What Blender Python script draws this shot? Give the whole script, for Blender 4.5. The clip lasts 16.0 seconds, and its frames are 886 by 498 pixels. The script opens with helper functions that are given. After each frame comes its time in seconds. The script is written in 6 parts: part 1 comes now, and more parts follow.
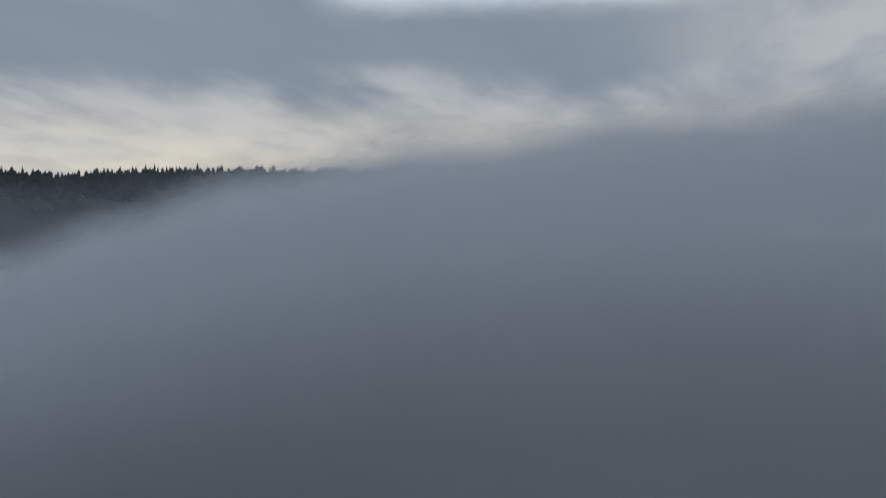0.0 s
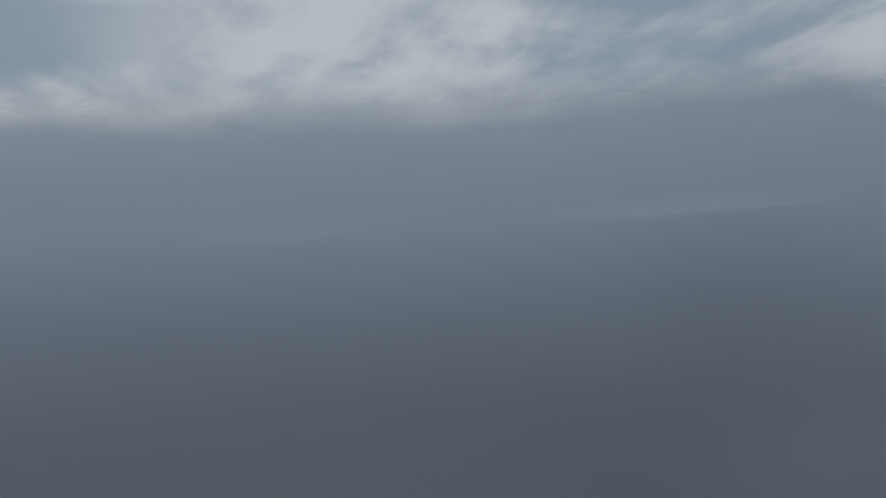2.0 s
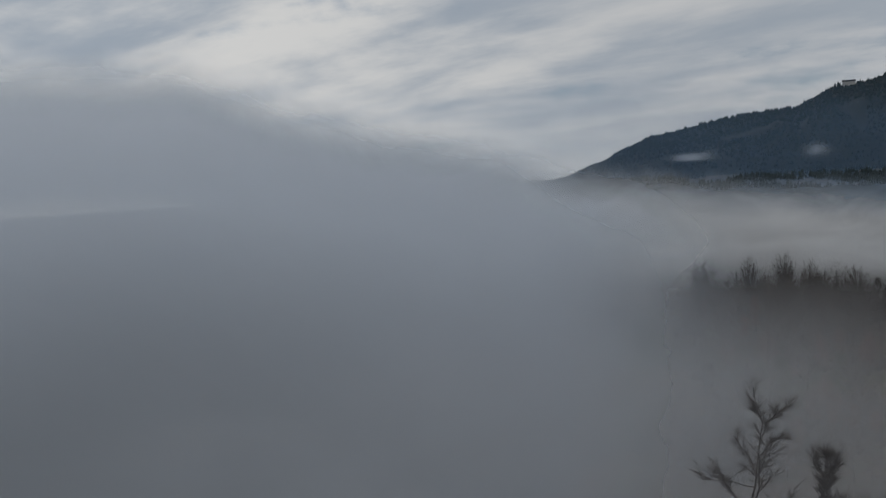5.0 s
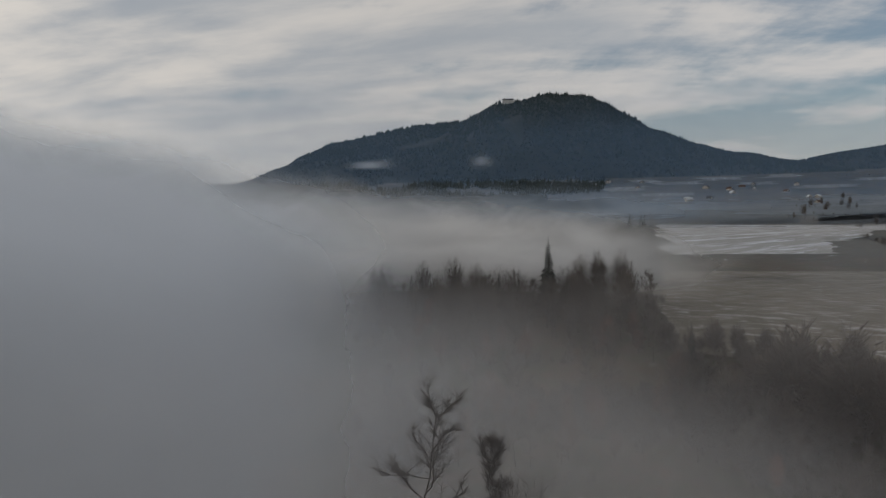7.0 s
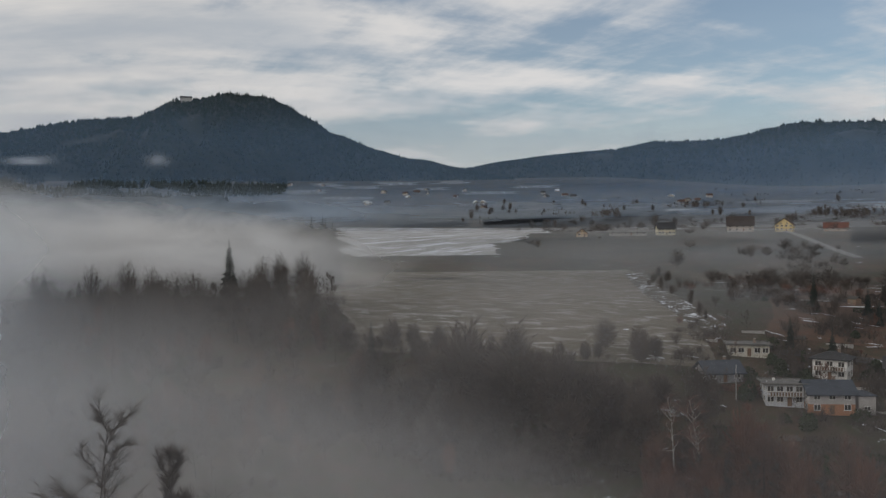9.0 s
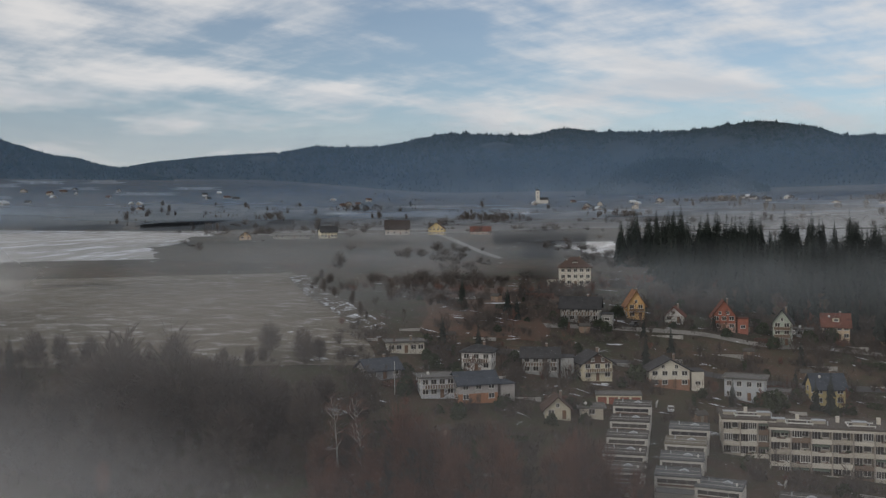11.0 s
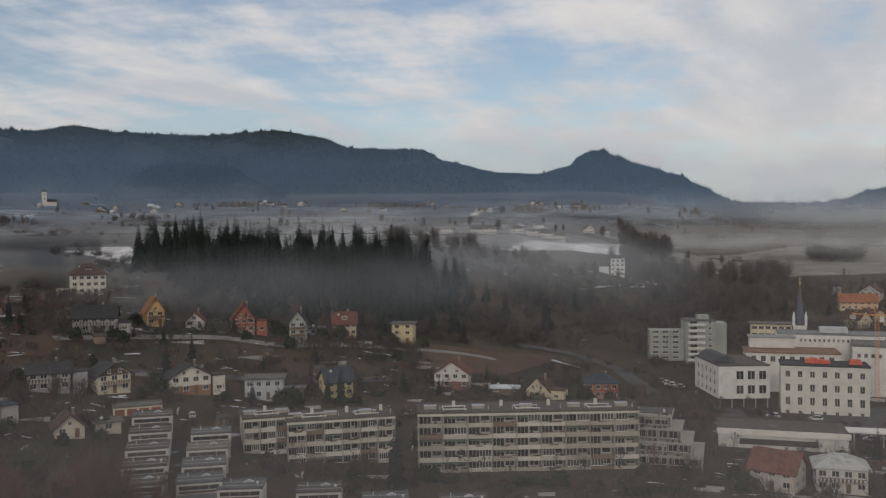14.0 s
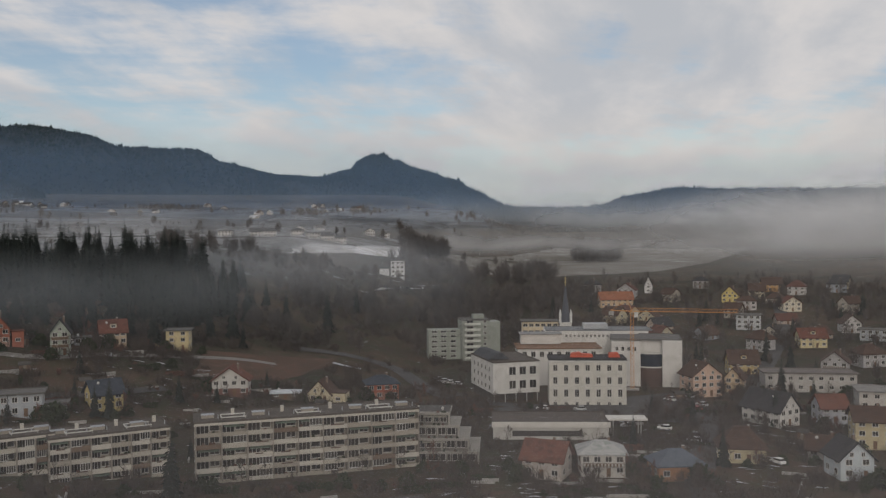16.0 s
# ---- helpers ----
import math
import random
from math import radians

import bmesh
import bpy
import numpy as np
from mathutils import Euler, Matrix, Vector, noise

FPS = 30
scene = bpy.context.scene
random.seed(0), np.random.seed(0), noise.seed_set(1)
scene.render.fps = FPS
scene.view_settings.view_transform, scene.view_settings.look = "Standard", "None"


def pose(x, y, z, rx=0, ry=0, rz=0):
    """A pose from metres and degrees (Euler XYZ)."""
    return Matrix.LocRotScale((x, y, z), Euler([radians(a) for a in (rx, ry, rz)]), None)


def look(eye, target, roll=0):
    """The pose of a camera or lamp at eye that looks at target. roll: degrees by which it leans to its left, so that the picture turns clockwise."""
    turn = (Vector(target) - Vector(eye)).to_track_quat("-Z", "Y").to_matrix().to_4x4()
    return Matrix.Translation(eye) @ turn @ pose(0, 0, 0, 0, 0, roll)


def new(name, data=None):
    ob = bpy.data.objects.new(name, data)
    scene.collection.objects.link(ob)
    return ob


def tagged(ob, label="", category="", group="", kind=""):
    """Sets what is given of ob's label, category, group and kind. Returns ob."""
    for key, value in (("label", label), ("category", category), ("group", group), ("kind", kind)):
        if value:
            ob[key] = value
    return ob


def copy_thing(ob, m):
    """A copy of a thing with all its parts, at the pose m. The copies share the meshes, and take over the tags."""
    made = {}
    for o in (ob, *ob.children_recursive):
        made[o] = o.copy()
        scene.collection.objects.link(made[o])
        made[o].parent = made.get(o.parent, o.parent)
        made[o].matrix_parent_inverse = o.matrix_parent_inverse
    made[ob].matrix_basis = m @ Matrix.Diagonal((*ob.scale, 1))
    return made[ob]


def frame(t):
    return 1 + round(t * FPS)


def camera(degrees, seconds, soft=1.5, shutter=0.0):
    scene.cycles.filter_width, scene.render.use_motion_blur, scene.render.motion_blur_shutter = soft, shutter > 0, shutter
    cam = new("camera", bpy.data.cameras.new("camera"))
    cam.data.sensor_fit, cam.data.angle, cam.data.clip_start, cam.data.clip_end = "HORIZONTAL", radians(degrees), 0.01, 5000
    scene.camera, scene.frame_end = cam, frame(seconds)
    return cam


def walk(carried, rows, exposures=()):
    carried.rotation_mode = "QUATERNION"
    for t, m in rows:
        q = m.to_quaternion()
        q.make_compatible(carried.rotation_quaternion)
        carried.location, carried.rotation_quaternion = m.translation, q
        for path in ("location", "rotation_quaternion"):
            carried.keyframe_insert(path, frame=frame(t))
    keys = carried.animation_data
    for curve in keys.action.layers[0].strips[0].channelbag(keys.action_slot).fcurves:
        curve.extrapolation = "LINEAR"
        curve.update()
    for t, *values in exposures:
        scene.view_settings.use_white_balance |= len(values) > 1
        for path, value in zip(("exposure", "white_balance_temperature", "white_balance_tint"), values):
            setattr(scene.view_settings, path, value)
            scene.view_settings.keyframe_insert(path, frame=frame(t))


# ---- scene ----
cam = camera(52.95, 16.0, soft=1.3)
TURN = [  # seconds, heading, pitch, roll
    (0, 90.00, -0.91, 0.54), (0.5, 82.58, -0.94, 0.49), (1, 71.96, -0.97, 0.42), (1.5, 62.50, -0.99, 0.34),
    (2, 54.55, -1.01, 0.23), (2.5, 47.35, -1.03, 0.24), (3, 40.69, -1.06, 0.25), (3.5, 34.04, -1.07, 0.25),
    (4, 27.32, -1.07, 0.32), (4.2, 24.53, -1.06, 0.45), (6.3, 2.29, -1.05, 0.52), (6.5, 0.12, -1.01, 0.55),
    (7, -5.14, -0.99, 0.61), (7.5, -10.28, -1.00, 0.60), (8, -15.29, -1.01, 0.56), (8.5, -20.31, -1.01, 0.55),
    (9, -25.40, -1.02, 0.53), (9.5, -30.47, -1.03, 0.54), (10, -35.65, -1.03, 0.51), (10.2, -38.10, -1.02, 0.51),
    (12.3, -59.17, -1.02, 0.51), (12.5, -61.22, -1.01, 0.50), (13, -66.73, -1.00, 0.47), (13.5, -72.47, -0.98, 0.50),
    (14, -77.01, -0.98, 0.50), (14.5, -80.65, -0.97, 0.51), (15, -84.40, -0.95, 0.52), (15.5, -87.17, -0.94, 0.53),
    (16, -91.05, -0.93, 0.53),
]
EXPOSURES = [(0, -0.82, 5700, 9), (1.5, -0.80, 5600, 8), (3.0, -0.60, 5600, 8), (4.2, -0.48, 5750, 9), (6.3, -0.26, 6600, 12), (7.2, -0.28, 6600, 12), (8.2, -0.1, 6550, 12), (9.2, 0.06, 6500, 12),
             (10.2, 0.1, 6450, 12), (12.3, 0.1, 6450, 12), (14, 0.0, 6600, 14), (16, -0.05, 6650, 14)]
walk(cam, [(t, pose(0, 0, 0, 90 + p, r, h)) for t, h, p, r in TURN], EXPOSURES)

# ---- sky and sun ----
SUN_BEARING, SUN_HEIGHT = -85.0, 17.5


def bearing(b, r, z=0.0):
    return Vector((r * math.sin(radians(b)), r * math.cos(radians(b)), z))


class Nodes:
    """A short way to write node trees."""

    def __init__(self, tree):
        self.tree = tree
        tree.nodes.clear()

    def add(self, kind, ins=(), operation="", clamp=False, smooth=False, bands=""):
        n = self.tree.nodes.new(kind)
        if operation:
            n.operation = operation
        if clamp:
            n.use_clamp = True
        if smooth:
            n.interpolation_type = "SMOOTHSTEP"
        if bands:
            n.bands_direction = bands
        for k, v in dict(ins).items():
            if hasattr(v, "is_output"):
                self.tree.links.new(v, n.inputs[k])
            else:
                n.inputs[k].default_value = v
        return n.outputs[0] if len(n.outputs) else None

    def math(self, op, a, b=0.0, c=0.0, clamp=False):
        return self.add("ShaderNodeMath", {0: a, 1: b, 2: c}, operation=op, clamp=clamp)

    def mix(self, fac, a, b):
        n = self.tree.nodes.new("ShaderNodeMix")
        n.data_type = "RGBA"
        for i, v in ((0, fac), (6, a), (7, b)):
            if hasattr(v, "is_output"):
                self.tree.links.new(v, n.inputs[i])
            else:
                n.inputs[i].default_value = v if i == 0 else (*v[:3], 1.0)
        return n.outputs[2]

    def ramp(self, x, lo, hi, a=0.0, b=1.0):
        return self.add("ShaderNodeMapRange", {0: x, 1: lo, 2: hi, 3: a, 4: b}, smooth=True)

    def noise(self, vec, scale, detail=4.0, rough=0.55, dist=0.0):
        return self.add("ShaderNodeTexNoise", {"Vector": vec, "Scale": scale, "Detail": detail, "Roughness": rough, "Distortion": dist})

    def mapping(self, vec, scale=(1, 1, 1), turn=0.0, shift=(0, 0, 0)):
        """Turn first, then stretch: along the turned axes the pattern is drawn out by 1 / scale."""
        out = self.add("ShaderNodeMapping", {"Vector": vec, "Scale": [1 / k for k in scale], "Rotation": (0, 0, radians(turn)), "Location": shift})
        self.tree.nodes[-1].vector_type = "TEXTURE"
        return out

    def link(self, a, b):
        self.tree.links.new(a, b)


def make_sky():
    world = bpy.data.worlds.new("sky")
    scene.world = world
    world.use_nodes = True
    n = Nodes(world.node_tree)
    air = world.node_tree.nodes.new("ShaderNodeTexSky")
    air.sky_type, air.sun_disc = "NISHITA", False
    air.sun_elevation, air.sun_rotation = radians(SUN_HEIGHT), radians(SUN_BEARING)
    air.air_density, air.dust_density, air.ozone_density = 1.0, 0.6, 1.6
    sky = air.outputs[0]
    way = n.add("ShaderNodeTexCoord")
    parts = world.node_tree.nodes.new("ShaderNodeSeparateXYZ")
    n.link(way, parts.inputs[0])
    up = n.math("MAXIMUM", parts.outputs[2], 0.0)
    flat = n.math("DIVIDE", 1.0, n.math("ADD", up, 0.15))
    plane = n.add("ShaderNodeVectorMath", {0: way, 3: flat}, operation="SCALE")
    # towards the sun: 1, away from it: -1
    sun_way = bearing(SUN_BEARING, math.cos(radians(SUN_HEIGHT)), math.sin(radians(SUN_HEIGHT)))
    n.add("ShaderNodeVectorMath", {0: way, 1: sun_way}, operation="DOT_PRODUCT")
    dot = world.node_tree.nodes[-1].outputs[1]
    # soft clouds: long streets that run towards the north, and looser tufts between them
    side = n.math("ARCTAN2", parts.outputs[0], parts.outputs[1])
    big = n.noise(n.mapping(plane, (1.0, 2.6, 1.0), -10), 0.95, 6, 0.52, 0.2)
    fine = n.noise(n.mapping(plane, (1.25, 1.0, 1.0), 20, (1.7, 0.6, 0)), 1.9, 9, 0.58, 0.15)
    ripple = n.noise(n.mapping(plane, (2.2, 0.55, 1.0), 8, (0.4, 2.0, 0)), 6.5, 4, 0.5, 0.3)
    body = n.math("ADD", n.math("ADD", n.math("MULTIPLY", big, 0.48), n.math("MULTIPLY", fine, 0.44)), n.math("MULTIPLY", ripple, 0.08))
    more = n.math("ADD", n.ramp(side, 0.55, -0.1, 0.0, 0.15), n.ramp(side, 1.2, 1.75, 0.0, 0.075))
    cover = n.ramp(n.math("ADD", body, more), 0.42, 0.60, 0.12, 1.0)
    thick = n.ramp(n.noise(n.mapping(plane, (1.0, 2.0, 1.0), -20, (3, 1, 0)), 1.0, 8, 0.56, 0.2), 0.38, 0.68)
    lit = n.ramp(dot, -0.55, 0.8)
    pale = n.mix(lit, (0.665, 0.665, 0.655), (0.55, 0.53, 0.49))
    grey = n.mix(lit, (0.48, 0.52, 0.555), (0.27, 0.30, 0.33))
    cloud = n.mix(thick, pale, grey)
    # the pale band low over the hills, and below the sun a dark deck over it
    low = n.ramp(up, 0.17, 0.05)
    warm = n.ramp(dot, 0.45, 0.95)
    band = n.mix(warm, (0.60, 0.595, 0.565), (0.98, 0.83, 0.60))
    cloud = n.mix(n.math("MULTIPLY", low, n.ramp(fine, 0.3, 0.6, 0.45, 0.92)), cloud, band)
    cover = n.math("MAXIMUM", cover, n.math("MULTIPLY", low, 0.75))
    cover = n.math("MAXIMUM", cover, n.ramp(dot, 0.40, 0.68))
    layer = n.math("ADD", up, n.math("MULTIPLY", n.math("SUBTRACT", big, 0.5), 0.10))
    deck = n.math("MULTIPLY", n.math("MULTIPLY", n.ramp(layer, 0.135, 0.185), n.ramp(layer, 0.31, 0.235)), n.math("MULTIPLY", n.ramp(dot, 0.25, 0.75), n.ramp(parts.outputs[1], 0.42, 0.15)))
    cloud = n.mix(n.math("MULTIPLY", deck, 0.92), cloud, (0.27, 0.30, 0.325))
    glow = n.math("MULTIPLY", n.ramp(dot, 0.970, 0.994), n.ramp(n.math("ADD", up, n.math("MULTIPLY", n.math("SUBTRACT", fine, 0.5), 0.05)), 0.225, 0.285))
    cloud = n.mix(n.math("MULTIPLY", glow, 0.9), cloud, (1.25, 1.22, 1.15))
    bright = n.ramp(dot, -0.05, 0.8, 1.0, 1.55)
    clear = n.add("ShaderNodeBackground", {"Color": sky, "Strength": 0.09})
    dull = n.add("ShaderNodeBackground", {"Color": cloud, "Strength": bright})
    both = n.add("ShaderNodeMixShader", {0: cover, 1: clear, 2: dull})
    n.add("ShaderNodeOutputWorld", {0: both})


make_sky()
sun = new("sun", bpy.data.lights.new("sun", "SUN"))
sun.data.energy, sun.data.angle, sun.data.color = 0.7, radians(14), (1.0, 0.93, 0.82)
sun.matrix_world = look(bearing(SUN_BEARING, 300, 300 * math.tan(radians(SUN_HEIGHT))), (0, 0, 0))

# ---- materials ----
MATERIALS = {}


def surface(key, colour, rough=0.85, other=None, scale=0.4, fine=6.0, bump=0.15, wear=0.35, random_tint=0.0, metal=0.0):
    """A worn surface: two colours mixed by broad stains and fine grain, with a little relief."""
    if key in MATERIALS:
        return MATERIALS[key]
    m = bpy.data.materials.new(key)
    m.use_nodes = True
    n = Nodes(m.node_tree)
    place = m.node_tree.nodes.new("ShaderNodeTexCoord").outputs["Object"]
    other = other or tuple(c * 0.62 for c in colour)
    stain = n.ramp(n.noise(place, scale, 5, 0.6, 0.4), 0.42, 0.68)
    grain = n.noise(place, fine, 3, 0.6)
    col = n.mix(n.math("MULTIPLY", stain, wear * 2, clamp=True), colour, other)
    col = n.mix(n.ramp(grain, 0.3, 0.75, 0.0, 0.35), col, tuple(c * 0.7 for c in colour))
    if random_tint:
        info = m.node_tree.nodes.new("ShaderNodeObjectInfo").outputs["Random"]
        col = n.mix(n.math("MULTIPLY", info, random_tint), col, other)
    relief = n.add("ShaderNodeBump", {"Height": grain, "Strength": bump, "Distance": 0.05})
    shade = n.add("ShaderNodeBsdfPrincipled", {"Base Color": col, "Roughness": rough, "Metallic": metal, "Normal": relief})
    n.add("ShaderNodeOutputMaterial", {0: shade})
    MATERIALS[key] = m
    return m


def wall_paint(r, g, b):
    return surface(f"plaster {r:.2f} {g:.2f} {b:.2f}", (r, g, b), 0.9, (r * 0.7, g * 0.69, b * 0.66), 0.25, 4.0, 0.1, 0.3)


def roof_tile(r, g, b):
    """Roof covering with courses across the slope and patches of moss."""
    key = f"roofing {r:.2f} {g:.2f} {b:.2f}"
    if key in MATERIALS:
        return MATERIALS[key]
    m = bpy.data.materials.new(key)
    m.use_nodes = True
    n = Nodes(m.node_tree)
    place = m.node_tree.nodes.new("ShaderNodeTexCoord").outputs["Object"]
    course = n.add("ShaderNodeTexWave", {"Vector": place, "Scale": 0.9, "Distortion": 0.6, "Detail": 2.0}, bands="Z")
    moss = n.ramp(n.noise(place, 0.5, 5, 0.65), 0.45, 0.7)
    col = n.mix(moss, (r, g, b), (r * 0.55, g * 0.62, b * 0.6))
    col = n.mix(n.math("MULTIPLY", course, 0.3), col, (r * 0.6, g * 0.6, b * 0.6))
    frost = n.ramp(n.noise(place, 0.22, 4, 0.7), 0.64, 0.72, 0.0, 0.35)
    col = n.mix(frost, col, (0.42, 0.43, 0.45))
    relief = n.add("ShaderNodeBump", {"Height": course, "Strength": 0.3, "Distance": 0.08})
    shade = n.add("ShaderNodeBsdfPrincipled", {"Base Color": col, "Roughness": 0.85, "Normal": relief, "Specular IOR Level": 0.2})
    n.add("ShaderNodeOutputMaterial", {0: shade})
    MATERIALS[key] = m
    return m


def glass_dark():
    if "window glass" not in MATERIALS:
        m = bpy.data.materials.new("window glass")
        m.use_nodes = True
        n = Nodes(m.node_tree)
        info = m.node_tree.nodes.new("ShaderNodeObjectInfo").outputs["Random"]
        col = n.mix(info, (0.012, 0.014, 0.018), (0.07, 0.065, 0.06))
        shade = n.add("ShaderNodeBsdfPrincipled", {"Base Color": col, "Roughness": 0.12, "IOR": 1.5})
        n.add("ShaderNodeOutputMaterial", {0: shade})
        MATERIALS["window glass"] = m
    return MATERIALS["window glass"]


def earth(key, colours, snow=0.0, scale=0.02, streak=(1, 1, 1), turn=0.0, snow_scale=0.12, snow_colour=(0.62, 0.65, 0.70)):
    """Ground cover: three colours at two scales with a dusting of snow where snow > 0."""
    m = bpy.data.materials.new(key)
    m.use_nodes = True
    n = Nodes(m.node_tree)
    place = m.node_tree.nodes.new("ShaderNodeNewGeometry").outputs["Position"]
    drawn = n.mapping(place, streak, turn)
    broad = n.ramp(n.noise(place, scale, 6, 0.6, 0.5), 0.36, 0.64)
    small = n.ramp(n.noise(drawn, scale * 9, 6, 0.65, 0.4), 0.35, 0.68)
    tuft = n.noise(place, 1.3, 4, 0.7)
    col = n.mix(broad, colours[0], colours[1])
    col = n.mix(n.math("MULTIPLY", small, 0.75), col, colours[2])
    col = n.mix(n.ramp(tuft, 0.35, 0.75, 0.0, 0.45), col, tuple(c * 0.55 for c in colours[0]))
    if snow > 0:
        patch = n.math("ADD", n.math("MULTIPLY", n.noise(drawn, snow_scale, 8, 0.68, 0.6), 0.8), n.math("MULTIPLY", tuft, 0.2))
        lying = n.ramp(patch, 0.72 - 0.45 * snow, 0.80 - 0.38 * snow)
        col = n.mix(lying, col, snow_colour)
    relief = n.add("ShaderNodeBump", {"Height": tuft, "Strength": 0.5, "Distance": 0.4})
    shade = n.add("ShaderNodeBsdfPrincipled", {"Base Color": col, "Roughness": 0.95, "Normal": relief, "Specular IOR Level": 0.2})
    n.add("ShaderNodeOutputMaterial", {0: shade})
    return m


def foliage(key, colour, other):
    m = bpy.data.materials.new(key)
    m.use_nodes = True
    n = Nodes(m.node_tree)
    isle = m.node_tree.nodes.new("ShaderNodeNewGeometry").outputs["Random Per Island"]
    info = m.node_tree.nodes.new("ShaderNodeObjectInfo").outputs["Random"]
    col = n.mix(n.math("ADD", n.math("MULTIPLY", isle, 0.6), n.math("MULTIPLY", info, 0.4)), colour, other)
    shade = n.add("ShaderNodeBsdfPrincipled", {"Base Color": col, "Roughness": 0.9, "Specular IOR Level": 0.2})
    n.add("ShaderNodeOutputMaterial", {0: shade})
    MATERIALS[key] = m
    return m


def vapour(key, density, colour=(0.80, 0.82, 0.85), size=0.008, thin_low=1.0, soft_top=0.35, soft_side=0.12, lumps=0.6, wisps=0.5, thin_to=0.75, thin_from=0.0):
    """Mist: it scatters and lets light through, thinner towards the sheet's top and ends and in its gaps."""
    m = bpy.data.materials.new(key)
    m.use_nodes = True
    n = Nodes(m.node_tree)
    uv = m.node_tree.nodes.new("ShaderNodeTexCoord").outputs["UV"]
    parts = m.node_tree.nodes.new("ShaderNodeSeparateXYZ")
    n.link(uv, parts.inputs[0])
    u, v = parts.outputs[0], parts.outputs[1]
    place = m.node_tree.nodes.new("ShaderNodeNewGeometry").outputs["Position"]
    lump = n.noise(n.mapping(place, (1, 1, 2.2)), size, 5, 0.55, 0.5)
    wisp = n.noise(n.mapping(place, (1, 1, 1.8)), size * 4, 6, 0.6, 0.8)
    ragged = n.math("ADD", v, n.math("MULTIPLY", n.math("SUBTRACT", wisp, 0.5), wisps * soft_top))
    a = n.ramp(ragged, 1.0 - soft_top * 0.12, 1.0 - soft_top)
    rag_u = n.math("ADD", u, n.math("MULTIPLY", n.math("SUBTRACT", lump, 0.5), soft_side))
    a = n.math("MULTIPLY", a, n.ramp(rag_u, 0.01, soft_side))
    a = n.math("MULTIPLY", a, n.ramp(rag_u, 0.99, 1.0 - soft_side))
    a = n.math("MULTIPLY", a, n.ramp(v, thin_from, thin_to, thin_low, 1.0))
    a = n.math("MULTIPLY", a, n.ramp(lump, 0.25, 0.65, 1.0 - lumps, 1.0))
    a = n.math("MULTIPLY", a, density, clamp=True)
    front = n.add("ShaderNodeBsdfDiffuse", {"Color": (*colour, 1.0)})
    back = n.add("ShaderNodeBsdfTranslucent", {"Color": (*colour, 1.0)})
    white = n.add("ShaderNodeMixShader", {0: 0.5, 1: front, 2: back})
    none = n.add("ShaderNodeBsdfTransparent")
    n.add("ShaderNodeOutputMaterial", {0: n.add("ShaderNodeMixShader", {0: a, 1: none, 2: white})})
    return m


FRAME_WHITE = surface("window frame", (0.56, 0.55, 0.52), 0.5, bump=0.02)
BARK = surface("bark", (0.075, 0.06, 0.05), 0.95, (0.035, 0.03, 0.027), 1.2, 12.0, 0.4, 0.5, 0.5)
BIRCH = surface("pale bark", (0.42, 0.39, 0.35), 0.9, (0.09, 0.08, 0.07), 1.5, 8.0, 0.3, 0.5, 0.3)
TWIG = surface("twigs", (0.078, 0.062, 0.052), 0.95, (0.048, 0.040, 0.036), 0.5, 5.0, 0.1, 0.5, 0.6)
# paler copy of the twigs for distant trees: haze put into the colour
TWIG_HAZED = surface("hazed twigs", (0.098, 0.084, 0.076), 0.95, (0.060, 0.054, 0.050), 0.5, 5.0, 0.1, 0.5, 0.6)
TWIG_RED = surface("reddish twigs", (0.14, 0.068, 0.048), 0.95, (0.09, 0.050, 0.040), 0.5, 5.0, 0.1, 0.5, 0.7)
NEEDLES = foliage("spruce needles", (0.015, 0.023, 0.020), (0.030, 0.040, 0.033))
HEDGE = foliage("evergreen leaves", (0.018, 0.030, 0.016), (0.042, 0.055, 0.028))
CONCRETE = surface("concrete", (0.36, 0.35, 0.33), 0.9, (0.2, 0.195, 0.18), 0.3, 5.0, 0.2, 0.4)
METAL = surface("zinc sheet", (0.42, 0.44, 0.46), 0.45, (0.28, 0.29, 0.3), 0.4, 3.0, 0.05, 0.3, metal=0.5)
ASPHALT = surface("asphalt", (0.052, 0.051, 0.052), 0.95, (0.080, 0.078, 0.077), 0.08, 3.0, 0.2, 0.4)
TYRE = surface("rubber", (0.015, 0.015, 0.016), 0.8)
SNOW = earth("lying snow", [(0.60, 0.62, 0.66), (0.5, 0.52, 0.55), (0.55, 0.56, 0.58)], 0.0, 0.05)

# ---- terrain ----


def step(u):
    u = min(max(u, 0.0), 1.0)
    return u * u * (3 - 2 * u)


def ground_height(x, y):
    """A town floor in the south-east, a slope up to fields, and a plain that climbs to the foot of the hills."""
    r = math.hypot(x, y)
    u = 0.75 * y + 0.35 * min(x, 300) + 0.12 * max(x - 300, 0)
    z = -59 + 36 * step((u - 110) / 150) + 22 * step((r - 380) / 350)
    beyond = 0.07 * max(0, r - 1500) * step((math.degrees(math.atan2(x, y)) - 87) / 9)
    open_side = step(0.5 + 0.75 * math.cos(math.atan2(x, y) - 1.05))
    north = 0.06 * min(max(0, r - 1600), 700) * step((48 - math.degrees(math.atan2(x, y))) / 14)
    return z + open_side * (0.02 * max(0, r - 800) + 0.05 * max(0, r - 1000) + north - beyond) + 14 * math.exp(-((x - 14) ** 2 + (y - 118) ** 2) / 1800)


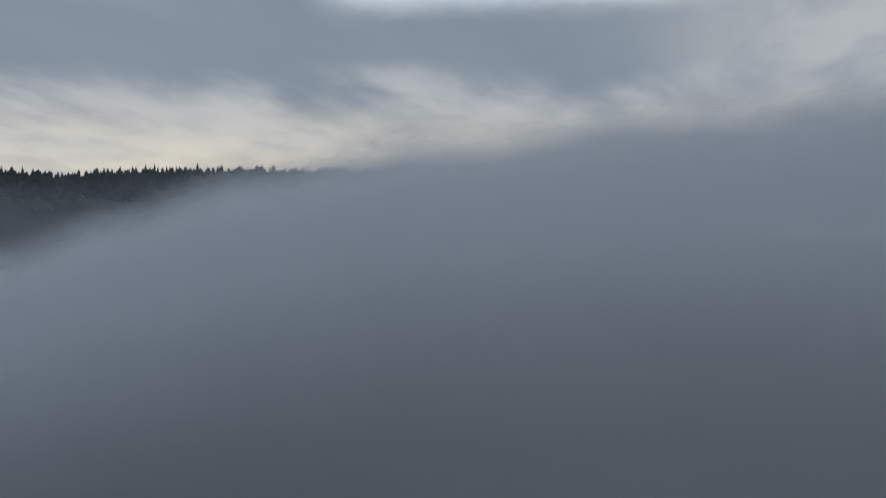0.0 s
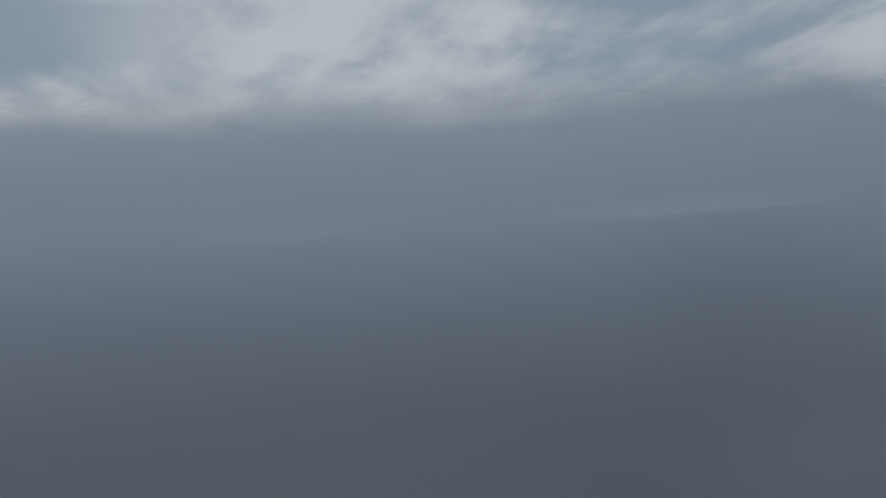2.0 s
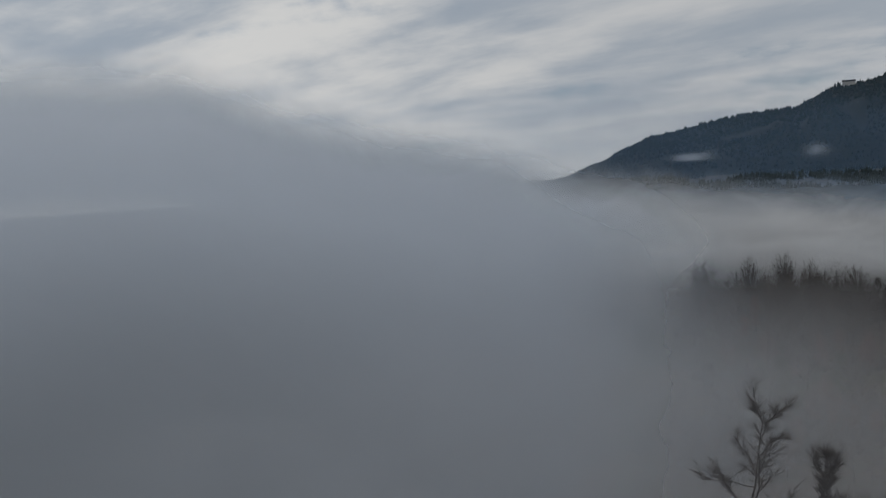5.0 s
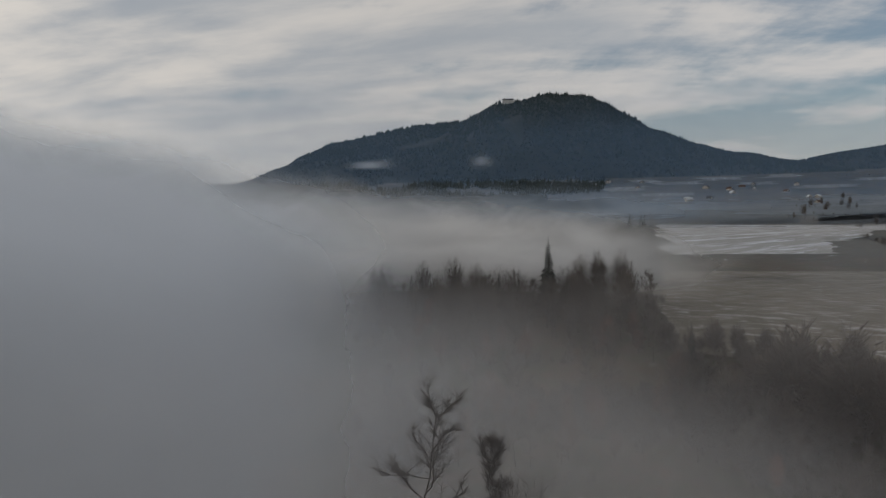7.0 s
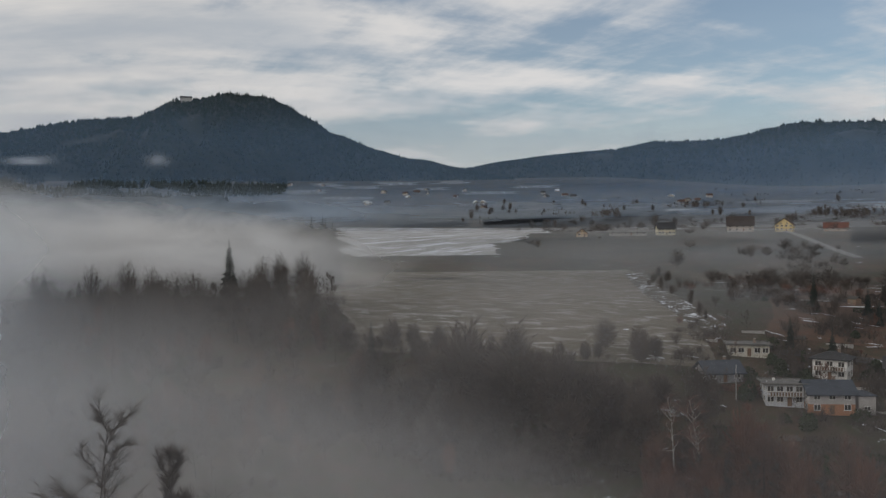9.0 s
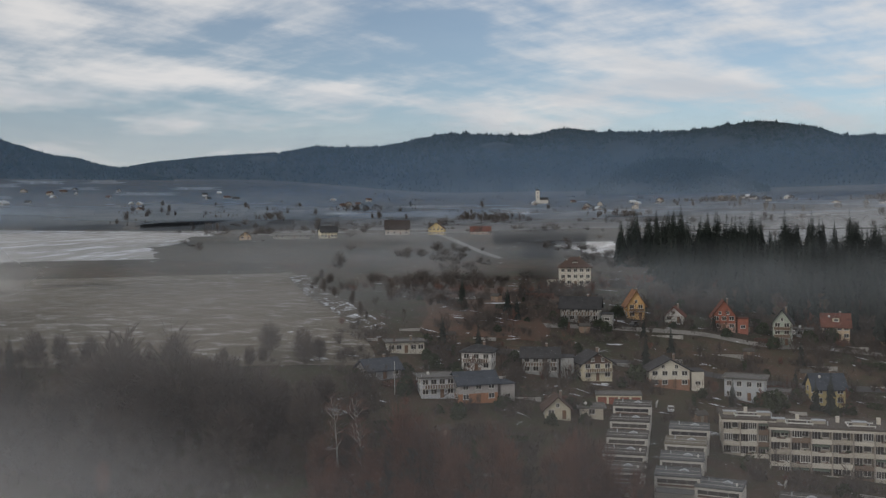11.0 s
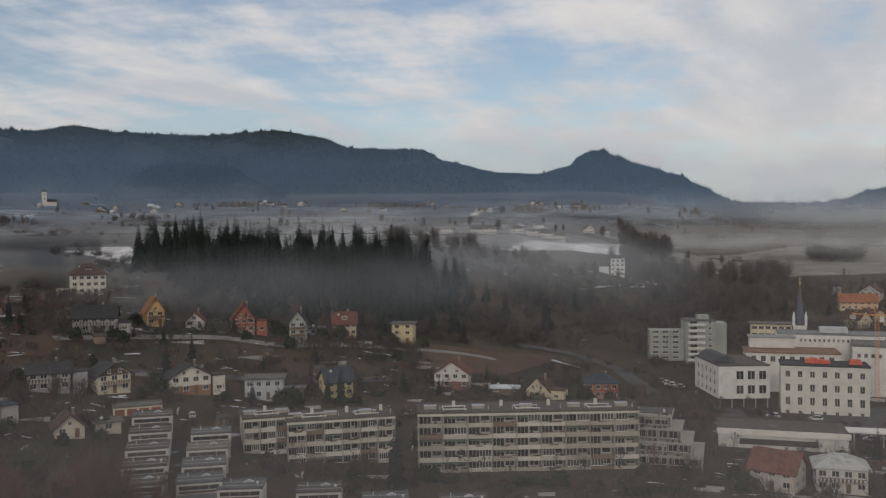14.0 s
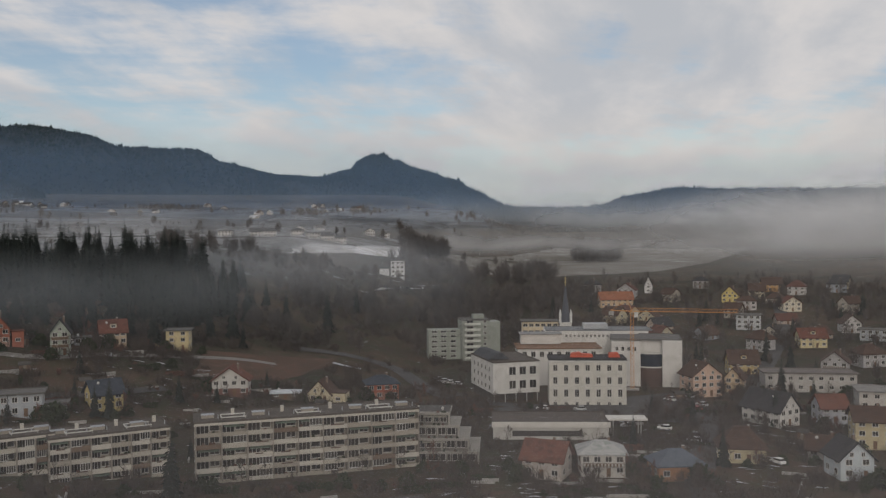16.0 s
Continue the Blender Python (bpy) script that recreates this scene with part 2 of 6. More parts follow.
class Geo:
    """Vertices and faces of one mesh, put together from simple solids."""

    def __init__(self):
        self.v, self.f = [], []

    def add(self, verts, faces):
        k = len(self.v)
        self.v += [tuple(p) for p in verts]
        self.f += [tuple(k + i for i in f) for f in faces]
        return self

    def box(self, x0, y0, z0, x1, y1, z1):
        c = [(x, y, z) for z in (z0, z1) for x, y in ((x0, y0), (x1, y0), (x1, y1), (x0, y1))]
        return self.add(c, [(3, 2, 1, 0), (4, 5, 6, 7), (0, 1, 5, 4), (1, 2, 6, 5), (2, 3, 7, 6), (3, 0, 4, 7)])

    def prism(self, profile, y0, y1, axis="y"):
        """A profile in x and z, drawn out along y (or in y and z, along x)."""
        k = len(profile)
        if axis == "y":
            a, b = [(p, y0, q) for p, q in profile], [(p, y1, q) for p, q in profile]
        else:
            a, b = [(y0, p, q) for p, q in profile], [(y1, p, q) for p, q in profile]
        sides = [(i, (i + 1) % k, k + (i + 1) % k, k + i) for i in range(k)]
        return self.add(a + b, [tuple(range(k))[::-1], tuple(range(k, 2 * k))] + sides)

    def tube(self, a, b, ra, rb, sides=5):
        a, b = Vector(a), Vector(b)
        w = (b - a).normalized()
        s = w.orthogonal().normalized()
        t = w.cross(s)
        ring = []
        for p, r in ((a, ra), (b, rb)):
            for i in range(sides):
                g = 2 * math.pi * i / sides
                ring.append(p + (s * math.cos(g) + t * math.sin(g)) * r)
        faces = [(i, (i + 1) % sides, sides + (i + 1) % sides, sides + i) for i in range(sides)]
        return self.add(ring, faces + [tuple(range(sides, 2 * sides))])

    def mesh(self, name, material=None, smooth=False):
        me = bpy.data.meshes.new(name)
        me.from_pydata(self.v, [], self.f)
        if material:
            me.materials.append(material)
        if smooth:
            me.polygons.foreach_set("use_smooth", [True] * len(me.polygons))
        me.update()
        return me


def part(name, geo, material, parent, label="", at=None, turn=0.0):
    """One mesh object under a thing or a part. geo: a Geo or a ready mesh."""
    me = geo.mesh(name, material) if isinstance(geo, Geo) else geo
    ob = new(name, me)
    ob.parent = parent
    if at or turn:
        ob.matrix_basis = pose(*(at or (0, 0, 0)), 0, 0, turn)
    if label:
        tagged(ob, label)
    return ob


def thing(name, x, y, turn, label, category, group="", z=None, kind=""):
    ob = new(name)
    ob.empty_display_size = 0.5
    ob.matrix_basis = pose(x, y, ground_height(x, y) if z is None else z, 0, 0, turn)
    return tagged(ob, label, category, group, kind)


def setting(name, geo, material, label, category="ground", smooth=False):
    return tagged(new(name, geo.mesh(name, material, smooth)), label, category, kind="structure")


def make_ground():
    g = Geo()
    radii = [0.0, 30.0]
    while radii[-1] < 4750:
        radii.append(radii[-1] * 1.03 + 0.5)
    turns = 300
    for r in radii:
        for i in range(turns):
            a = 2 * math.pi * i / turns
            x, y = r * math.sin(a), r * math.cos(a)
            g.v.append((x, y, ground_height(x, y)))
    for j in range(len(radii) - 1):
        for i in range(turns):
            k = (i + 1) % turns
            g.f.append((j * turns + i, j * turns + k, (j + 1) * turns + k, (j + 1) * turns + i)[::-1])
    mat = earth("winter grass", [(0.030, 0.026, 0.019), (0.090, 0.056, 0.040), (0.034, 0.044, 0.020)], 0.25, 0.020)
    setting("ground", g, mat, "brown winter grass and bare soil with thin patches of snow", smooth=True)


def sheet(name, corners, material, label, lift=0.18, steps=28, category="field"):
    """A field laid on the ground between four corners."""
    g = Geo()
    a, b, c, d = (Vector(p) for p in corners)
    for j in range(steps + 1):
        for i in range(steps + 1):
            s, t = i / steps, j / steps
            p = a * (1 - s) * (1 - t) + b * s * (1 - t) + c * s * t + d * (1 - s) * t
            wob = 0.014 * math.hypot(p.x, p.y) * (noise.noise((p.x * 0.02, p.y * 0.02, 3)) + 0.6 * noise.noise((p.x * 0.07, p.y * 0.07, 8)))
            x, y = p.x + wob, p.y - wob
            g.v.append((x, y, ground_height(x, y) + lift))
    for j in range(steps):
        for i in range(steps):
            k = j * (steps + 1) + i
            g.f.append((k, k + 1, k + steps + 2, k + steps + 1))
    ob = setting(name, g, material, label, category)
    return ob


def road(name, points, width, material, label, lift=0.45, category="road"):
    """A strip along a line of points, smoothed, laid on the ground."""
    pts = [Vector((*p, 0)) for p in points]
    line = []
    for i in range(len(pts) - 1):
        p0, p1, p2, p3 = pts[max(i - 1, 0)], pts[i], pts[i + 1], pts[min(i + 2, len(pts) - 1)]
        for k in range(12):
            t = k / 12
            line.append(0.5 * (2 * p1 + (p2 - p0) * t + (2 * p0 - 5 * p1 + 4 * p2 - p3) * t * t + (3 * p1 - p0 - 3 * p2 + p3) * t ** 3))
    line.append(pts[-1])
    g = Geo()
    for i, p in enumerate(line):
        w = (line[min(i + 1, len(line) - 1)] - line[max(i - 1, 0)]).normalized()
        side = Vector((-w.y, w.x, 0)) * width / 2
        for q in (p + side, p - side):
            g.v.append((q.x, q.y, ground_height(q.x, q.y) + lift))
    for i in range(len(line) - 1):
        g.f.append((2 * i, 2 * i + 1, 2 * i + 3, 2 * i + 2))
    return setting(name, g, material, label, category)


make_ground()

# ---- hills ----


def knotted(knots, b):
    """A smooth line through (position, value) knots."""
    if b <= knots[0][0]:
        return knots[0][1]
    for (b0, v0), (b1, v1) in zip(knots, knots[1:]):
        if b <= b1:
            t = (b - b0) / (b1 - b0)
            return v0 + (v1 - v0) * (0.5 * t + 0.5 * t * t * (3 - 2 * t))
    return knots[-1][1]


FOREST_SLOPE = earth("wooded slope", [(0.012, 0.018, 0.015), (0.016, 0.022, 0.018), (0.024, 0.027, 0.022)], 0.06, 0.004, snow_scale=0.02)


def conifer_cone(g, x, y, z, h, w, sides=5):
    k = len(g.v)
    for j, (f, q) in enumerate(((0.0, 1.0), (0.45, 0.62))):
        for i in range(sides):
            a = 2 * math.pi * (i + 0.5 * j) / sides + x
            g.v.append((x + math.cos(a) * w * q, y + math.sin(a) * w * q, z + h * f))
    g.v.append((x, y, z + h))
    for i in range(sides):
        n = (i + 1) % sides
        g.f.append((k + i, k + n, k + sides + n, k + sides + i))
        g.f.append((k + sides + i, k + sides + n, k + 2 * sides))


def hill(name, knots, ridge, foot, label, trees, seed, rough=0.05, tall=10):
    """A wooded hill: its crest's bearing and rise in degrees, seen from the middle of the valley, the distance of crest and foot."""
    rng = random.Random(seed)
    b0, b1 = knots[0][0], knots[-1][0]
    nb, nr = int((b1 - b0) * 5) + 2, 26

    def place(b, s):
        crest = knotted(knots, b)
        r = foot + (ridge - foot) * min(s, 1.0) + max(0, s - 1.0) * ridge * 0.35
        p = bearing(b, r)
        base = ground_height(p.x, p.y) - 6
        top = ridge * math.tan(radians(crest + 0.14))
        fall = noise.fractal((b * 0.28, s * 2.2, seed * 7.3), 0.9, 2.1, 5) * rough * 4
        q = s if s <= 1 else max(0.0, 2 - s)
        z = base + max(0.0, top - base) * max(0.0, q ** 0.85 + fall * q * (1 - q) * 2)
        return p.x, p.y, z

    g = Geo()
    for i in range(nb):
        for j in range(nr):
            g.v.append(place(b0 + (b1 - b0) * i / (nb - 1), 1.25 * j / (nr - 1)))
    for i in range(nb - 1):
        for j in range(nr - 1):
            k = i * nr + j
            g.f.append((k, k + 1, k + nr + 1, k + nr))
    setting(name, g, FOREST_SLOPE, label, "hill", True)
    wood = Geo()
    for _ in range(trees):
        b, s = rng.uniform(b0, b1), rng.random() ** 0.75 * 1.01
        if noise.noise((b * 0.35, s * 3, seed)) > 0.42 and s < 0.8:
            continue
        x, y, z = place(b, s)
        h = tall * rng.uniform(0.6, 1.25)
        conifer_cone(wood, x, y, z - 2, h, h * 0.34, 4)
    # the uneven line of trees along the crest
    for _ in range(int((b1 - b0) * ridge * 0.0075)):
        b = rng.uniform(b0, b1)
        x, y, z = place(b, rng.uniform(0.955, 1.01))
        h = tall * rng.uniform(0.45, 1.75) * (1 + 0.7 * noise.noise((b * 2.1, seed, 0)))
        conifer_cone(wood, x, y, z - 2, h, h * rng.uniform(0.2, 0.36), 4)
    me = wood.mesh("far_forest", NEEDLES)
    tagged(new("far_forest", me), "dense dark spruce forest covering the hillside", "forest", kind="stuff")


hill("hill_castle", [(-8, 2.6), (-5.0, 3.9), (-3.7, 4.8), (-1.8, 5.6), (3.6, 6.7), (6.5, 6.95), (7.6, 7.5), (8.5, 8.0), (10.2, 8.2), (11.8, 8.62), (13.2, 8.5), (14.4, 8.36), (15.4, 7.95), (16.5, 7.35), (18.6, 6.1), (21.3, 5.05), (23.3, 4.5), (26.5, 3.7), (30, 2.6)],
     3300, 2300, "tall dark wooded hill with a rounded summit", 16000, 1)
hill("hill_ridge", [(22, 2.9), (26.7, 3.7), (29.6, 4.2), (32.0, 4.6), (36.4, 4.9), (38.5, 5.35), (42.6, 5.35), (47.4, 6.2), (52.5, 6.0), (54.6, 6.4), (56.8, 6.1), (61.9, 6.0), (66.4, 6.4), (69.1, 6.0), (71.2, 5.3), (75.7, 5.2), (77.1, 4.45), (80.7, 3.6), (83, 3.4), (86, 3.0)],
     3900, 2700, "long dark wooded mountain ridge", 22000, 2)
hill("hill_low", [(56, 2.3), (57.1, 2.9), (58.9, 4.0), (61.1, 4.35), (63.7, 4.0), (65.5, 3.0), (67, 2.3)], 2600, 2250, "low dark wooded knoll before the ridge", 3000, 3)
hill("hill_knob", [(79, 3.0), (80.9, 3.6), (83.1, 3.5), (85.1, 4.0), (86.0, 4.75), (87.1, 5.0), (88.1, 4.6), (89.2, 4.1), (92.0, 3.3), (93.1, 2.6), (95, 1.7), (97, 1.0), (100, 0.6)],
     3400, 2700, "small steep wooded peak at the ridge's end", 7000, 4, 0.03)
hill("hill_far", [(92, 1.4), (94.6, 1.55), (99.9, 1.5), (101.2, 1.65), (102.8, 2.2), (105.9, 2.65), (108.5, 2.5), (117.5, 2.3), (126, 2.2)],
     4300, 3300, "pale distant wooded hills at the valley's end", 4000, 5, 0.03)
hill("hill_west", [(-150, 3.0), (-135, 3.6), (-122, 3.8), (-116.4, 3.7), (-113.4, 3.45), (-108.3, 3.85), (-102, 3.9), (-95, 3.8), (-85, 3.6), (-70, 3.0)],
     1900, 1250, "dark wooded hill rising from the fog", 9000, 6, 0.04, 11)

# ---- fields and roads ----
PLOUGHED = earth("brown stubble", [(0.125, 0.105, 0.078), (0.088, 0.080, 0.058), (0.15, 0.132, 0.112)], 0.47, 0.012, (0.5, 1.5, 1), -34, 0.26, (0.27, 0.265, 0.255))
FROSTED = earth("frosted field", [(0.30, 0.29, 0.28), (0.38, 0.37, 0.36), (0.26, 0.25, 0.235)], 0.5, 0.012, (0.4, 1.8, 1), 20, 0.06)
SNOWY = earth("snowy field", [(0.50, 0.48, 0.46), (0.58, 0.57, 0.56), (0.36, 0.34, 0.31)], 0.62, 0.012, (0.4, 1.8, 1), 20, 0.05, (0.74, 0.74, 0.75))
THAWED = earth("thawing meadow", [(0.17, 0.155, 0.13), (0.24, 0.23, 0.21), (0.11, 0.10, 0.08)], 0.42, 0.014, (0.4, 2.2, 1), 70, 0.05, (0.40, 0.405, 0.41))
MEADOW = earth("dull meadow", [(0.058, 0.052, 0.036), (0.078, 0.060, 0.044), (0.042, 0.044, 0.028)], 0.12, 0.02)
RED_SOIL = earth("reddish soil", [(0.115, 0.062, 0.044), (0.082, 0.048, 0.035), (0.060, 0.050, 0.034)], 0.1, 0.03)
sheet("field_snow", [(176, 508), (262, 471), (558, 847), (344, 1013)], FROSTED, "flat field white with a thin layer of frost")
sheet("field_strip", [(90, 416), (134, 416), (146, 449), (94, 447)], SNOWY, "narrow frosted strip of field behind the trees", 0.2)
sheet("field_stubble", [(86, 236), (168, 184), (281, 372), (130, 448)], PLOUGHED, "wide brown stubble field streaked with snow in its furrows")
sheet("field_brown", [(259, 463), (325, 380), (424, 502), (288, 531)], MEADOW, "brown meadow on the gentle slope", 0.2)
sheet("field_far", [(307, 1132), (675, 1059), (796, 1249), (417, 1614)], MEADOW, "dull green distant meadow")
sheet("field_red", [(196, 195), (224, 167), (286, 206), (300, 275)], RED_SOIL, "reddish brown bare field above the houses")
sheet("field_white", [(718, 816), (906, 697), (1122, 863), (923, 1102)], SNOWY, "pale frosted field behind the farm")
sheet("field_clearing", [(450, 305), (440, 276), (516, 325), (497, 368)], SNOWY, "frosted clearing beside the spruce wood")
sheet("field_east", [(629, 94), (805, 16), (930, 18), (674, 100)], SNOWY, "pale frosted strip of field on the plain")
sheet("field_plain", [(761, -118), (815, -215), (1103, -405), (1179, -172)], THAWED, "wide frosted plain beyond the town", 0.5)
sheet("field_park", [(805, 13), (761, -118), (1179, -176), (912, 20)], THAWED, "frosted meadow behind the leafless avenue", 0.3)
sheet("field_hill", [(1043, 162), (1161, 40), (1347, 141), (1189, 279)], MEADOW, "dull meadow on the rise above the village")
sheet("field_slope", [(308, 79), (328, 51), (387, 40), (346, 88)], RED_SOIL, "brown sloping meadow beside the lane")
# dark ground added, unseen, so the fog grows darker towards its foot
FOG_DARK = earth("fog-darkening ground", [(0.018, 0.024, 0.024), (0.022, 0.026, 0.026), (0.016, 0.022, 0.020)], 0.0, 0.02)
for i in range(5):
    b0, b1 = -152 + 29 * i, -152 + 29 * (i + 1)
    sheet("woodland_floor", [tuple(bearing(b, r).xy) for b, r in ((b0, 70), (b1, 70), (b1, 1150), (b0, 1150))], FOG_DARK, "added dark ground that darkens the foot of the fog", 0.6, 40)
for i, (b, r, w, d) in enumerate(((16.6, 1950, 1.2, 60), (17.8, 2150, 1.0, 50), (20.0, 2080, 1.3, 40), (22.3, 2180, 1.4, 60), (24.6, 2020, 1.2, 40), (19.2, 1800, 1.6, 30), (25.8, 2220, 1.0, 60), (28.6, 1900, 1.4, 40), (31.5, 2050, 1.2, 40),
                                  (52.0, 1500, 2.0, 60), (58.5, 1420, 3.0, 50), (63.0, 1500, 2.4, 60), (70.0, 1330, 4.0, 60), (46.0, 1650, 2.0, 60))):
    sheet("field_snowy", [tuple(bearing(b + q * w, r + k * d).xy) for q, k in ((-1, -1), (1, -0.7), (1.1, 1), (-0.8, 0.8))], THAWED, "small snow-covered meadow far across the plain", 1.0, 10)
GRAVEL = surface("gravel", (0.20, 0.19, 0.175), 0.95, (0.12, 0.115, 0.105), 0.2, 4.0, 0.3)
sheet("yard", [(291, -24), (272, -86), (330, -104), (297, -20)], ASPHALT, "asphalt forecourt of the large white building", 0.4, category="yard")
road("road_lane", [(391, 59), (399, 35), (382, 14), (338, 0), (312, -14), (298, -46), (296, -82), (276, -88), (237, -74), (205, -63), (170, -52)], 7, ASPHALT, "dark asphalt street curving through the town")
road("road_south", [(300, -112), (345, -128), (395, -153), (462, -186), (534, -213), (588, -231)], 7, ASPHALT, "asphalt street climbing between the houses")
road("road_farm", [(720, 780), (568, 565), (443, 396), (400, 330)], 5, GRAVEL, "pale gravel farm track")
road("road_village", [(1297, 135), (1168, 85), (1142, 40), (1040, 20)], 6, GRAVEL, "pale road through the far village")
road("snow_bank", [(273, 355), (230, 290), (202, 248), (191, 221), (186, 203)], 10, earth("patchy snow", [(0.06, 0.05, 0.035), (0.08, 0.06, 0.045), (0.05, 0.045, 0.03)], 0.46, 0.05, snow_scale=0.25), "broken line of old snow along the field's edge", 0.5, "snow")
road("lane_houses", [(190, 184), (204, 172), (218, 158), (230, 145), (243, 130), (254, 113), (272, 96), (286, 84)], 4, ASPHALT, "narrow asphalt lane behind a row of houses", 0.3)
road("lane_upper", [(236, 176), (258, 158), (276, 141), (286, 124), (306, 108), (326, 92), (345, 74), (352, 60)], 4, GRAVEL, "pale gravel lane before the upper houses", 0.3)
road("snow_patch", [(116, 170), (124, 178), (131, 186), (137, 180), (141, 172), (146, 170)], 8, earth("broken snow", [(0.06, 0.05, 0.035), (0.08, 0.06, 0.045), (0.05, 0.045, 0.03)], 0.47, 0.05, snow_scale=0.22, snow_colour=(0.40, 0.41, 0.43)), "patch of old snow among the bare trees", 0.4, "snow")
road("snow_heap", [(376, 40), (373, 33), (371, 28)], 2.5, SNOW, "heap of cleared snow beside the lane", 0.6, "snow")

# ---- mist ----


def mist(name, r, knots, low, material, label, clear=6.0, wave=0.06, seed=0):
    """A sheet of mist that stands at about r metres and runs out over the ground below; knots: bearing and rise of its top in degrees; low: of its foot."""
    g = Geo()
    b0, b1 = knots[0][0], knots[-1][0]
    nb, nv = int(b1 - b0) * 2 + 2, 44
    uvs = []
    for i in range(nb):
        t = i / (nb - 1)
        b = b0 + (b1 - b0) * t
        top = knotted(knots, b)
        for j in range(nv):
            s = j / (nv - 1)
            e = math.tan(radians(low + (top - low) * s))
            far = r * (1 + wave * noise.noise((b * 0.05, e * 5, seed)))
            d = far
            while d > 45:
                p = bearing(b, d)
                if d * e > ground_height(p.x, p.y) + clear - (14 if d < 170 and b < 30 else 0):
                    break
                d *= 0.985
            g.v.append(tuple(bearing(b, d, d * e)))
            uvs.append((t, s))
    for i in range(nb - 1):
        for j in range(nv - 1):
            k = i * nv + j
            g.f.append((k, k + nv, k + nv + 1, k + 1))
    me = g.mesh(name, material, True)
    layer = me.uv_layers.new(name="run")
    for loop in me.loops:
        layer.data[loop.index].uv = uvs[loop.vertex_index]
    return tagged(new(name, me), label, "fog", kind="stuff")


mist("fog_bank", 152, [(-150, 0.5), (-128, 0.8), (-116, 1.0), (-110, 3.4), (-102, 6.0), (-91, 8.5), (-73, 10.1), (-63, 10.4), (-45, 11.3), (-37, 12.0), (-32, 12.2), (-24, 9.5), (-13, 7.4), (-5, 5.4), (3, 3.5), (9, 2.2)], -34,
     vapour("thick fog", 1.5, (0.86, 0.92, 1.0), size=0.012, thin_low=0.0, soft_top=0.13, soft_side=0.13, lumps=0.10, thin_to=1.0, thin_from=0.42), "thick grey fog bank filling the valley", 10, wave=0.0, seed=1)
mist("fog_bank", 128, [(-165, 0.6), (-128, 1.1), (-116, 1.4), (-110, 3.8), (-102, 6.5), (-91, 9.0), (-73, 10.7), (-63, 11.0), (-45, 11.9), (-37, 12.6), (-32, 12.8), (-24, 10.0), (-13, 7.6), (-5, 4.0), (3, 0.5), (10, -3)], -34,
     vapour("nearer fog", 0.58, (0.82, 0.87, 0.95), size=0.010, thin_low=0.80, soft_top=0.13, soft_side=0.12, lumps=0.12, thin_to=0.95, thin_from=0.5), "loose grey fog drifting before the bank", 16, wave=0.0, seed=2)
for i in range(3):
    mist("fog_veil", 131 + 4 * i, [(-42, 1.5 - i), (-20, 1.8 - i), (-5, 1.2 - i), (7, -0.2 - i), (14, -2.4 - 0.8 * i), (23, -5.5 - 0.8 * i), (34, -9 - i), (44, -13)], -34,
         vapour("fog veil", 0.245, (0.90, 0.90, 0.90), size=0.014 + 0.004 * i, thin_low=0.6, soft_top=0.32, soft_side=0.4, lumps=0.35), "thin veil of fog over the near slope", 10, wave=0.0, seed=3 + 40 * i)
mist("fog_wisp", 300, [(-14, 5.0), (-2, 4.4), (6, 3.6), (12, 2.8), (18, 1.6), (23, 0.2), (27, -1.5)], -5,
     vapour("fog wisp", 1.15, (0.95, 0.95, 0.95), size=0.012, thin_low=0.0, soft_top=0.4, soft_side=0.34, lumps=0.4, thin_to=0.45), "wisp of fog trailing off the bank over the wood", 6, seed=4)
mist("slope_haze", 160, [(-5, 1.0), (10, 0.5), (25, 0.0), (38, -0.5), (48, -1.0)], -12,
     vapour("slope haze", 0.245, (0.78, 0.76, 0.75), size=0.01, thin_low=0.0, soft_top=0.5, soft_side=0.3, lumps=0.4, thin_to=0.55), "thin haze hanging over the stubble field", 8, seed=11)
mist("valley_mist", 332, [(50, 0.3), (60, 0.5), (74, 0.7), (84, 0.4), (97, 0.0)], -7,
     vapour("wood mist", 0.24, (0.67, 0.74, 0.81), size=0.012, thin_low=0.0, soft_top=0.6, soft_side=0.2, lumps=0.6, thin_to=0.7), "thin bluish mist before the spruce wood", 1, seed=12)
mist("field_haze", 425, [(22, 0.8), (36, 0.8), (46, 0.6), (54, 0.4)], -7,
     vapour("field haze", 0.2, (0.74, 0.78, 0.84), size=0.012, thin_low=0.0, soft_top=0.5, soft_side=0.25, lumps=0.5, thin_to=0.5), "thin haze over the upper fields", 1, seed=26)
mist("field_haze", 880, [(10, 1.0), (22, 1.6), (36, 1.8), (46, 1.6), (56, 1.0)], -3,
     vapour("plain haze", 0.20, (0.76, 0.82, 0.90), size=0.006, thin_low=0.0, soft_top=0.6, soft_side=0.25, lumps=0.6, thin_to=0.5), "pale haze over the farm and its fields", 1, seed=27)
mist("field_haze", 640, [(22, 0.6), (36, 1.2), (52, 1.6), (66, 2.2), (80, 1.8), (90, 1.2), (100, 0.6)], -3.4,
     vapour("meadow haze", 0.22, (0.74, 0.80, 0.88), size=0.008, thin_low=0.0, soft_top=0.6, soft_side=0.2, lumps=0.6, thin_to=0.5), "bluish haze over the middle fields", 1, seed=28)
mist("field_haze", 500, [(52, 0.2), (60, 1.4), (70, 2.2), (80, 1.8), (90, 0.8), (98, 0.2)], -4.5,
     vapour("slope mist", 0.24, (0.74, 0.80, 0.88), size=0.010, thin_low=0.0, soft_top=0.6, soft_side=0.25, lumps=0.7, thin_to=0.6), "drifting mist at the edge of the spruce wood", 1, seed=29)
